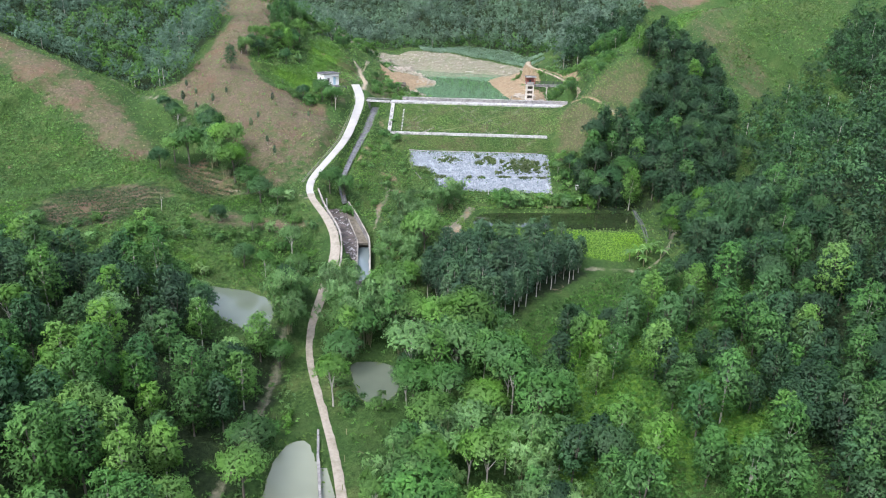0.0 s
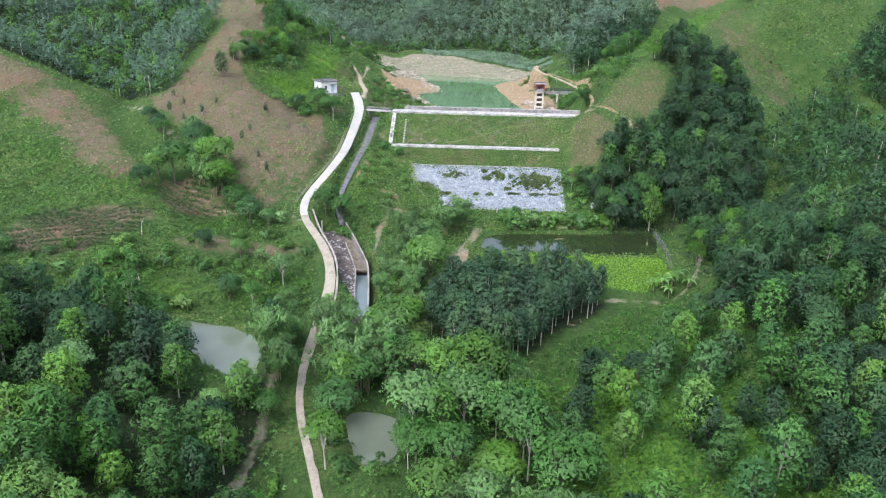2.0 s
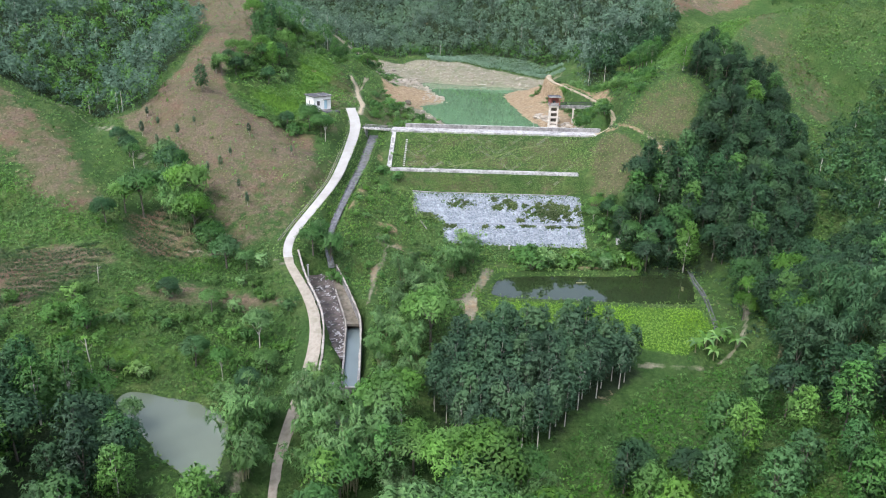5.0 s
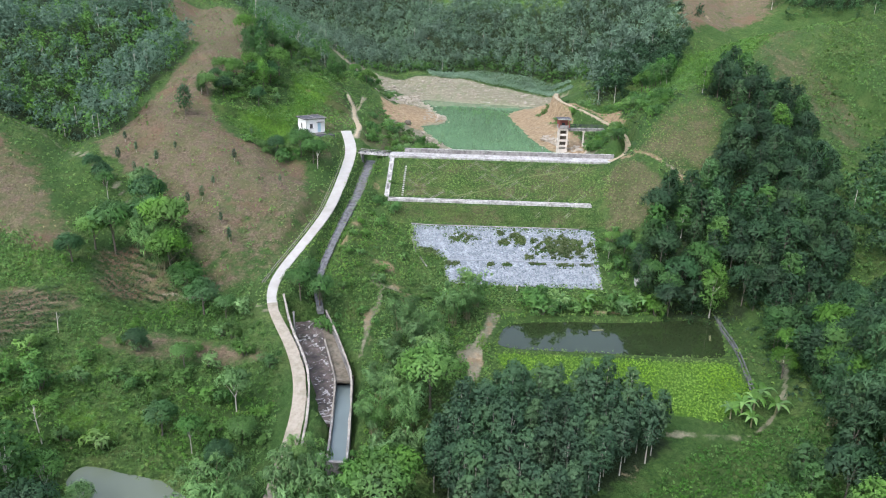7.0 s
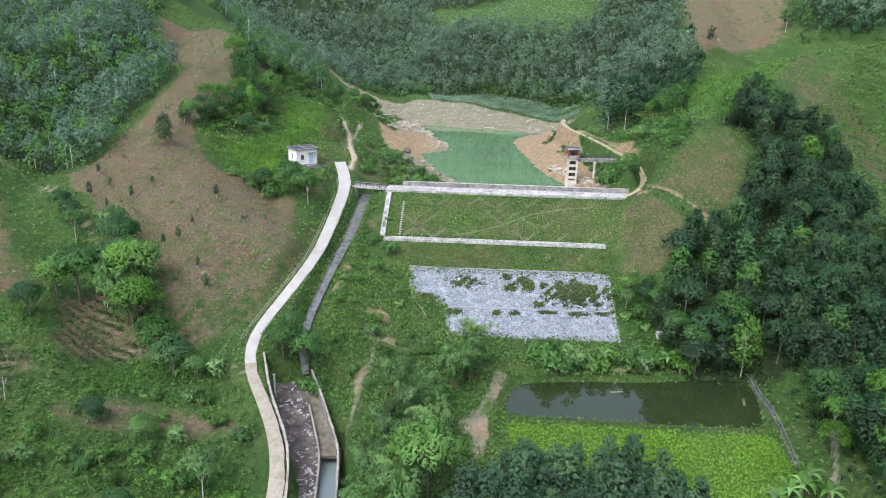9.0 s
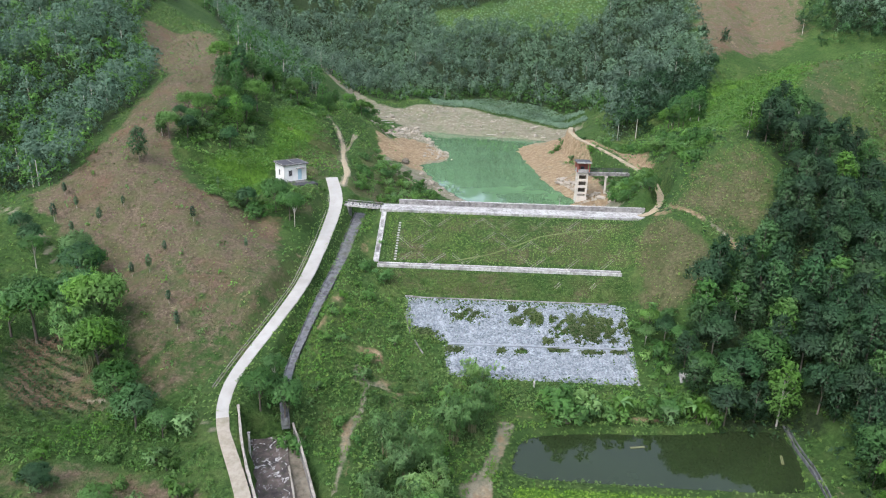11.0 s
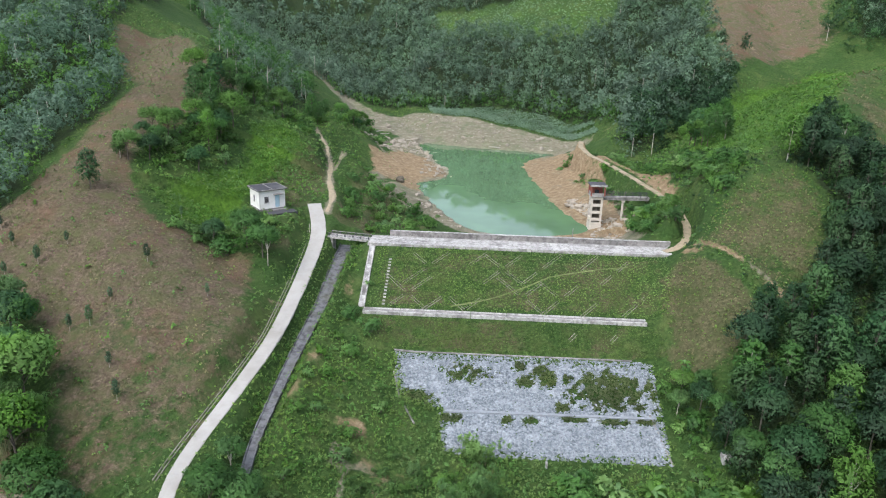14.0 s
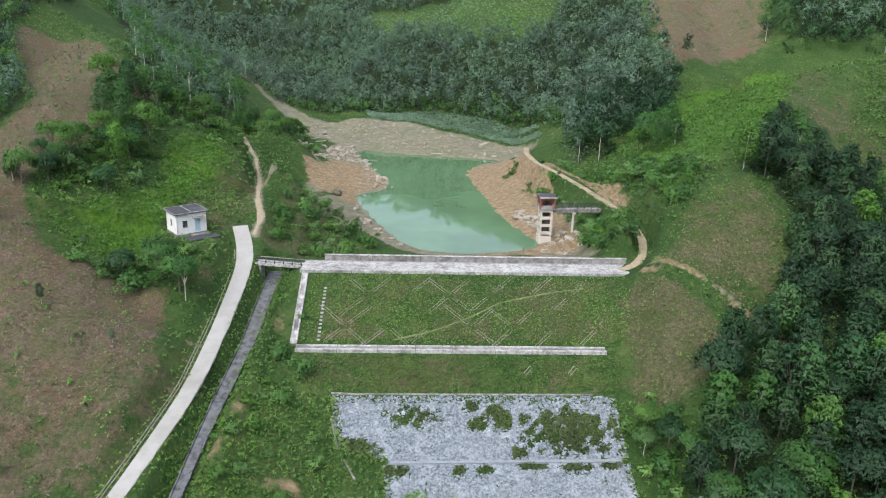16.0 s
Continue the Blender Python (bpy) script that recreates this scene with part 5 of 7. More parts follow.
def taper(r, pts, r0, r1, seg=6):
    """A tapered limb along the points; vertices and faces."""
    pts = np.array(pts, float)
    verts, faces = [], []
    for i, p in enumerate(pts):
        rad = r0 + (r1 - r0) * i / (len(pts) - 1)
        for k in range(seg):
            a = 6.2832 * k / seg
            verts.append((p[0] + rad * math.cos(a), p[1] + rad * math.sin(a), p[2]))
    for i in range(len(pts) - 1):
        for k in range(seg):
            a, b = i * seg + k, i * seg + (k + 1) % seg
            faces.append((a, b, b + seg, a + seg))
    faces.append(tuple(range((len(pts) - 1) * seg, len(pts) * seg)))
    return verts, faces


def limbs_mesh(name, lines, mat):
    verts, faces = [], []
    for pts, r0, r1 in lines:
        v, f = taper(None, pts, r0, r1)
        faces += [tuple(i + len(verts) for i in q) for q in f]
        verts += v
    return mesh_of(name, verts, faces, mat, True)


def crown_clumps(r, kind, h, w, foot=0.2):
    """Centres and radii of a crown's clumps; h the tree's height, w the crown's width."""
    c, rad = [], []
    if kind == "spire":       # tall ovoid crown, plantation habit
        base = h * foot
        for k in range(24):
            u = (k + 0.5) / 24
            z = base + (h - base) * u
            reach = w * 0.5 * (math.sin(math.pi * min(1, u * 0.82 + 0.13)) ** 0.75) * 0.62
            a = k * 2.4 + r.uniform(-0.4, 0.4)
            c.append((reach * math.cos(a), reach * math.sin(a), z - 0.3))
            rad.append(w * r.uniform(0.20, 0.28) * (1.15 - 0.45 * u))
    elif kind == "dome":      # broad rounded crown
        for k in range(30):
            d = outward(r, 1, 0.5)[0]
            d[2] = abs(d[2]) * 0.9 - 0.12
            c.append((d[0] * w * 0.36, d[1] * w * 0.36, h * 0.60 + d[2] * h * 0.30))
            rad.append(w * r.uniform(0.15, 0.21))
    elif kind == "open":      # loose, layered crown with gaps
        for k in range(18):
            a, u = k * 2.4 + r.uniform(-0.5, 0.5), r.uniform(0.35, 1)
            c.append((w * 0.40 * u * math.cos(a), w * 0.40 * u * math.sin(a), h * (0.58 + 0.36 * (1 - u * 0.7) * r.uniform(0.7, 1.05))))
            rad.append(w * r.uniform(0.15, 0.21))
    return np.array(c), np.array(rad)


def tree_model(name, kind, h, w, leaf, bark, label, category, group, seed, leaves=26, size=0.42, lean=0.3, girth=0.13, foot=0.2):
    r = np.random.RandomState(seed)
    ob = tagged(new(name), label, category, group)
    c, rad = crown_clumps(r, kind, h, w, foot)
    top = c[:, 2].max() * 0.93
    bend = r.normal(0, lean, 2)
    stem = [(bend[0] * (u ** 2), bend[1] * (u ** 2), -0.7 + (top + 0.7) * u) for u in np.linspace(0, 1, 7)]
    lines = [(stem, girth, girth * 0.25)]
    for k in range(5):
        j = r.randint(len(c))
        u = r.uniform(0.42, 0.72)
        a = np.array((bend[0] * u * u, bend[1] * u * u, -0.7 + (top + 0.7) * u))
        lines.append(([a, (a + c[j]) / 2 + np.array((0, 0, 0.25)), c[j]], girth * 0.45, girth * 0.12))
    part("trunk", limbs_mesh(name + "_trunk", lines, bark), None, ob)
    shade = (c - np.array((0, 0, h * 0.5))) / np.array((w * 0.5, w * 0.5, h * 0.4))
    tris, nor = lumps(r, c, rad, leaves, size, shade)
    part("crown", leaf_mesh(name + "_crown", tris, leaf, nor), None, ob)
    return ob


def bamboo_model(seed, h=9.0, culms=16, leaf=M_BAMBOO, label="tall grey-green bamboo clump with arching feathery canes"):
    """A clump of canes that arch out and hang their feathery tips."""
    r = np.random.RandomState(seed)
    ob = tagged(new("bamboo_clump"), label, "bamboo", "bamboo clumps")
    lines, mid, rad = [], [], []
    for k in range(culms):
        a, out = r.uniform(0, 6.28), r.uniform(0.8, 3.4)
        hh = h * r.uniform(0.7, 1.08)
        d = np.array((math.cos(a), math.sin(a)))
        b = d * r.uniform(0.1, 0.8)
        pts = []
        for u in np.linspace(0, 1, 8):
            rise = hh * (1.12 * u - 0.30 * u ** 3 - 0.12 * u ** 6)
            pts.append((b[0] + d[0] * out * u ** 2.2, b[1] + d[1] * out * u ** 2.2, -0.5 + rise))
        lines.append((pts, 0.055, 0.015))
        p = np.array(pts)
        for u in np.linspace(0.34, 1.0, 7):
            at = np.array([np.interp(u * 7, np.arange(8), p[:, j]) for j in range(3)])
            mid.append(at + r.normal(0, 0.22, 3))
            rad.append(r.uniform(0.42, 0.72) * (1.15 - 0.55 * abs(u - 0.62)))
    for line in lines:
        part("cane", limbs_mesh("bamboo_cane", [line], M_CANE), None, ob)
    mid, rad = np.array(mid), np.array(rad)
    shade = (mid - np.array((0, 0, h * 0.5))) / np.array((3.0, 3.0, h * 0.5))
    tris, nor = lumps(r, mid, rad, 35, 0.17, shade, 0.45, 1.0, 2.8, 1.4)
    part("foliage", leaf_mesh("bamboo_foliage", tris, leaf, nor), None, ob)
    return ob


def banana_model(seed):
    r = np.random.RandomState(seed)
    ob = tagged(new("banana_plant"), "banana plant with large drooping pale green leaves", "banana plant", "banana plants by the pond")
    part("stem", limbs_mesh("banana_stem", [([(0, 0, -0.4), (0.05, 0, 1), (0.08, 0.05, 2.1)], 0.16, 0.09)], M_CANE), None, ob)
    for k in range(8):
        a = k * 2.4 + r.uniform(-0.3, 0.3)
        l, up = r.uniform(1.6, 2.4), r.uniform(0.5, 1.3)
        verts, faces = [], []
        for i, u in enumerate(np.linspace(0, 1, 6)):
            d = l * u
            z = 2.0 + up * math.sin(u * 2.0) * 1.1 - 0.9 * u ** 3
            wd = 0.34 * math.sin(math.pi * min(1, 0.12 + u * 0.86)) + 0.02
            for s, dz in ((-1, -0.08), (0, 0.03), (1, -0.08)):
                verts.append((math.cos(a) * d - math.sin(a) * wd * s, math.sin(a) * d + math.cos(a) * wd * s, z + dz))
        for i in range(5):
            for j in range(2):
                q = i * 3 + j
                faces.append((q, q + 1, q + 4, q + 3))
        part("leaf", mesh_of("banana_leaf", verts, faces, M_BRIGHT if k % 3 else M_BAMBOO, True), None, ob)
    return ob


def shrub_model(name, seed, leaf, label, w=2.2, h=1.7, clumps=10, leaves=55, size=0.20):
    r = np.random.RandomState(seed)
    ob = tagged(new(name), label, "shrub", "shrubs on the banks")
    c = np.stack([r.normal(0, w * 0.24, clumps), r.normal(0, w * 0.24, clumps), h * r.uniform(0.25, 0.72, clumps)], 1)
    part("stem", limbs_mesh(name + "_stem", [([(0, 0, -0.3), (p[0] * 0.4, p[1] * 0.4, p[2] * 0.6), tuple(p)], 0.05, 0.015) for p in c[:5]], M_BARK), None, ob)
    tris, nor = lumps(r, c, w * r.uniform(0.18, 0.28, clumps), leaves, size, (c - np.array((0, 0, h * 0.2))) / w * 1.3)
    part("foliage", leaf_mesh(name + "_foliage", tris, leaf, nor), None, ob)
    return ob


def bare_model(seed, h):
    r = np.random.RandomState(seed)
    ob = tagged(new("dead_tree"), "bare pale dead tree with a few stubby limbs", "tree", "dead trees")
    lines = [([(0, 0, -0.5), (0.15, 0.1, h * 0.4), (0.05, 0.3, h * 0.75), (0.3, 0.2, h)], 0.13, 0.03)]
    for k in range(4):
        z, a = h * r.uniform(0.5, 0.9), r.uniform(0, 6.28)
        lines.append(([(0.1, 0.15, z), (0.1 + 0.6 * math.cos(a), 0.15 + 0.6 * math.sin(a), z + 0.5), (0.1 + 1.0 * math.cos(a), 0.15 + 1.0 * math.sin(a), z + 1.1)], 0.045, 0.012))
    part("trunk", limbs_mesh("dead_trunk", lines, M_PALEBARK), None, ob)
    return ob


MODELS = {
    "grove": [tree_model("grove_tree", "spire", h, w, leaf, bark, "slender mid-green broadleaf tree with a pale trunk", "tree", "trees of the valley grove", 40 + i, 75, 0.255, foot=0.30)
              for i, (h, w, leaf, bark) in enumerate(((8.8, 4.7, M_LEAF, M_PALEBARK), (7.8, 4.2, M_LEAF, M_BARK), (9.6, 5.0, M_LEAF, M_BARK), (6.8, 3.9, M_LEAF, M_PALEBARK), (8.4, 4.4, M_DARK, M_BARK)))],
    "deep": [tree_model("canopy_tree", kind, h, w, M_DEEP, M_BARK, "deep green canopy tree on the wooded knoll", "tree", "trees of the wooded knoll", 70 + i, n, 0.235)
             for i, (kind, h, w, n) in enumerate((("dome", 6.6, 5.4, 75), ("spire", 7.4, 4.2, 75), ("spire", 6.2, 3.9, 70)))],
    "plantation": [tree_model("plantation_tree", "spire", h, w, M_PLANTATION, M_PALEBARK, "dark green plantation tree with a straight pale stem", "tree", "trees of the plantation", 60 + i, 60, 0.215, 0.15, 0.09, 0.40)
                   for i, (h, w) in enumerate(((8.4, 2.9), (7.7, 2.7), (9.0, 3.1)))],
    "dome": [tree_model("spreading_tree", "dome", h, w, leaf, M_BARK, label, "tree", "spreading trees", 80 + i, 90, 0.27, 0.3, 0.2)
             for i, (h, w, leaf, label) in enumerate(((8.0, 7.0, M_LEAF, "broad spreading tree with a rounded green crown"), (7.0, 6.2, M_DARK, "broad spreading tree with a dark rounded crown"), (8.5, 7.6, M_BRIGHT, "broad tree with a bright yellow-green rounded crown")))],
    "open": [tree_model("open_crowned_tree", "open", h, w, leaf, M_PALEBARK, label, "tree", "loose-crowned trees", 90 + i, 110, 0.245, 0.4, 0.12)
             for i, (h, w, leaf, label) in enumerate(((8.0, 5.6, M_BAMBOO, "loose-crowned grey-green tree in layered tufts"), (7.4, 4.8, M_BRIGHT, "loose-crowned light green tree in layered tufts"), (9.0, 5.4, M_LEAF, "tall loose-crowned tree with visible limbs")))],
    "bamboo": [bamboo_model(100), bamboo_model(101, 7.5, 13), bamboo_model(102, 10.0, 18)],
    "dark_bamboo": [bamboo_model(103 + i, h, n, M_BAMBOO_DARK, "very tall dark green bamboo clump with drooping tips") for i, (h, n) in enumerate(((12.0, 20), (11.0, 18)))],
    "banana": [banana_model(110), banana_model(111)],
    "shrub": [shrub_model("green_shrub", 120, M_SCRUB, "dense low green shrub"), shrub_model("leafy_shrub", 121, M_LEAF, "leafy mid-green shrub on a grassy bank", 2.8, 2.4, 12), shrub_model("pale_shrub", 122, M_BAMBOO, "pale grey-green shrub among tall weeds", 2.0, 1.9, 8), shrub_model("bright_shrub", 123, M_BRIGHT, "bright yellow-green shrub in the scrub", 1.6, 1.6, 7)],
    "dead": [bare_model(130, 5.5), bare_model(131, 7.0)],
}
FRESH = {id(o): True for group in MODELS.values() for o in group}
place_rand = random.Random(77)


def plant(kind, x, y, scale=1.0, variant=None, turn=None, z=None):
    """Stand one plant of that kind on the ground."""
    models = MODELS[kind]
    ob = models[place_rand.randrange(len(models)) if variant is None else variant]
    turn = place_rand.uniform(0, 360) if turn is None else turn
    z = high(x, y) if z is None else z
    tall = scale * place_rand.uniform(0.93, 1.07)
    m = pose(x, y, z - 0.05, 0, 0, turn) @ Matrix.Diagonal((scale, scale, tall, 1))
    if FRESH.pop(id(ob), None):
        ob.matrix_basis = m
        return ob
    made = copy_thing(ob, pose(x, y, z - 0.05, 0, 0, turn))
    made.matrix_basis = m
    return made


def scatter(poly, gap, seed, keep=None, margin=0.0, jitter=0.42):
    """Jittered grid points inside an outline."""
    p = np.array(poly)
    lo, hi = p.min(0), p.max(0)
    r = np.random.RandomState(seed)
    gx, gy = np.meshgrid(np.arange(lo[0], hi[0], gap), np.arange(lo[1], hi[1], gap))
    q = np.stack([gx.ravel() + (gy.ravel() / gap % 2 // 1) * gap / 2, gy.ravel()], 1) + r.uniform(-jitter, jitter, (gx.size, 2)) * gap
    q = q[inside(q[:, 0], q[:, 1], poly) > margin]
    return q if keep is None else q[keep(q[:, 0], q[:, 1])]


def standing(q):
    """The points with the ground's height at each."""
    return [(float(a), float(b), float(c)) for (a, b), c in zip(q, land(q[:, 0], q[:, 1]))]


def clear(x, y):
    """Away from road, ponds, canal and house."""
    ok = (along(x, y, ROAD)[0] > 2.4) & (inside(x, y, BASIN) < -1.0) & (along(x, y, CHUTE)[0] > 1.35)
    ok &= along(x, y, TROD[1][0])[0] > 0.75
    for poly in (POND, LEFT_POND, MID_POND, LOW_POND, LAKE):
        ok &= inside(x, y, poly) < -0.9
    return ok


# single trees and clumps that stand out
for kind, x, y, s, v in (
        ("dome", -3.6, 125.4, 1.2, 2), ("bamboo", -4.8, 117.4, 0.95, 1), ("bamboo", -6.2, 121.4, 0.95, 2), ("dome", 46.8, 126.0, 0.8, 2), ("dome", 47.6, 121.6, 0.85, 2), ("dome", 51.0, 135.6, 0.9, 2), ("dark_bamboo", 51.5, 128.0, 0.9, 0), ("dome", 45.0, 119.2, 0.8, 1), ("deep", 43.8, 116.2, 1.1, 1), ("deep", 53.0, 132.0, 1.1, 0), ("deep", 42.6, 112.6, 1.1, 2), ("dome", -36.8, 129.5, 0.5, 0), ("dome", -43.7, 131.0, 0.55, 1), ("shrub", -30.2, 128.0, 1.0, 3), ("dome", -35.4, 118.0, 0.66, 1), ("open", -31.0, 115.6, 0.6, 2),
        ("dome", -24.4, 144.8, 0.7, 0), ("dome", -21.6, 145.2, 0.72, 0), ("shrub", -13.2, 113.6, 1.3, 1), ("shrub", -14.8, 113.2, 1.2, 0), ("shrub", -12.2, 115.0, 1.0, 1), ("shrub", -19.6, 142.6, 1.3, 1), ("shrub", -20.6, 143.8, 1.2, 0), ("open", -24.2, 150.4, 0.62, 2), ("bamboo", -21.8, 146.8, 0.5, 0), ("dome", -45.4, 148.6, 1.0, 2), ("bamboo", -47.6, 150.6, 1.05, 2), ("bamboo", -51.6, 154.4, 1.0, 0), ("dome", -48.6, 155.6, 1.2, 0), ("bamboo", -43.0, 148.2, 0.7, 1), ("dome", -53.0, 159.0, 1.15, 1), ("dome", -55.4, 164.8, 0.95, 1), ("dome", -57.5, 155.6, 1.15, 0), ("dome", -60.5, 155.0, 0.8, 0), ("open", -57.5, 168, 0.8, 0), ("dome", -38.4, 142.2, 0.9, 1), ("dome", -41.6, 144.8, 0.85, 0), ("dome", -34.4, 140.2, 0.5, 0), ("dome", -61.5, 149.5, 0.7, 1), ("open", -64, 168, 0.7, 2), ("open", -27.8, 122.6, 0.8, 0), ("dome", -25.6, 117.6, 0.55, 0), ("dome", -27.0, 113.6, 0.6, 1), ("bamboo", -7.4, 126.0, 0.85, 0), ("bamboo", -6.4, 131.0, 0.8, 2), ("bamboo", -3.0, 139.2, 0.85, 1), ("bamboo", 2.4, 152.0, 0.6, 2), ("bamboo", -8.4, 115.4, 0.8, 0),
        ("bamboo", -1.2, 145.5, 0.85, 0), ("bamboo", -4.6, 143.0, 0.8, 1), ("bamboo", 1.0, 148.0, 0.7, 2), ("bamboo", -8.9, 142.0, 0.75, 2), ("bamboo", -6.6, 138.4, 0.8, 0), ("bamboo", -9.6, 134.6, 0.8, 1), ("bamboo", -10.6, 128.0, 0.72, 0), ("bamboo", -10.4, 121.5, 0.72, 2),
        ("bamboo", -3.4, 133.6, 0.75, 2), ("bamboo", 2.0, 159.0, 0.72, 1), ("bamboo", -16.0, 105.0, 1.2, 0), ("bamboo", -11.6, 99.6, 1.25, 2), ("bamboo", -15.6, 100.4, 1.2, 1), ("bamboo", -9.8, 103.5, 1.25, 0), ("bamboo", -24.2, 103.8, 1.1, 2), ("bamboo", -23.6, 98.6, 1.15, 1),
        ("dark_bamboo", 43.5, 114.0, 1.0, 0), ("dark_bamboo", 47.0, 113.5, 1.1, 1), ("dark_bamboo", 50.5, 116.0, 1.15, 0), ("dark_bamboo", 46.0, 117.5, 1.1, 1), ("dark_bamboo", 49.0, 120.0, 1.15, 0), ("dark_bamboo", 44.4, 120.0, 0.9, 1), ("dark_bamboo", 53.0, 120.0, 1.1, 1), ("deep", 40.0, 108.0, 1.1, 0), ("deep", 44.0, 106.5, 1.2, 1), ("dome", 47.5, 108.5, 0.9, 1), ("deep", 38.0, 113.0, 0.9, 2), ("grove", 36.5, 108.0, 0.8, 1), ("grove", 43.0, 101.0, 1.0, 2), ("deep", 47.5, 102.0, 1.2, 1), ("grove", 39.0, 102.5, 0.95, 1), ("dome", 50.5, 106.0, 0.85, 0), ("dome", 27.2, 169.6, 0.5, 0), ("dome", 28.8, 166.6, 0.55, 1), ("open", 26.2, 167.0, 0.5, 0), ("shrub", 29.4, 169.4, 1.3, 1), ("shrub", 25.6, 170.6, 1.1, 0), ("dome", 30.4, 164.0, 0.5, 0), ("shrub", 27.6, 164.6, 1.3, 1), ("shrub", 26.0, 164.4, 1.0, 2), ("bamboo", -18.0, 109.0, 0.85, 2), ("bamboo", -17.4, 113.0, 0.75, 0), ("bamboo", -23.4, 108.6, 0.7, 1), ("bamboo", 12.0, 62.5, 0.9, 2), ("bamboo", 8.5, 60.4, 0.95, 0), ("bamboo", 5.0, 63.2, 0.85, 1), ("bamboo", 16.0, 60.5, 0.8, 0),
        ("deep", 47.5, 143.0, 1.0, 0), ("deep", 50.0, 134.0, 1.05, 0), ("deep", 46.4, 131.0, 0.9, 1), ("deep", 47.0, 124.0, 1.0, 0), ("deep", 49.6, 146.5, 1.0, 1), ("open", -14.2, 84.6, 1.1, 1), ("open", -0.6, 69.2, 1.15, 1), ("open", 4.0, 70.4, 1.1, 1), ("open", 4.4, 76.4, 1.05, 0), ("dome", -1.0, 74.0, 0.95, 1), ("open", -3.6, 88.2, 1.4, 0), ("open", 2.4, 90.4, 1.35, 0), ("dome", 8.6, 88.4, 1.2, 0), ("dome", 2.2, 96.4, 1.1, 1),
        ("dome", 6.2, 81.0, 0.95, 0), ("open", 12.2, 74.2, 0.85, 0), ("open", 45.9, 137.4, 0.72, 1), ("dome", 43.8, 133.0, 0.55, 2), ("dome", 49.6, 130.5, 0.8, 0), ("dome", 36.4, 157.6, 0.95, 1), ("open", 33.8, 155.2, 0.85, 2), ("dome", 40.0, 158.6, 0.9, 0), ("dome", 31.6, 158.4, 0.6, 0),
        ("open", -29.4, 185.0, 0.72, 2), ("dome", -30.6, 186.6, 0.7, 0), ("dome", -33.4, 188.4, 0.75, 0), ("dome", -38.4, 188.2, 0.6, 1), ("shrub", -36.0, 186.4, 1.5, 1), ("grove", -57.2, 190.3, 0.75, 4), ("grove", -57.1, 200.2, 0.62, 3), ("dome", -66, 171, 0.62, 1), ("dome", -69, 173.8, 0.55, 1), ("dome", -54.7, 165.3, 0.8, 0), ("dome", -58, 168.2, 0.6, 0),
        ("dead", -55.4, 133.0, 0.55, 0), ("dead", -48.0, 114.6, 0.7, 1), ("dead", -74, 112.0, 0.8, 0), ("dead", -50, 262, 1.1, 1), ("dead", -66, 276, 1.2, 0)):
    plant(kind, x, y, s, v)
for x, y, s in ((39.6, 129.4, 0.8), (38.2, 127.2, 0.8), (36.4, 126.6, 0.75), (34.6, 125.4, 0.7), (40.6, 126.4, 0.75), (37.2, 125.0, 0.7), (16.5, 153.6, 0.7), (20.4, 154.4, 0.75), (30.2, 154.2, 0.8), (34.0, 154.6, 0.8), (11.0, 155.2, 0.7), (27.5, 153.8, 0.6), (28.2, 172.8, 0.45)):
    plant("banana", x, y, 1.12 * s)

# saplings on the bare field
for x, y, s in ((-58.0, 176.3, 0.42), (-63.1, 179.3, 0.35), (-43.7, 177.7, 0.42), (-46.2, 166.2, 0.42), (-48.7, 166.0, 0.35), (-65.5, 176.7, 0.45), (-61.7, 174.6, 0.35), (-66.4, 182.2, 0.35), (-55.6, 179.6, 0.3), (-45.6, 170.6, 0.3), (-34.0, 173.0, 0.3), (-44.3, 191.6, 0.3), (-41, 160, 0.35), (-38.4, 156, 0.4)):
    plant("plantation", x, y, 0.85 * s, 1)
# trees close round the small ponds
for kind, x, y, s, v in (("open", -4.2, 84.0, 0.7, 0), ("dome", -3.6, 90.2, 0.75, 1), ("bamboo", -6.0, 97.6, 0.75, 0), ("bamboo", -15.0, 92.6, 0.45, 1), ("shrub", -11.6, 82.8, 1.2, 1), ("shrub", -8.2, 82.4, 1.3, 0), ("shrub", -14.6, 88.4, 1.0, 2), ("dome", -22.0, 72.2, 0.9, 0), ("dome", -21.4, 66.4, 0.9, 0), ("grove", -36.4, 97.0, 0.75, 2), ("grove", -34.4, 92.4, 0.85, 0), ("shrub", -22, 77, 1.4, 1), ("shrub", -19.6, 81.0, 1.2, 3), ("open", -29.4, 90.2, 0.6, 0), ("open", -38.6, 105.0, 0.6, 0), ("open", -42.6, 106.0, 0.8, 2), ("dome", -23.2, 92.0, 0.6, 0)):
    plant(kind, x, y, s, v)
# the valley grove on both sides of the track
for q in standing(scatter(FOREST["front_left"], 4.3, 201, lambda x, y: clear(x, y) & (np.hypot(x + 33.3, y - 83) > 4.2) & (along(x, y, TROD[6][0])[0] > 1.6) & (x > -66) & (y > 48) & (inside(x, y, LEFT_POND) < -3.5) & (np.hypot(x + 31, y - 94) > 5))):
    dark = q[1] > 82 and q[0] < -27 and place_rand.random() < 0.75
    kind = "deep" if dark else "grove" if place_rand.random() < 0.86 else ("open" if place_rand.random() < 0.6 else "dome")
    plant(kind, q[0], q[1], place_rand.uniform(0.85, 1.2) * (0.8 if kind == "dome" else 1), z=q[2])
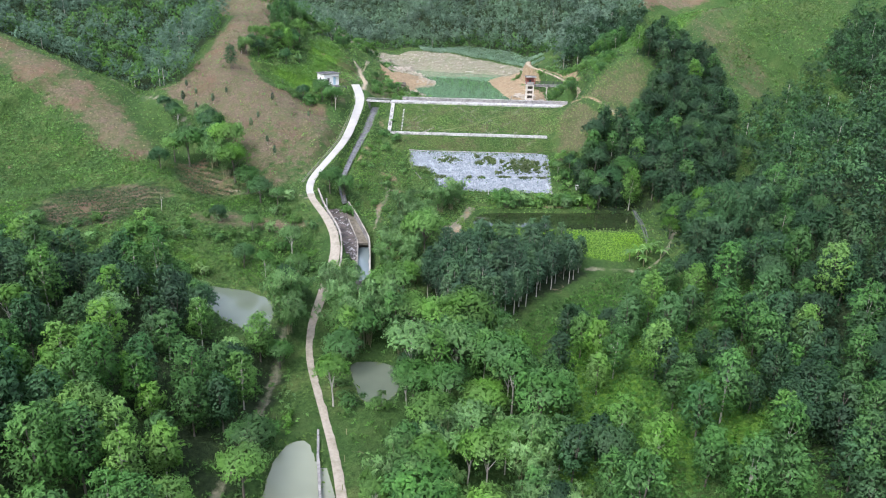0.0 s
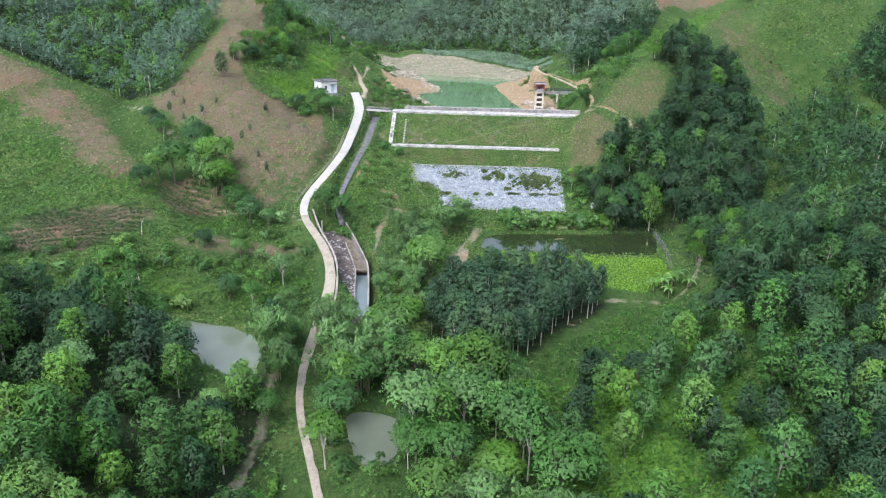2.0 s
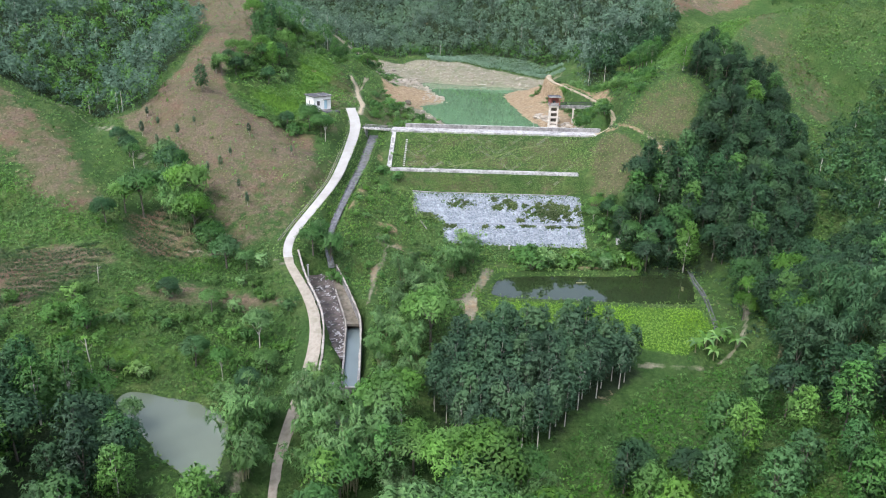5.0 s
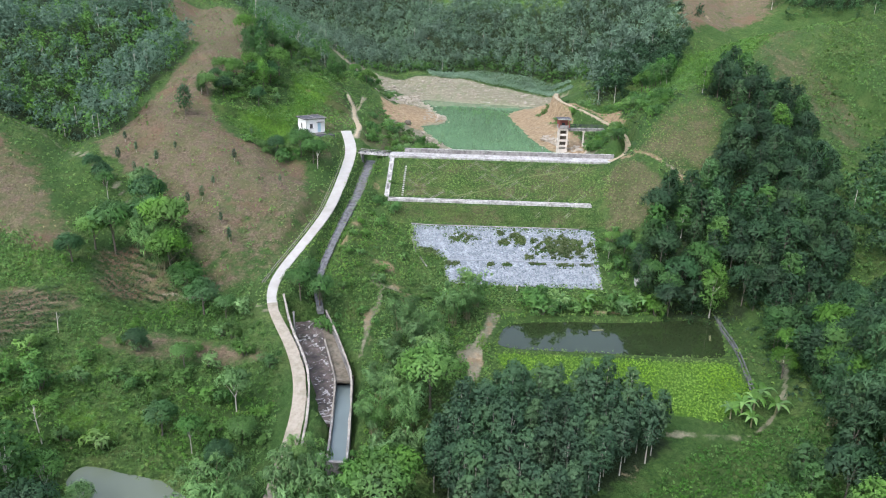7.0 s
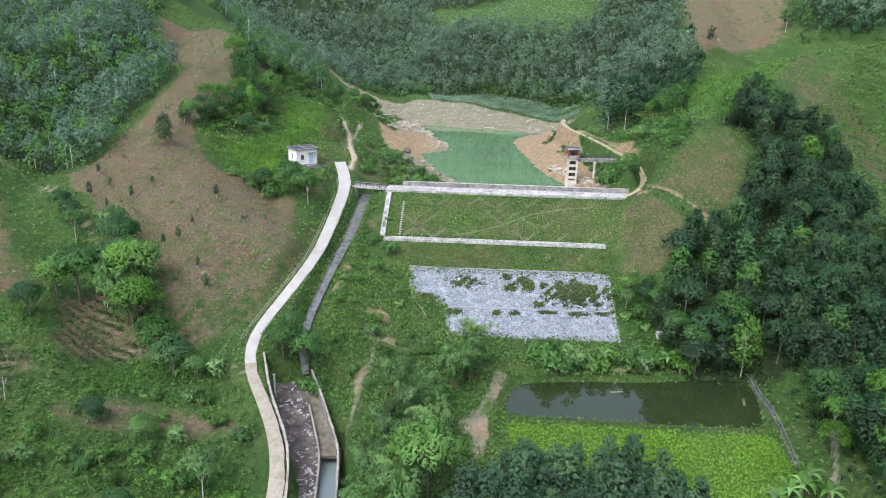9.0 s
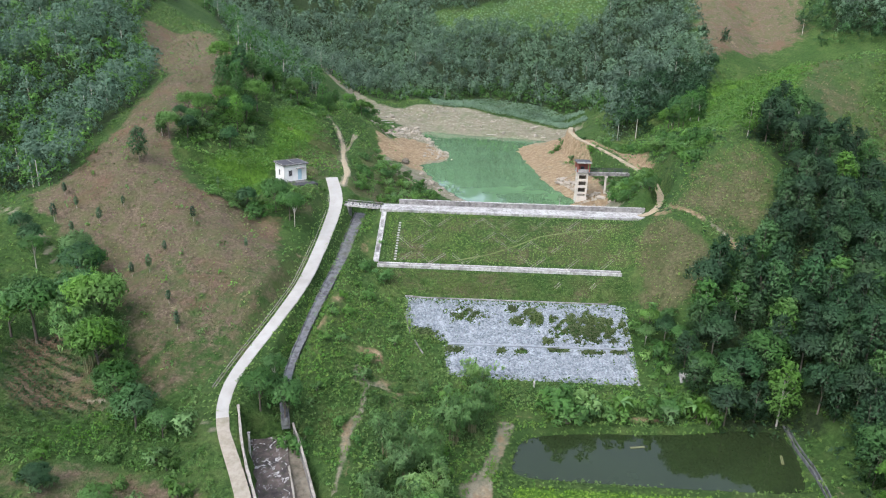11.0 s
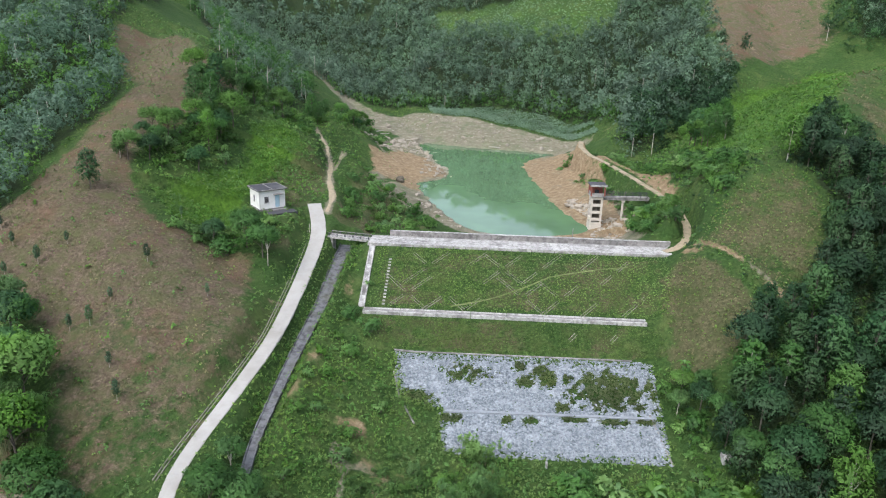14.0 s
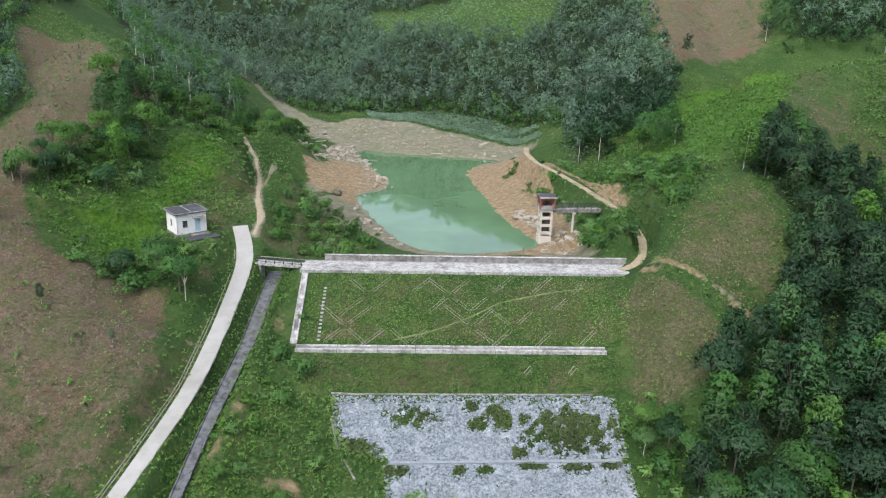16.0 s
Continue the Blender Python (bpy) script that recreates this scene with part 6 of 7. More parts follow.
for q in standing(scatter([(-18, 112), (-18, 90), (-10, 80), (-8, 70), (-6, 48), (8, 48), (13, 70), (14, 90), (13, 104), (0, 104), (-4, 110)], 5.0, 202, lambda x, y: clear(x, y) & (np.hypot((x + 8.4) / 5, (y - 79) / 7) > 1) & (along(x, y, ROAD)[0] > 3.2))):
    plant(("dome", "open", "grove", "bamboo")[place_rand.choice((0, 0, 1, 1, 2, 3))], q[0], q[1], place_rand.uniform(0.8, 1.25), z=q[2])
for q in standing(scatter([(13, 56), (46, 56), (46, 84), (44, 92), (34, 104), (24, 106), (16, 100), (14, 80)], 4.9, 203, lambda x, y: clear(x, y) & (np.hypot((x - 23) / 6.5, (y - 78) / 8) > 0.8 + 0.3 * waves(x, y, 9, 6)))):
    plant(("grove", "grove", "deep")[place_rand.randrange(3)], q[0], q[1], place_rand.uniform(0.75, 1.1), z=q[2])
for q in standing(scatter(PLANTATION, 1.95, 204, lambda x, y: clear(x, y), 0.2, 0.25)):
    plant("plantation", q[0], q[1], place_rand.uniform(0.82, 1.05), z=q[2])
for q in standing(scatter(FOREST["knoll"], 3.35, 205)):
    plant("deep" if place_rand.random() < 0.9 else "grove", q[0], q[1], place_rand.uniform(0.8, 1.1), z=q[2])
for q in standing(scatter(FOREST["right_hill"], 3.7, 206, lambda x, y: (x < 62) & (y > 52))):
    plant(("grove", "deep")[place_rand.random() < 0.7], q[0], q[1], place_rand.uniform(0.75, 1.05), z=q[2])
for q in standing(scatter([(45, 128), (48, 119), (60, 122), (68, 138), (66, 150), (50, 152), (46, 147)], 2.9, 207)):
    plant("deep", q[0], q[1], place_rand.uniform(0.7, 1.0), z=q[2])
for poly, gap, kinds, lo, hi in (([(52, 262), (58, 270), (60, 262), (52, 238), (48, 240), (46, 252)], 5.0, ("dome", "grove"), 0.7, 1.0), ([(-59, 238), (-56, 244), (-50, 238), (-45, 224), (-46, 212), (-51, 214)], 3.8, ("grove", "dome"), 0.6, 0.95), ([(-56, 198), (-57, 206), (-54, 215), (-47, 210), (-46, 204)], 3.2, ("dome", "shrub"), 0.45, 0.7), ([(-44, 268), (-40, 274), (-39, 284), (-43, 290), (-47, 284)], 4.0, ("dome", "grove"), 0.5, 0.8), ([(-38, 288), (-31, 292), (-28, 304), (-32, 312), (-39, 308)], 3.4, ("dome", "shrub"), 0.45, 0.7)):
    for q in standing(scatter(poly, gap, int(gap * 31), lambda x, y: along(x, y, RIGHT_PATH)[0] > 3)):
        kind = kinds[place_rand.randrange(len(kinds))]
        plant(kind, q[0], q[1], place_rand.uniform(lo, hi) * (2.2 if kind == "shrub" else 1), z=q[2])
# shrubs on banks, round the house and along the lake
for poly, gap, size in (([(-82, 112), (-24, 104), (-22, 126), (-32, 144), (-42, 141), (-60, 126), (-84, 124)], 4.6, 1.25), ([(-20.5, 192), (-16.5, 192), (-11, 172), (-4, 159), (4, 152), (-2, 140), (-12, 140), (-20, 148)], 4.2, 0.85), ([(-50, 236), (-38, 238), (-36, 262), (-42, 284), (-48, 262)], 3.2, 1.3), ([(-58, 204), (-54, 230), (-45, 282), (-37, 296), (-33, 282), (-38, 262), (-34, 240), (-37, 214), (-39, 205)], 3.6, 1.15), ([(-43, 186), (-31, 187), (-28, 193), (-30, 198), (-40, 198), (-46, 192)], 2.4, 0.9), ([(-24, 204), (-10, 203), (-6, 214), (-10, 228), (-17, 240), (-22, 236), (-24, 220)], 3.1, 1.0), ([(28, 201), (33.5, 201), (35.4, 212), (34.4, 224), (31, 226), (29, 214)], 2.2, 1.0),
                        ([(22, 268), (27, 262), (26, 254), (30, 246), (32.4, 240), (29, 262), (26, 276)], 2.4, 0.9), ([(9, 151.2), (34, 153.2), (33, 156.6), (10, 155)], 2.2, 1.7), ([(39, 208), (46, 206), (46, 232), (40, 250), (36, 262), (33, 270), (35, 250), (39, 232)], 3.2, 1.1), ([(26, 150), (29, 156), (28, 170), (25.6, 168)], 2.2, 0.7), ([(-27, 300), (-22, 292), (-27, 289), (-31, 296)], 2.2, 1.0),
                        ([(30, 200.8), (34, 200.8), (35.8, 206), (36, 214), (34, 226), (30, 240), (27.5, 252), (26, 250), (29, 232), (30.5, 218), (29, 206)], 1.7, 0.85), ([(37.6, 199), (40, 202), (44, 208), (47, 216), (45, 228), (41, 240), (37, 250), (35, 246), (38, 232), (39.4, 216), (38.4, 206)], 2.3, 0.95)):
    for q in standing(scatter(poly, gap, int(gap * 100), lambda x, y: clear(x, y) & (along(x, y, LEFT_PATH)[0] > 1.6) & (along(x, y, RIGHT_PATH)[0] > 1.3) & (np.hypot(x + 32.5, y - 202) > 5.2) & (inside(x, y, BRIGHT_WEEDS) < -0.5))):
        plant("shrub", q[0], q[1], size * place_rand.uniform(0.6, 1.25), z=q[2])
for q in standing(scatter([(-53, 240), (-50, 258), (-46, 270), (-41, 268), (-44, 250), (-46, 236)], 6.5, 208)):
    plant("dome" if place_rand.random() < 0.5 else "open", q[0], q[1], place_rand.uniform(0.55, 0.85), z=q[2])


# ---- far woods: crowns joined into one sheet of forest for each hill ----
def woods(name, pts, leaf, label, leaves=110, low=5.0, tall=9.0, width=4.2, size=0.4, seed=5, stem=14, clumps=5):
    """Crowns of a few leafy clumps each, that close into a canopy."""
    r = np.random.RandomState(seed)
    n = len(pts)
    z = land(pts[:, 0], pts[:, 1])
    hh, wide = r.uniform(low, tall, n), 0.5 * width * r.uniform(0.75, 1.3, n)
    turn, slim = r.uniform(0, 6.28, n), r.uniform(0.8, 1.5, n)
    mid, rad, shade = [], [], []
    for j in range(clumps):
        off = 0.0 if j == 0 else r.uniform(0.35, 0.62, n)
        a = turn + 2.4 * j
        lr = wide * (r.uniform(0.52, 0.72, n) if j else r.uniform(0.45, 0.6, n))
        drop = (0.55 if j == 0 else r.uniform(0.75, 1.9, n)) * wide * slim
        d = np.stack([np.cos(a) * off, np.sin(a) * off, 0.65 - 0.5 * (drop / wide - 0.55)], 1)
        mid.append(np.c_[pts[:, 0] + d[:, 0] * wide, pts[:, 1] + d[:, 1] * wide, z + hh - drop])
        rad.append(lr)
        shade.append(d)
    tris, nor = lumps(r, np.concatenate(mid), np.concatenate(rad), leaves // clumps, size, np.concatenate(shade), 0.5, 1.05, 1.2, lump=0.55)
    lines = [([(x, y, zz - 0.3), (x, y, zz + h * 0.8)], 0.11, 0.05) for (x, y), zz, h in list(zip(pts, z, hh))[::stem]]
    ob = new(name, leaf_mesh(name, tris, leaf, nor))
    part("stems", limbs_mesh(name + "_stems", lines, M_PALEBARK), None, ob)
    return tagged(ob, label, "woods", kind="stuff")


seen = lambda x, y: np.abs(x + 5) < 0.72 * y + 25
q = scatter(FOREST["left_hill"], 3.0, 301, lambda x, y: seen(x, y) & (y < 350))
hue = np.random.RandomState(61).rand(len(q)) + 0.25 * waves(q[:, 0], q[:, 1], 30, 53)
# the main woods' leaf colour has distance haze mixed in
woods("left_hill_woods", q[hue < 0.68], M_HAZED_BLUE, "dense dark green woods on the left hillside", 160, 5, 8, 4.6, 0.40, 5, 26, 4)
woods("left_hill_green_woods", q[(hue >= 0.68) & (hue < 0.95)], M_LEAF, "mid-green trees mixed into the left hillside's woods", 160, 5, 8, 4.6, 0.40, 11, 26, 4)
woods("left_hill_bright_woods", q[hue >= 0.95], M_BRIGHT, "yellow-green trees among the left hillside's woods", 160, 4.5, 7, 4.4, 0.40, 12, 26, 4)
q = scatter(FOREST["back_hill"], 4.6, 302, lambda x, y: seen(x, y) & (y < 470) & (inside(x, y, FAR_GREEN) < 0) & (inside(x, y, FAR_BARE) < 0))
mixed = waves(q[:, 0], q[:, 1], 45, 51) + np.random.RandomState(62).normal(0, 0.3, len(q))
# behind the lake both leaf colours carry the haze as well
woods("back_hill_dark_woods", q[mixed > 0.25], M_HAZED_BLUE, "dense dark green woods behind the lake", 190, 6, 11, 6.6, 0.55, 6, 24)
woods("back_hill_mixed_woods", q[mixed <= 0.25], M_HAZED_PALE, "lighter, haze-toned green trees mixed into the woods behind the lake", 190, 6, 11, 6.6, 0.55, 7, 24)
q = scatter([(-19, 352), (5, 348), (26, 333), (41, 315), (45, 298), (40, 283), (44, 276), (52, 290), (52, 318), (34, 340), (10, 357), (-18, 362), (-44, 378), (-62, 396), (-58, 384), (-38, 368)], 2.7, 310, lambda x, y: inside(x, y, CORN) < 0)
woods("forest_edge_thicket", q, M_LEAF, "low green thicket along the edge of the far woods", 90, 2.2, 4.2, 3.6, 0.40, 14, 60, 3)
q = scatter([(-400, 470), (-200, 470), (200, 470), (500, 470), (700, 620), (-700, 700)], 10, 303, lambda x, y: seen(x, y))
woods("distant_woods", q, M_HAZED_PALE, "distant woods on the skyline hills", 60, 7, 11, 12, 1.7, 8, 99, 3)
q = scatter(FOREST["ridge_left"], 4.6, 304)
woods("ridge_woods", q[::2], M_LEAF, "mixed trees along the ridge above the lake", 240, 4, 8, 4.6, 0.38, 9, 7, 6)
woods("ridge_dark_woods", q[1::2], M_HAZED_BLUE, "darker trees along the ridge above the lake", 240, 4, 8, 4.6, 0.38, 19, 9, 6)
q = np.concatenate([scatter(FOREST["right_far"], 3.6, 305, seen), scatter(FOREST["right_hill"], 3.5, 306, lambda x, y: (x >= 62) & (y > 48) & seen(x, y)), scatter(FOREST["front_left"], 3.5, 307, lambda x, y: (x <= -66) & seen(x, y)),
                    scatter([(149, 262), (133, 250), (114, 234), (102, 222), (92, 203), (99, 204), (116, 218), (134, 228), (160, 240)], 3.5, 311), scatter([(72, 182), (82, 194), (89, 199), (97, 199), (96, 180), (104, 166), (84, 140), (70, 150)], 3.5, 312), scatter([(116, 344), (120, 333), (128, 327), (146, 322), (170, 318), (190, 330), (150, 345), (128, 360)], 3.8, 308)])
woods("lake_slope_woods", scatter([(44, 302), (56, 306), (74, 310), (80, 338), (88, 330), (72, 300), (64, 272), (56, 270), (48, 268), (41, 276)], 4.2, 309, lambda x, y: inside(x, y, FAR_BARE) < 0), M_DEEP, "dark trees on the slope above the lake", 300, 6, 10, 5.2, 0.44, 13, 20, 6)
woods("side_woods", q[::3], M_DARK, "woods on the flanks of the valley", 170, 5.5, 8.5, 4.8, 0.44, 10, 22)
woods("side_dark_woods", np.concatenate([q[1::3], q[2::3]]), M_DEEP, "deep green trees crowding the flanks of the valley", 170, 5.5, 8.5, 4.8, 0.44, 20, 22)


# ---- low cover: scrub, tall grass, crops ----
def cover(name, pts, leaf, label, category, rad=0.5, leaves=7, size=0.33, up=0.6, seed=5, squash=0.7, lift=0.45):
    r = np.random.RandomState(seed)
    z = land(pts[:, 0], pts[:, 1])
    radii = rad * r.uniform(0.5, 1.4, len(pts))
    c = np.c_[pts, z + radii * 0.15]
    tris, nor = lumps(r, c, radii, int(leaves * 1.7), size * 0.82, (0, 0, 0.3), up + lift, squash, 1.4)
    return tagged(new(name, leaf_mesh(name, tris, leaf, nor)), label, category, kind="stuff")


def open_ground(x, y):
    ok = clear(x, y) & (along(x, y, LEFT_PATH)[0] > 0.9) & (along(x, y, RIGHT_PATH)[0] > 0.8)
    for poly in (CASSAVA, TEA, TEA_UP, KNOLL, ABUTMENT, BANK_SOIL):
        ok &= inside(x, y, poly) < -0.3
    ok &= ~((inside(x, y, RIPRAP) > -0.4) | ((y > 175) & (y < 200) & (x > -17) & (x < 33)) | ((y > 210) & (inside(x, y, LAKE) > -9) & ~((x < -8) & (y < 235))) | ((y > 298) & (y < 350)))
    for px, py, rx, ry in SPOTS:
        ok &= np.hypot((x - px) / rx, (y - py) / ry) > 1.0
    return ok


q = scatter([(-120, 108), (-22, 100), (-19, 128), (-28, 145), (-28, 150), (-60, 150), (-110, 170)], 0.9, 401, lambda x, y: open_ground(x, y) & seen(x, y))
cover("field_scrub", q[::2], M_BRIGHT, "lush bright green weeds and low bushes on the left fields", "scrub", 0.6, 11, 0.22)
cover("field_bushes", q[1::2], M_SCRUB, "low green bushes across the left fields", "scrub", 0.7, 12, 0.24, 0.6, 6)
q = scatter([(-27, 200), (-16, 200), (-16, 175), (-9, 174), (-2, 160), (26, 160), (33, 160), (30, 150), (4, 150), (4, 132), (-14, 112), (-14, 134), (-20, 145), (-27, 150), (-27, 162)], 0.8, 402, open_ground)
cover("spillway_scrub", q[::2], M_SCRUB, "rank green weeds between spillway and dam", "scrub", 0.45, 9, 0.2)
cover("spillway_grass", q[1::2], M_GRASS, "tall yellow-green grass between spillway and dam", "grass", 0.4, 9, 0.19, 0.9, 7, 0.9)
q = scatter([(8, 52), (48, 52), (50, 92), (54, 112), (46, 124), (34, 124), (14, 108), (12, 90)], 0.75, 403, clear)
cover("grove_undergrowth", q[::4], M_SCRUB, "green undergrowth between the grove's trees", "scrub", 0.7, 11, 0.26, 0.6, 8)
cover("grove_dark_undergrowth", np.concatenate([q[1::4], q[2::4], q[3::4]]), M_FERN, "deep green undergrowth between the grove's trees", "scrub", 0.65, 9, 0.26, 0.6, 48)
q = scatter([(-120, 50), (10, 50), (14, 110), (-20, 112), (-100, 108)], 1.9, 404, lambda x, y: clear(x, y) & seen(x, y))
cover("forest_undergrowth", q, M_SCRUB, "dark undergrowth below the trees", "scrub", 1.0, 10, 0.36, 0.6, 9)
q = scatter([(-105, 108), (-22, 102), (-19, 128), (-28, 145), (-28, 150), (-60, 150), (-90, 160)], 2.3, 441, lambda x, y: open_ground(x, y) & seen(x, y) & (waves(x, y, 9, 91) > -0.2))
cover("field_weed_clumps", q[::2], M_SCRUB, "knee-high green weed clumps in the valley fields", "scrub", 0.75, 14, 0.2, 0.6, 51, 0.75, 0.3)
cover("field_bright_clumps", q[1::2], M_BRIGHT, "yellow-green weed clumps in the valley fields", "scrub", 0.65, 14, 0.2, 0.6, 52, 0.75, 0.3)
q = scatter([(-21, 193), (-16, 193), (-16, 175), (-9, 174), (-2, 160), (26, 158), (26, 153), (4, 152), (3, 136), (-12, 116), (-13, 134), (-20, 146), (-21, 162)], 1.5, 442, lambda x, y: open_ground(x, y) & (waves(x, y, 6, 92) > -0.45))
cover("dam_foot_weeds", q[::2], M_SCRUB, "rank weed clumps on the ground below the dam", "scrub", 0.55, 12, 0.18, 0.6, 53, 0.8, 0.3)
cover("dam_foot_grass_clumps", q[1::2], M_GRASS, "pale tall grass clumps on the ground below the dam", "grass", 0.5, 12, 0.18, 0.8, 54, 0.9, 0.3)
q = scatter([(-125, 182), (-96, 172), (-78, 159), (-66, 149), (-64, 144), (-84, 146), (-110, 146), (-130, 160)], 1.3, 443, seen, 0, 0.3)
cover("slope_crop", q, M_SCRUB, "even green crop on the ridge's near slope", "crop", 0.6, 9, 0.22, 0.7, 55, 0.7)
q = scatter(LUSH, 0.46, 405, clear)
cover("lush_grass", q, M_LUSH, "thick bright green grass in front of the pond", "grass", 0.34, 8, 0.17, 1.0, 10, 1.0)
q = scatter([(3, 131), (40, 131), (43, 155), (36, 158), (6, 158), (3, 140)], 0.8, 406, lambda x, y: open_ground(x, y) & (inside(x, y, LUSH) < 0))
cover("pond_bank_grass", q, M_GRASS, "rough grass on the pond's banks", "grass", 0.32, 6, 0.2, 0.9, 11, 0.9)
q = scatter([(-14.4, 182), (29, 182), (30, 194), (-14.4, 194)], 0.42, 407, lambda x, y: (np.abs(x + 12.2) > 0.45))
cover("dam_turf", q, M_GRASS, "rough grass turf on the dam's upper slope", "grass", 0.26, 7, 0.125, 0.9, 12, 0.8)
q = scatter([(-14.6, 175.3), (27, 175.3), (26.5, 179.8), (-15.4, 179.8)], 0.42, 408)
cover("lower_dam_turf", q, M_GRASS, "greener grass turf below the berm", "grass", 0.27, 7, 0.14, 0.9, 13, 0.8)
q = in_poly(1700, RIPRAP, 32, grassed)
cover("riprap_weeds", q, M_WEED, "dull olive weeds grown over the rock facing", "weeds", 0.3, 7, 0.17, 0.8, 14)
q = np.concatenate([scatter(KNOLL, 0.5, 409), scatter(ABUTMENT, 0.5, 410)])
cover("dry_grass", q[::3], M_DRYGRASS, "dry tan grass on the bare knoll and abutment", "grass", 0.34, 7, 0.16, 0.9, 15)
cover("knoll_grass", q[1::3], M_GRASS, "short green grass on the bare knoll and abutment", "grass", 0.32, 7, 0.16, 0.9, 46)
q = scatter(CASSAVA, 1.0, 411, lambda x, y: waves(x, y, 7, 4) > -0.25, 0.5, 0.2)
cover("cassava_stubble", q[::3], M_GRASS, "young cassava shoots and weeds on bare soil", "crop", 0.3, 7, 0.17, 0.9, 16)
cover("cassava_straw", q[1::3], M_DRYGRASS, "dry stalks lying on the bare field", "crop", 0.3, 5, 0.2, 0.5, 17, 0.4)
q = scatter(CASSAVA, 4.6, 412, None, 1.0)
cover("cassava_bushes", q[::2], M_SCRUB, "scattered green saplings on the bare field", "crop", 0.75, 16, 0.3, 0.5, 18, 1.3)
# hazed leaf colour again, on the clearing's weeds
cover("far_clearing_weeds", scatter(FAR_GREEN, 1.9, 433), M_HAZED_PALE, "low green weeds on the far clearing", "weeds", 0.8, 9, 0.36, 0.8, 47, 0.5)
q = np.concatenate([scatter([(58, 262), (74, 306), (110, 328), (118, 320), (96, 272), (72, 238), (52, 214), (45, 219)], 1.5, 434)])
cover("far_slope_weeds", q, M_BRIGHT, "bright low weeds on the far slopes", "weeds", 0.85, 14, 0.3, 0.8, 43, 0.5)
q = scatter([(86, 223), (100, 240), (130, 262), (146, 300), (146, 321), (130, 325), (112, 280), (96, 250), (80, 232)], 1.5, 435)
cover("right_slope_grass", q, M_GRASS, "green grass on the long slope behind the knoll", "grass", 0.7, 12, 0.28, 0.8, 44, 0.6)
q = scatter([(-40, 356), (-14, 341), (3, 334), (21, 322), (35, 304), (38, 306), (22, 327), (4, 339), (-14, 346), (-36, 364)], 0.9, 436, lambda x, y: waves(x, y, 6, 81) > -0.3)
q = np.concatenate([q, scatter([(-26, 276), (-19, 254), (-12, 246), (-10, 250), (-17, 258), (-22, 280), (-14, 292), (-20, 296)], 1.3, 437, lambda x, y: waves(x, y, 5, 82) > 0.2)])
cover("shore_weeds", q, M_GRASS, "thin weeds on the bare shore", "weeds", 0.3, 6, 0.2, 0.8, 45, 0.7)
rows = []
for poly, lo, hi, slant in ((TEA, 118, 146, 0.25), (TEA_UP, 142, 164, -0.5)):
    for y0 in np.arange(lo - 10, hi + 10, 1.55):
        xs = np.arange(-84, -40, 0.32)
        ys = y0 + slant * (xs + 60) + 0.25 * np.sin(xs * 0.5)
        ok = (inside(xs, ys, poly) > 0.2) & (waves(xs, ys, 9, 31) > -0.75)
        rows.append(np.stack([xs[ok], ys[ok]], 1))
cover("tea_hedges", np.concatenate(rows), M_TEA, "dark tea hedges in rows on brown soil", "tea hedges", 0.58, 13, 0.2, 0.6, 19)
rows = []
for k in np.arange(-2, 14, 0.8):
    line = resample([(-16, 343.5 + k * 0.7), (4, 338 + k), (22, 325.5 + k), (36, 308 + k), (38, 306 + k)], 0.6)
    rows.append(line[inside(line[:, 0], line[:, 1], CORN) > 0.2])
cover("corn_rows", np.concatenate(rows), M_CORN, "rows of green maize above the mud shore", "maize", 0.6, 12, 0.24, 0.8, 20, 1.2)
q = scatter([(44, 208), (60, 220), (76, 242), (88, 260), (130, 274), (110, 300), (84, 318), (70, 304), (54, 284), (42, 262), (40, 236)], 1.8, 413, lambda x, y: (inside(x, y, TAN_SLOPE) < 0) & (inside(x, y, FOREST["knoll"]) < 0))
cover("hillside_scrub", q, M_SCRUB, "green scrub on the slope behind the knoll", "scrub", 0.7, 7, 0.4, 0.6, 21)
q = scatter([(-58, 203), (-55, 230), (-52, 262), (-47, 296), (-30, 300), (-29, 270), (-25, 240), (-24, 206), (-31, 190), (-44, 188)], 1.35, 414, lambda x, y: open_ground(x, y) & (np.hypot(x + 32.5, y - 202) > 3.6))
cover("west_bank_scrub", q[::2], M_SCRUB, "dense green scrub on the bank above the house", "scrub", 0.65, 8, 0.36, 0.6, 22)
cover("west_bank_grass", q[1::2], M_GRASS, "pale grass and creepers on the bank above the house", "grass", 0.5, 11, 0.22, 0.8, 23)
q = scatter(BRIGHT_WEEDS, 0.75, 430, lambda x, y: np.hypot(x + 32.5, y - 202) > 3.4)
cover("bank_creepers", q, M_BRIGHT, "thick yellow-green creepers on the bank above the house", "weeds", 0.5, 12, 0.2, 0.8, 40)
q = np.concatenate([scatter([(30, 203), (35, 203), (36, 214), (33, 230), (29, 244), (26, 256), (24, 254), (28, 236), (29.5, 222), (28.5, 212)], 1.3, 431, lambda x, y: along(x, y, RIGHT_PATH)[0] > 1.0), scatter([(-24, 207), (-13, 203), (-9, 212), (-16, 232), (-21, 244), (-25, 240), (-26, 226)], 1.9, 432, lambda x, y: along(x, y, LEFT_PATH)[0] > 1.2)])
cover("lake_bank_scrub", q, M_SCRUB, "dense green scrub on the lake's upper banks", "scrub", 0.75, 14, 0.27, 0.6, 41)
side = np.concatenate([np.stack([cq[:, 0] + s * sides(cq)[:, 0], cq[:, 1] + s * sides(cq)[:, 1]], 1) for s in (0.95, 1.1, 1.3, 1.5, 1.75, -0.9, -1.1, -1.3, -1.5, -1.75, -1.2)])
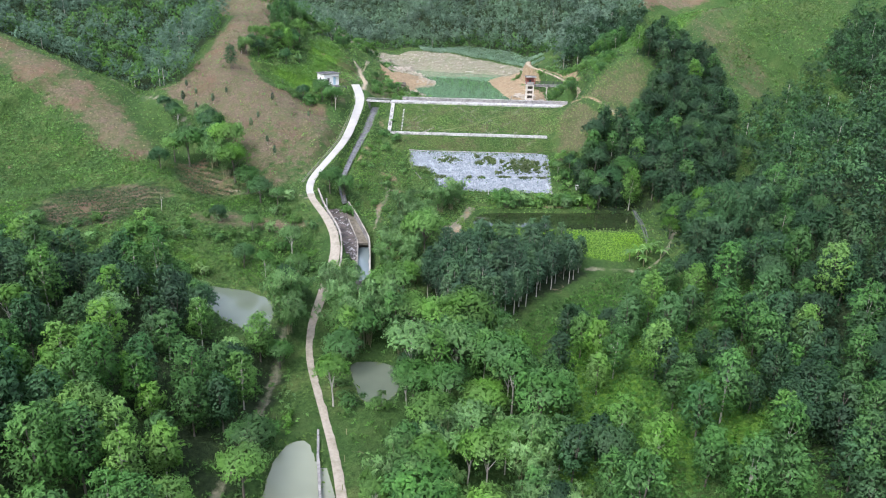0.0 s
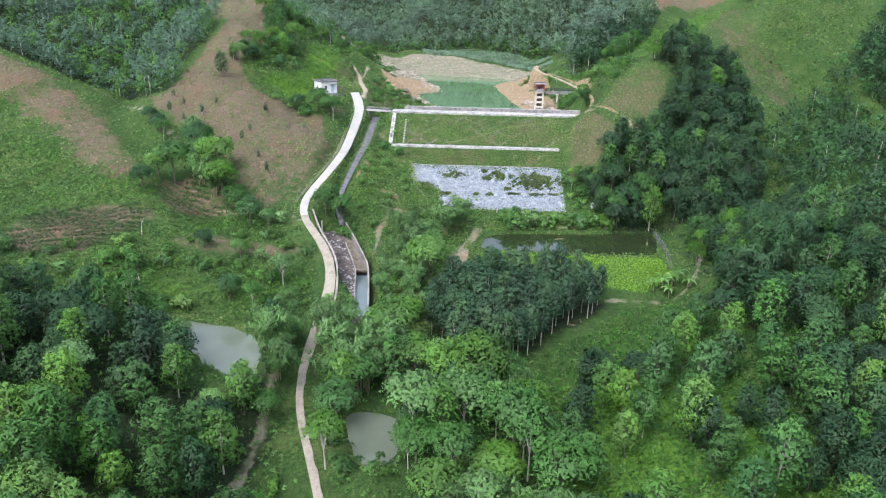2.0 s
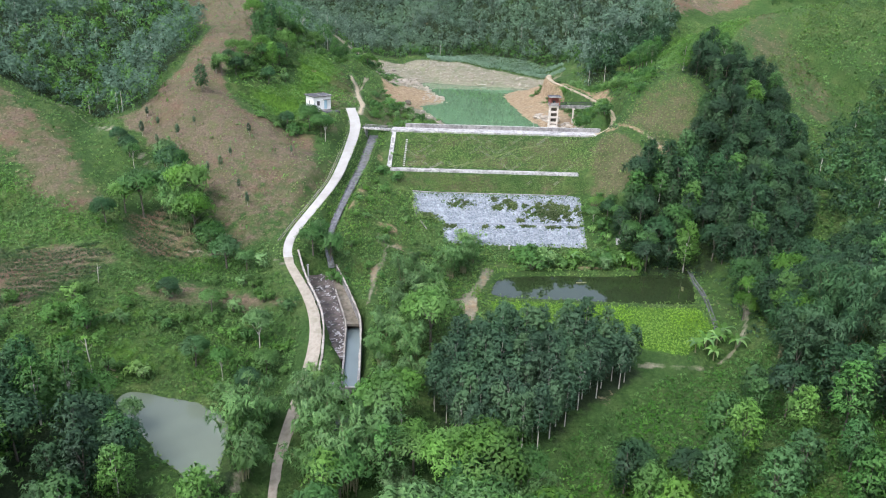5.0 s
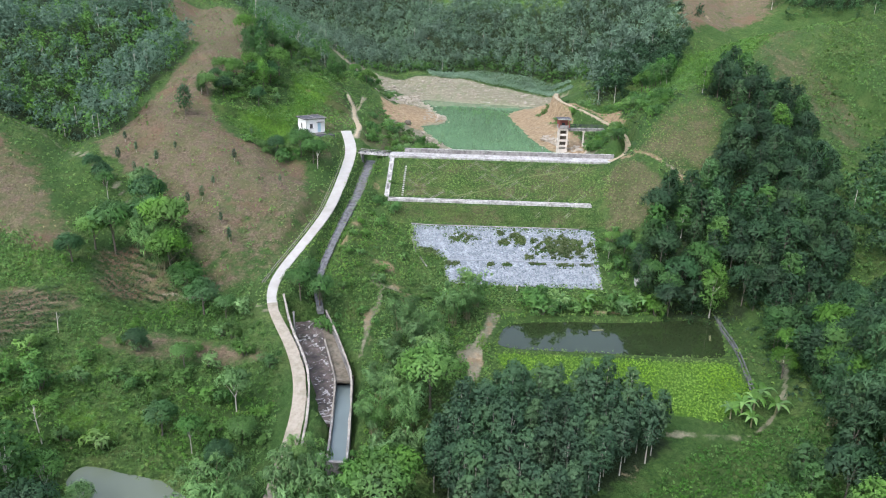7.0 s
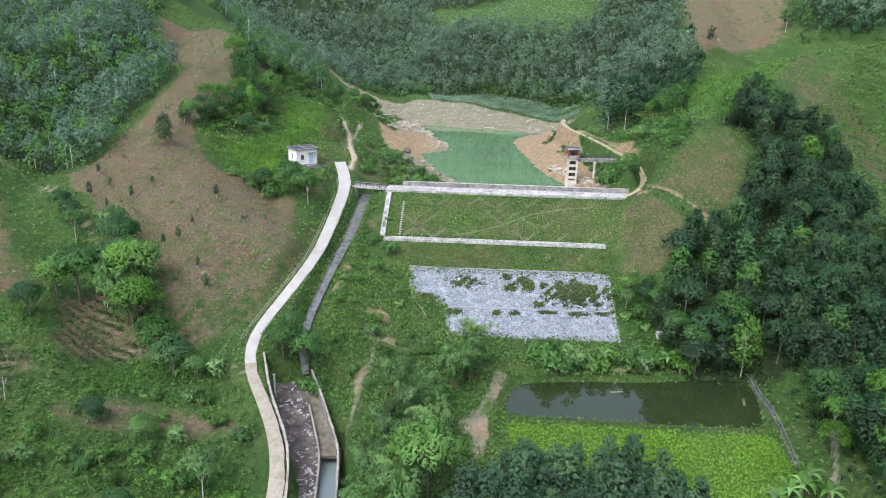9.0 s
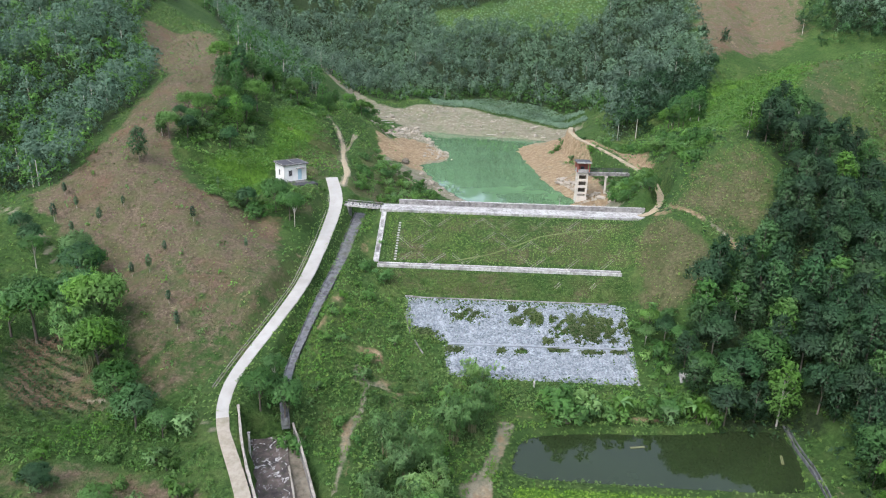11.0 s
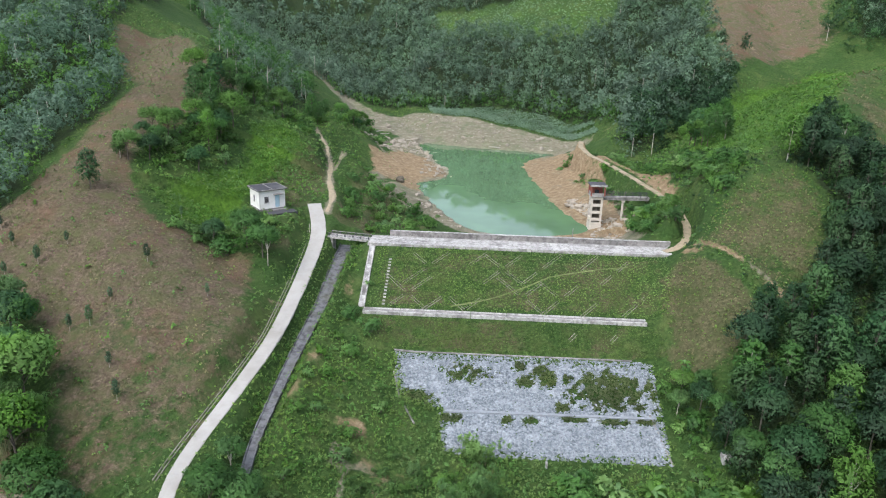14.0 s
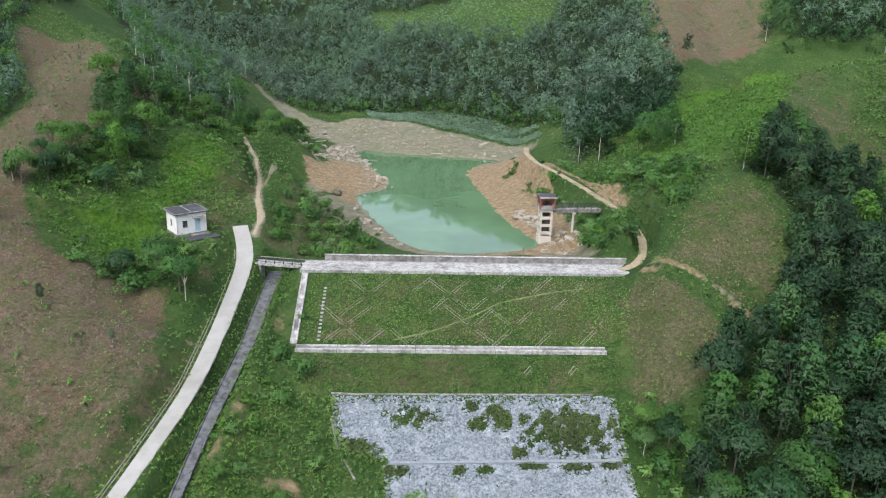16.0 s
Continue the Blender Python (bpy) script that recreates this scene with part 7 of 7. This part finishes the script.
side = side + np.random.RandomState(5).normal(0, 0.16, side.shape)
side = side[(side[:, 1] < 198) & (waves(side[:, 0], side[:, 1], 5, 71) > -0.6)]
cover("chute_edge_weeds", side[::2], M_GRASS, "grass hanging over the chute's edges", "grass", 0.5, 11, 0.2, 0.8, 42, 1.0)
cover("chute_edge_scrub", side[1::2], M_SCRUB, "green weeds crowding the chute's edges", "scrub", 0.5, 11, 0.2, 0.8, 62, 1.0)
lane = road_pts[: split + 1]
verge = np.concatenate([lane[:, :2] + sides(lane) * (s * lane_width(lane) + o)[:, None] for s, o in ((1, 0.22), (1, 0.5), (1, 0.9), (-1, -0.2), (-1, -0.45), (-1, -0.9), (-1, -1.3))])
verge = verge + np.random.RandomState(8).normal(0, 0.13, verge.shape)
cover("lane_verge_grass", verge[(verge[:, 1] < 200)], M_GRASS, "ragged grass along the lane's edges", "grass", 0.3, 8, 0.17, 0.8, 63, 0.9)
q = scatter([(73, 204), (118, 238), (140, 262), (100, 256), (84, 224), (74, 212), (70, 182), (66, 158), (62, 140), (92, 148), (112, 178), (118, 205)], 2.2, 415, seen)
cover("gully_scrub", q, M_SCRUB, "green scrub in the gully beside the knoll", "scrub", 0.9, 7, 0.5, 0.6, 24)
q = scatter([(-125, 104), (-19, 112), (3, 128), (44, 128), (50, 108), (60, 128), (78, 140), (125, 160), (140, 300), (60, 300), (40, 300), (20, 200), (-30, 200), (-30, 300), (-110, 300)], 1.45, 416,
            lambda x, y: open_ground(x, y) & seen(x, y) & (y < 300) & (inside(x, y, TAN_SLOPE) < 0) & (inside(x, y, OLD_FIELD) < 0) & ~((y > 200) & (np.abs(x) < 30)) & (inside(x, y, FOREST["left_hill"]) < 0) & (inside(x, y, LUSH) < 0))
cover("hillside_weeds", q[::2], M_SCRUB, "rank weeds and low bushes over the hillsides", "scrub", 0.6, 8, 0.3, 0.6, 25)
cover("hillside_grass", q[1::2], M_GRASS, "rough yellow-green grass over the hillsides", "grass", 0.55, 8, 0.26, 0.8, 26)
q = scatter(OLD_FIELD, 1.9, 417, None, 0.0, 0.3)
cover("fallow_grass", q, M_DRYGRASS, "dry stalks and grass on the fallow slope", "grass", 0.4, 6, 0.24, 0.8, 27)
q = scatter(TAN_SLOPE, 2.0, 418)
cover("slope_grass", q, M_DRYGRASS, "thin dry grass on the far slope", "grass", 0.45, 6, 0.28, 0.8, 28)
q = np.concatenate([scatter(FOREST["knoll"], 1.6, 419), scatter(FOREST["right_hill"], 1.9, 420, lambda x, y: (x < 80) & (y > 52)), scatter([(43, 128), (48, 117), (60, 120), (70, 138), (66, 152), (48, 154), (44, 147)], 1.6, 421, clear)])
cover("canopy_undergrowth", q, M_DEEP, "deep green undergrowth below the wooded slopes", "scrub", 1.0, 9, 0.4, 0.6, 29)
q = scatter([(27, 150), (36, 158), (34, 170), (44, 180), (37, 184), (34, 188), (37, 192), (44, 204), (50, 208), (48, 236), (40, 262), (34, 272), (36, 240), (39, 222), (38, 204), (34, 196), (29, 190), (27, 176)], 1.25, 422, lambda x, y: open_ground(x, y) & (waves(x, y, 11, 17) > -0.35))
cover("abutment_bushes", q[::2], M_DEEP, "dark bushes on the slopes beside the dam", "scrub", 0.75, 11, 0.3, 0.6, 30)
cover("abutment_weeds", q[1::2], M_SCRUB, "green weeds on the slopes beside the dam", "scrub", 0.6, 10, 0.28, 0.6, 31)
rows = []
for k in np.arange(140, 285, 1.15):
    xs = np.arange(-84, -28, 0.6)
    ys = k + 0.35 * (xs + 50) + 1.2 * np.sin(xs * 0.12)
    ok = (inside(xs, ys, CASSAVA) > 0.5) & (waves(xs, ys, 6, 41) > -0.1)
    rows.append(np.stack([xs[ok], ys[ok]], 1))
rows = np.concatenate(rows)
rows = rows + np.random.RandomState(3).normal(0, 0.16, rows.shape)
cover("cassava_rows", rows[::2], M_DRYGRASS, "dry brown stalks in rows on the bare field", "crop", 0.3, 6, 0.17, 0.5, 32, 0.8)
cover("cassava_shoots", rows[1::4], M_WEED, "young green shoots in rows on the bare field", "crop", 0.32, 7, 0.17, 0.8, 33, 0.9)
r = np.random.RandomState(12)
edge = np.array([(a[0] + s * (b[0] - a[0]), a[1] + s * (b[1] - a[1])) for a, b in zip(RIPRAP, [*RIPRAP[1:], RIPRAP[0]]) for s in np.linspace(0, 1, 26) if a[1] < 174 or b[1] < 174])
edge = edge + r.normal(0, 0.35, edge.shape)
cover("riprap_edge_weeds", edge, M_GRASS, "weeds creeping over the rock facing's edges", "weeds", 0.42, 9, 0.2, 0.7, 34)
bank = np.concatenate([np.array([(a[0] + s * (b[0] - a[0]), a[1] + s * (b[1] - a[1])) for a, b in zip(p, [*p[1:], p[0]]) for s in np.linspace(0, 1, max(2, int(math.dist(a, b) / 0.45)))]) for p in (POND, LEFT_POND, MID_POND, LOW_POND)])
bank = bank + r.normal(0, 0.22, bank.shape)
bank = bank[(inside(bank[:, 0], bank[:, 1], POND) < 0.15) & (inside(bank[:, 0], bank[:, 1], LEFT_POND) < 0.15) & (inside(bank[:, 0], bank[:, 1], MID_POND) < 0.15) & (inside(bank[:, 0], bank[:, 1], LOW_POND) < 0.15) & (along(bank[:, 0], bank[:, 1], ROAD)[0] > 1.2)]
cover("waterside_grass", bank, M_GRASS, "grass overhanging the ponds' edges", "grass", 0.42, 8, 0.2, 0.8, 35, 0.9)
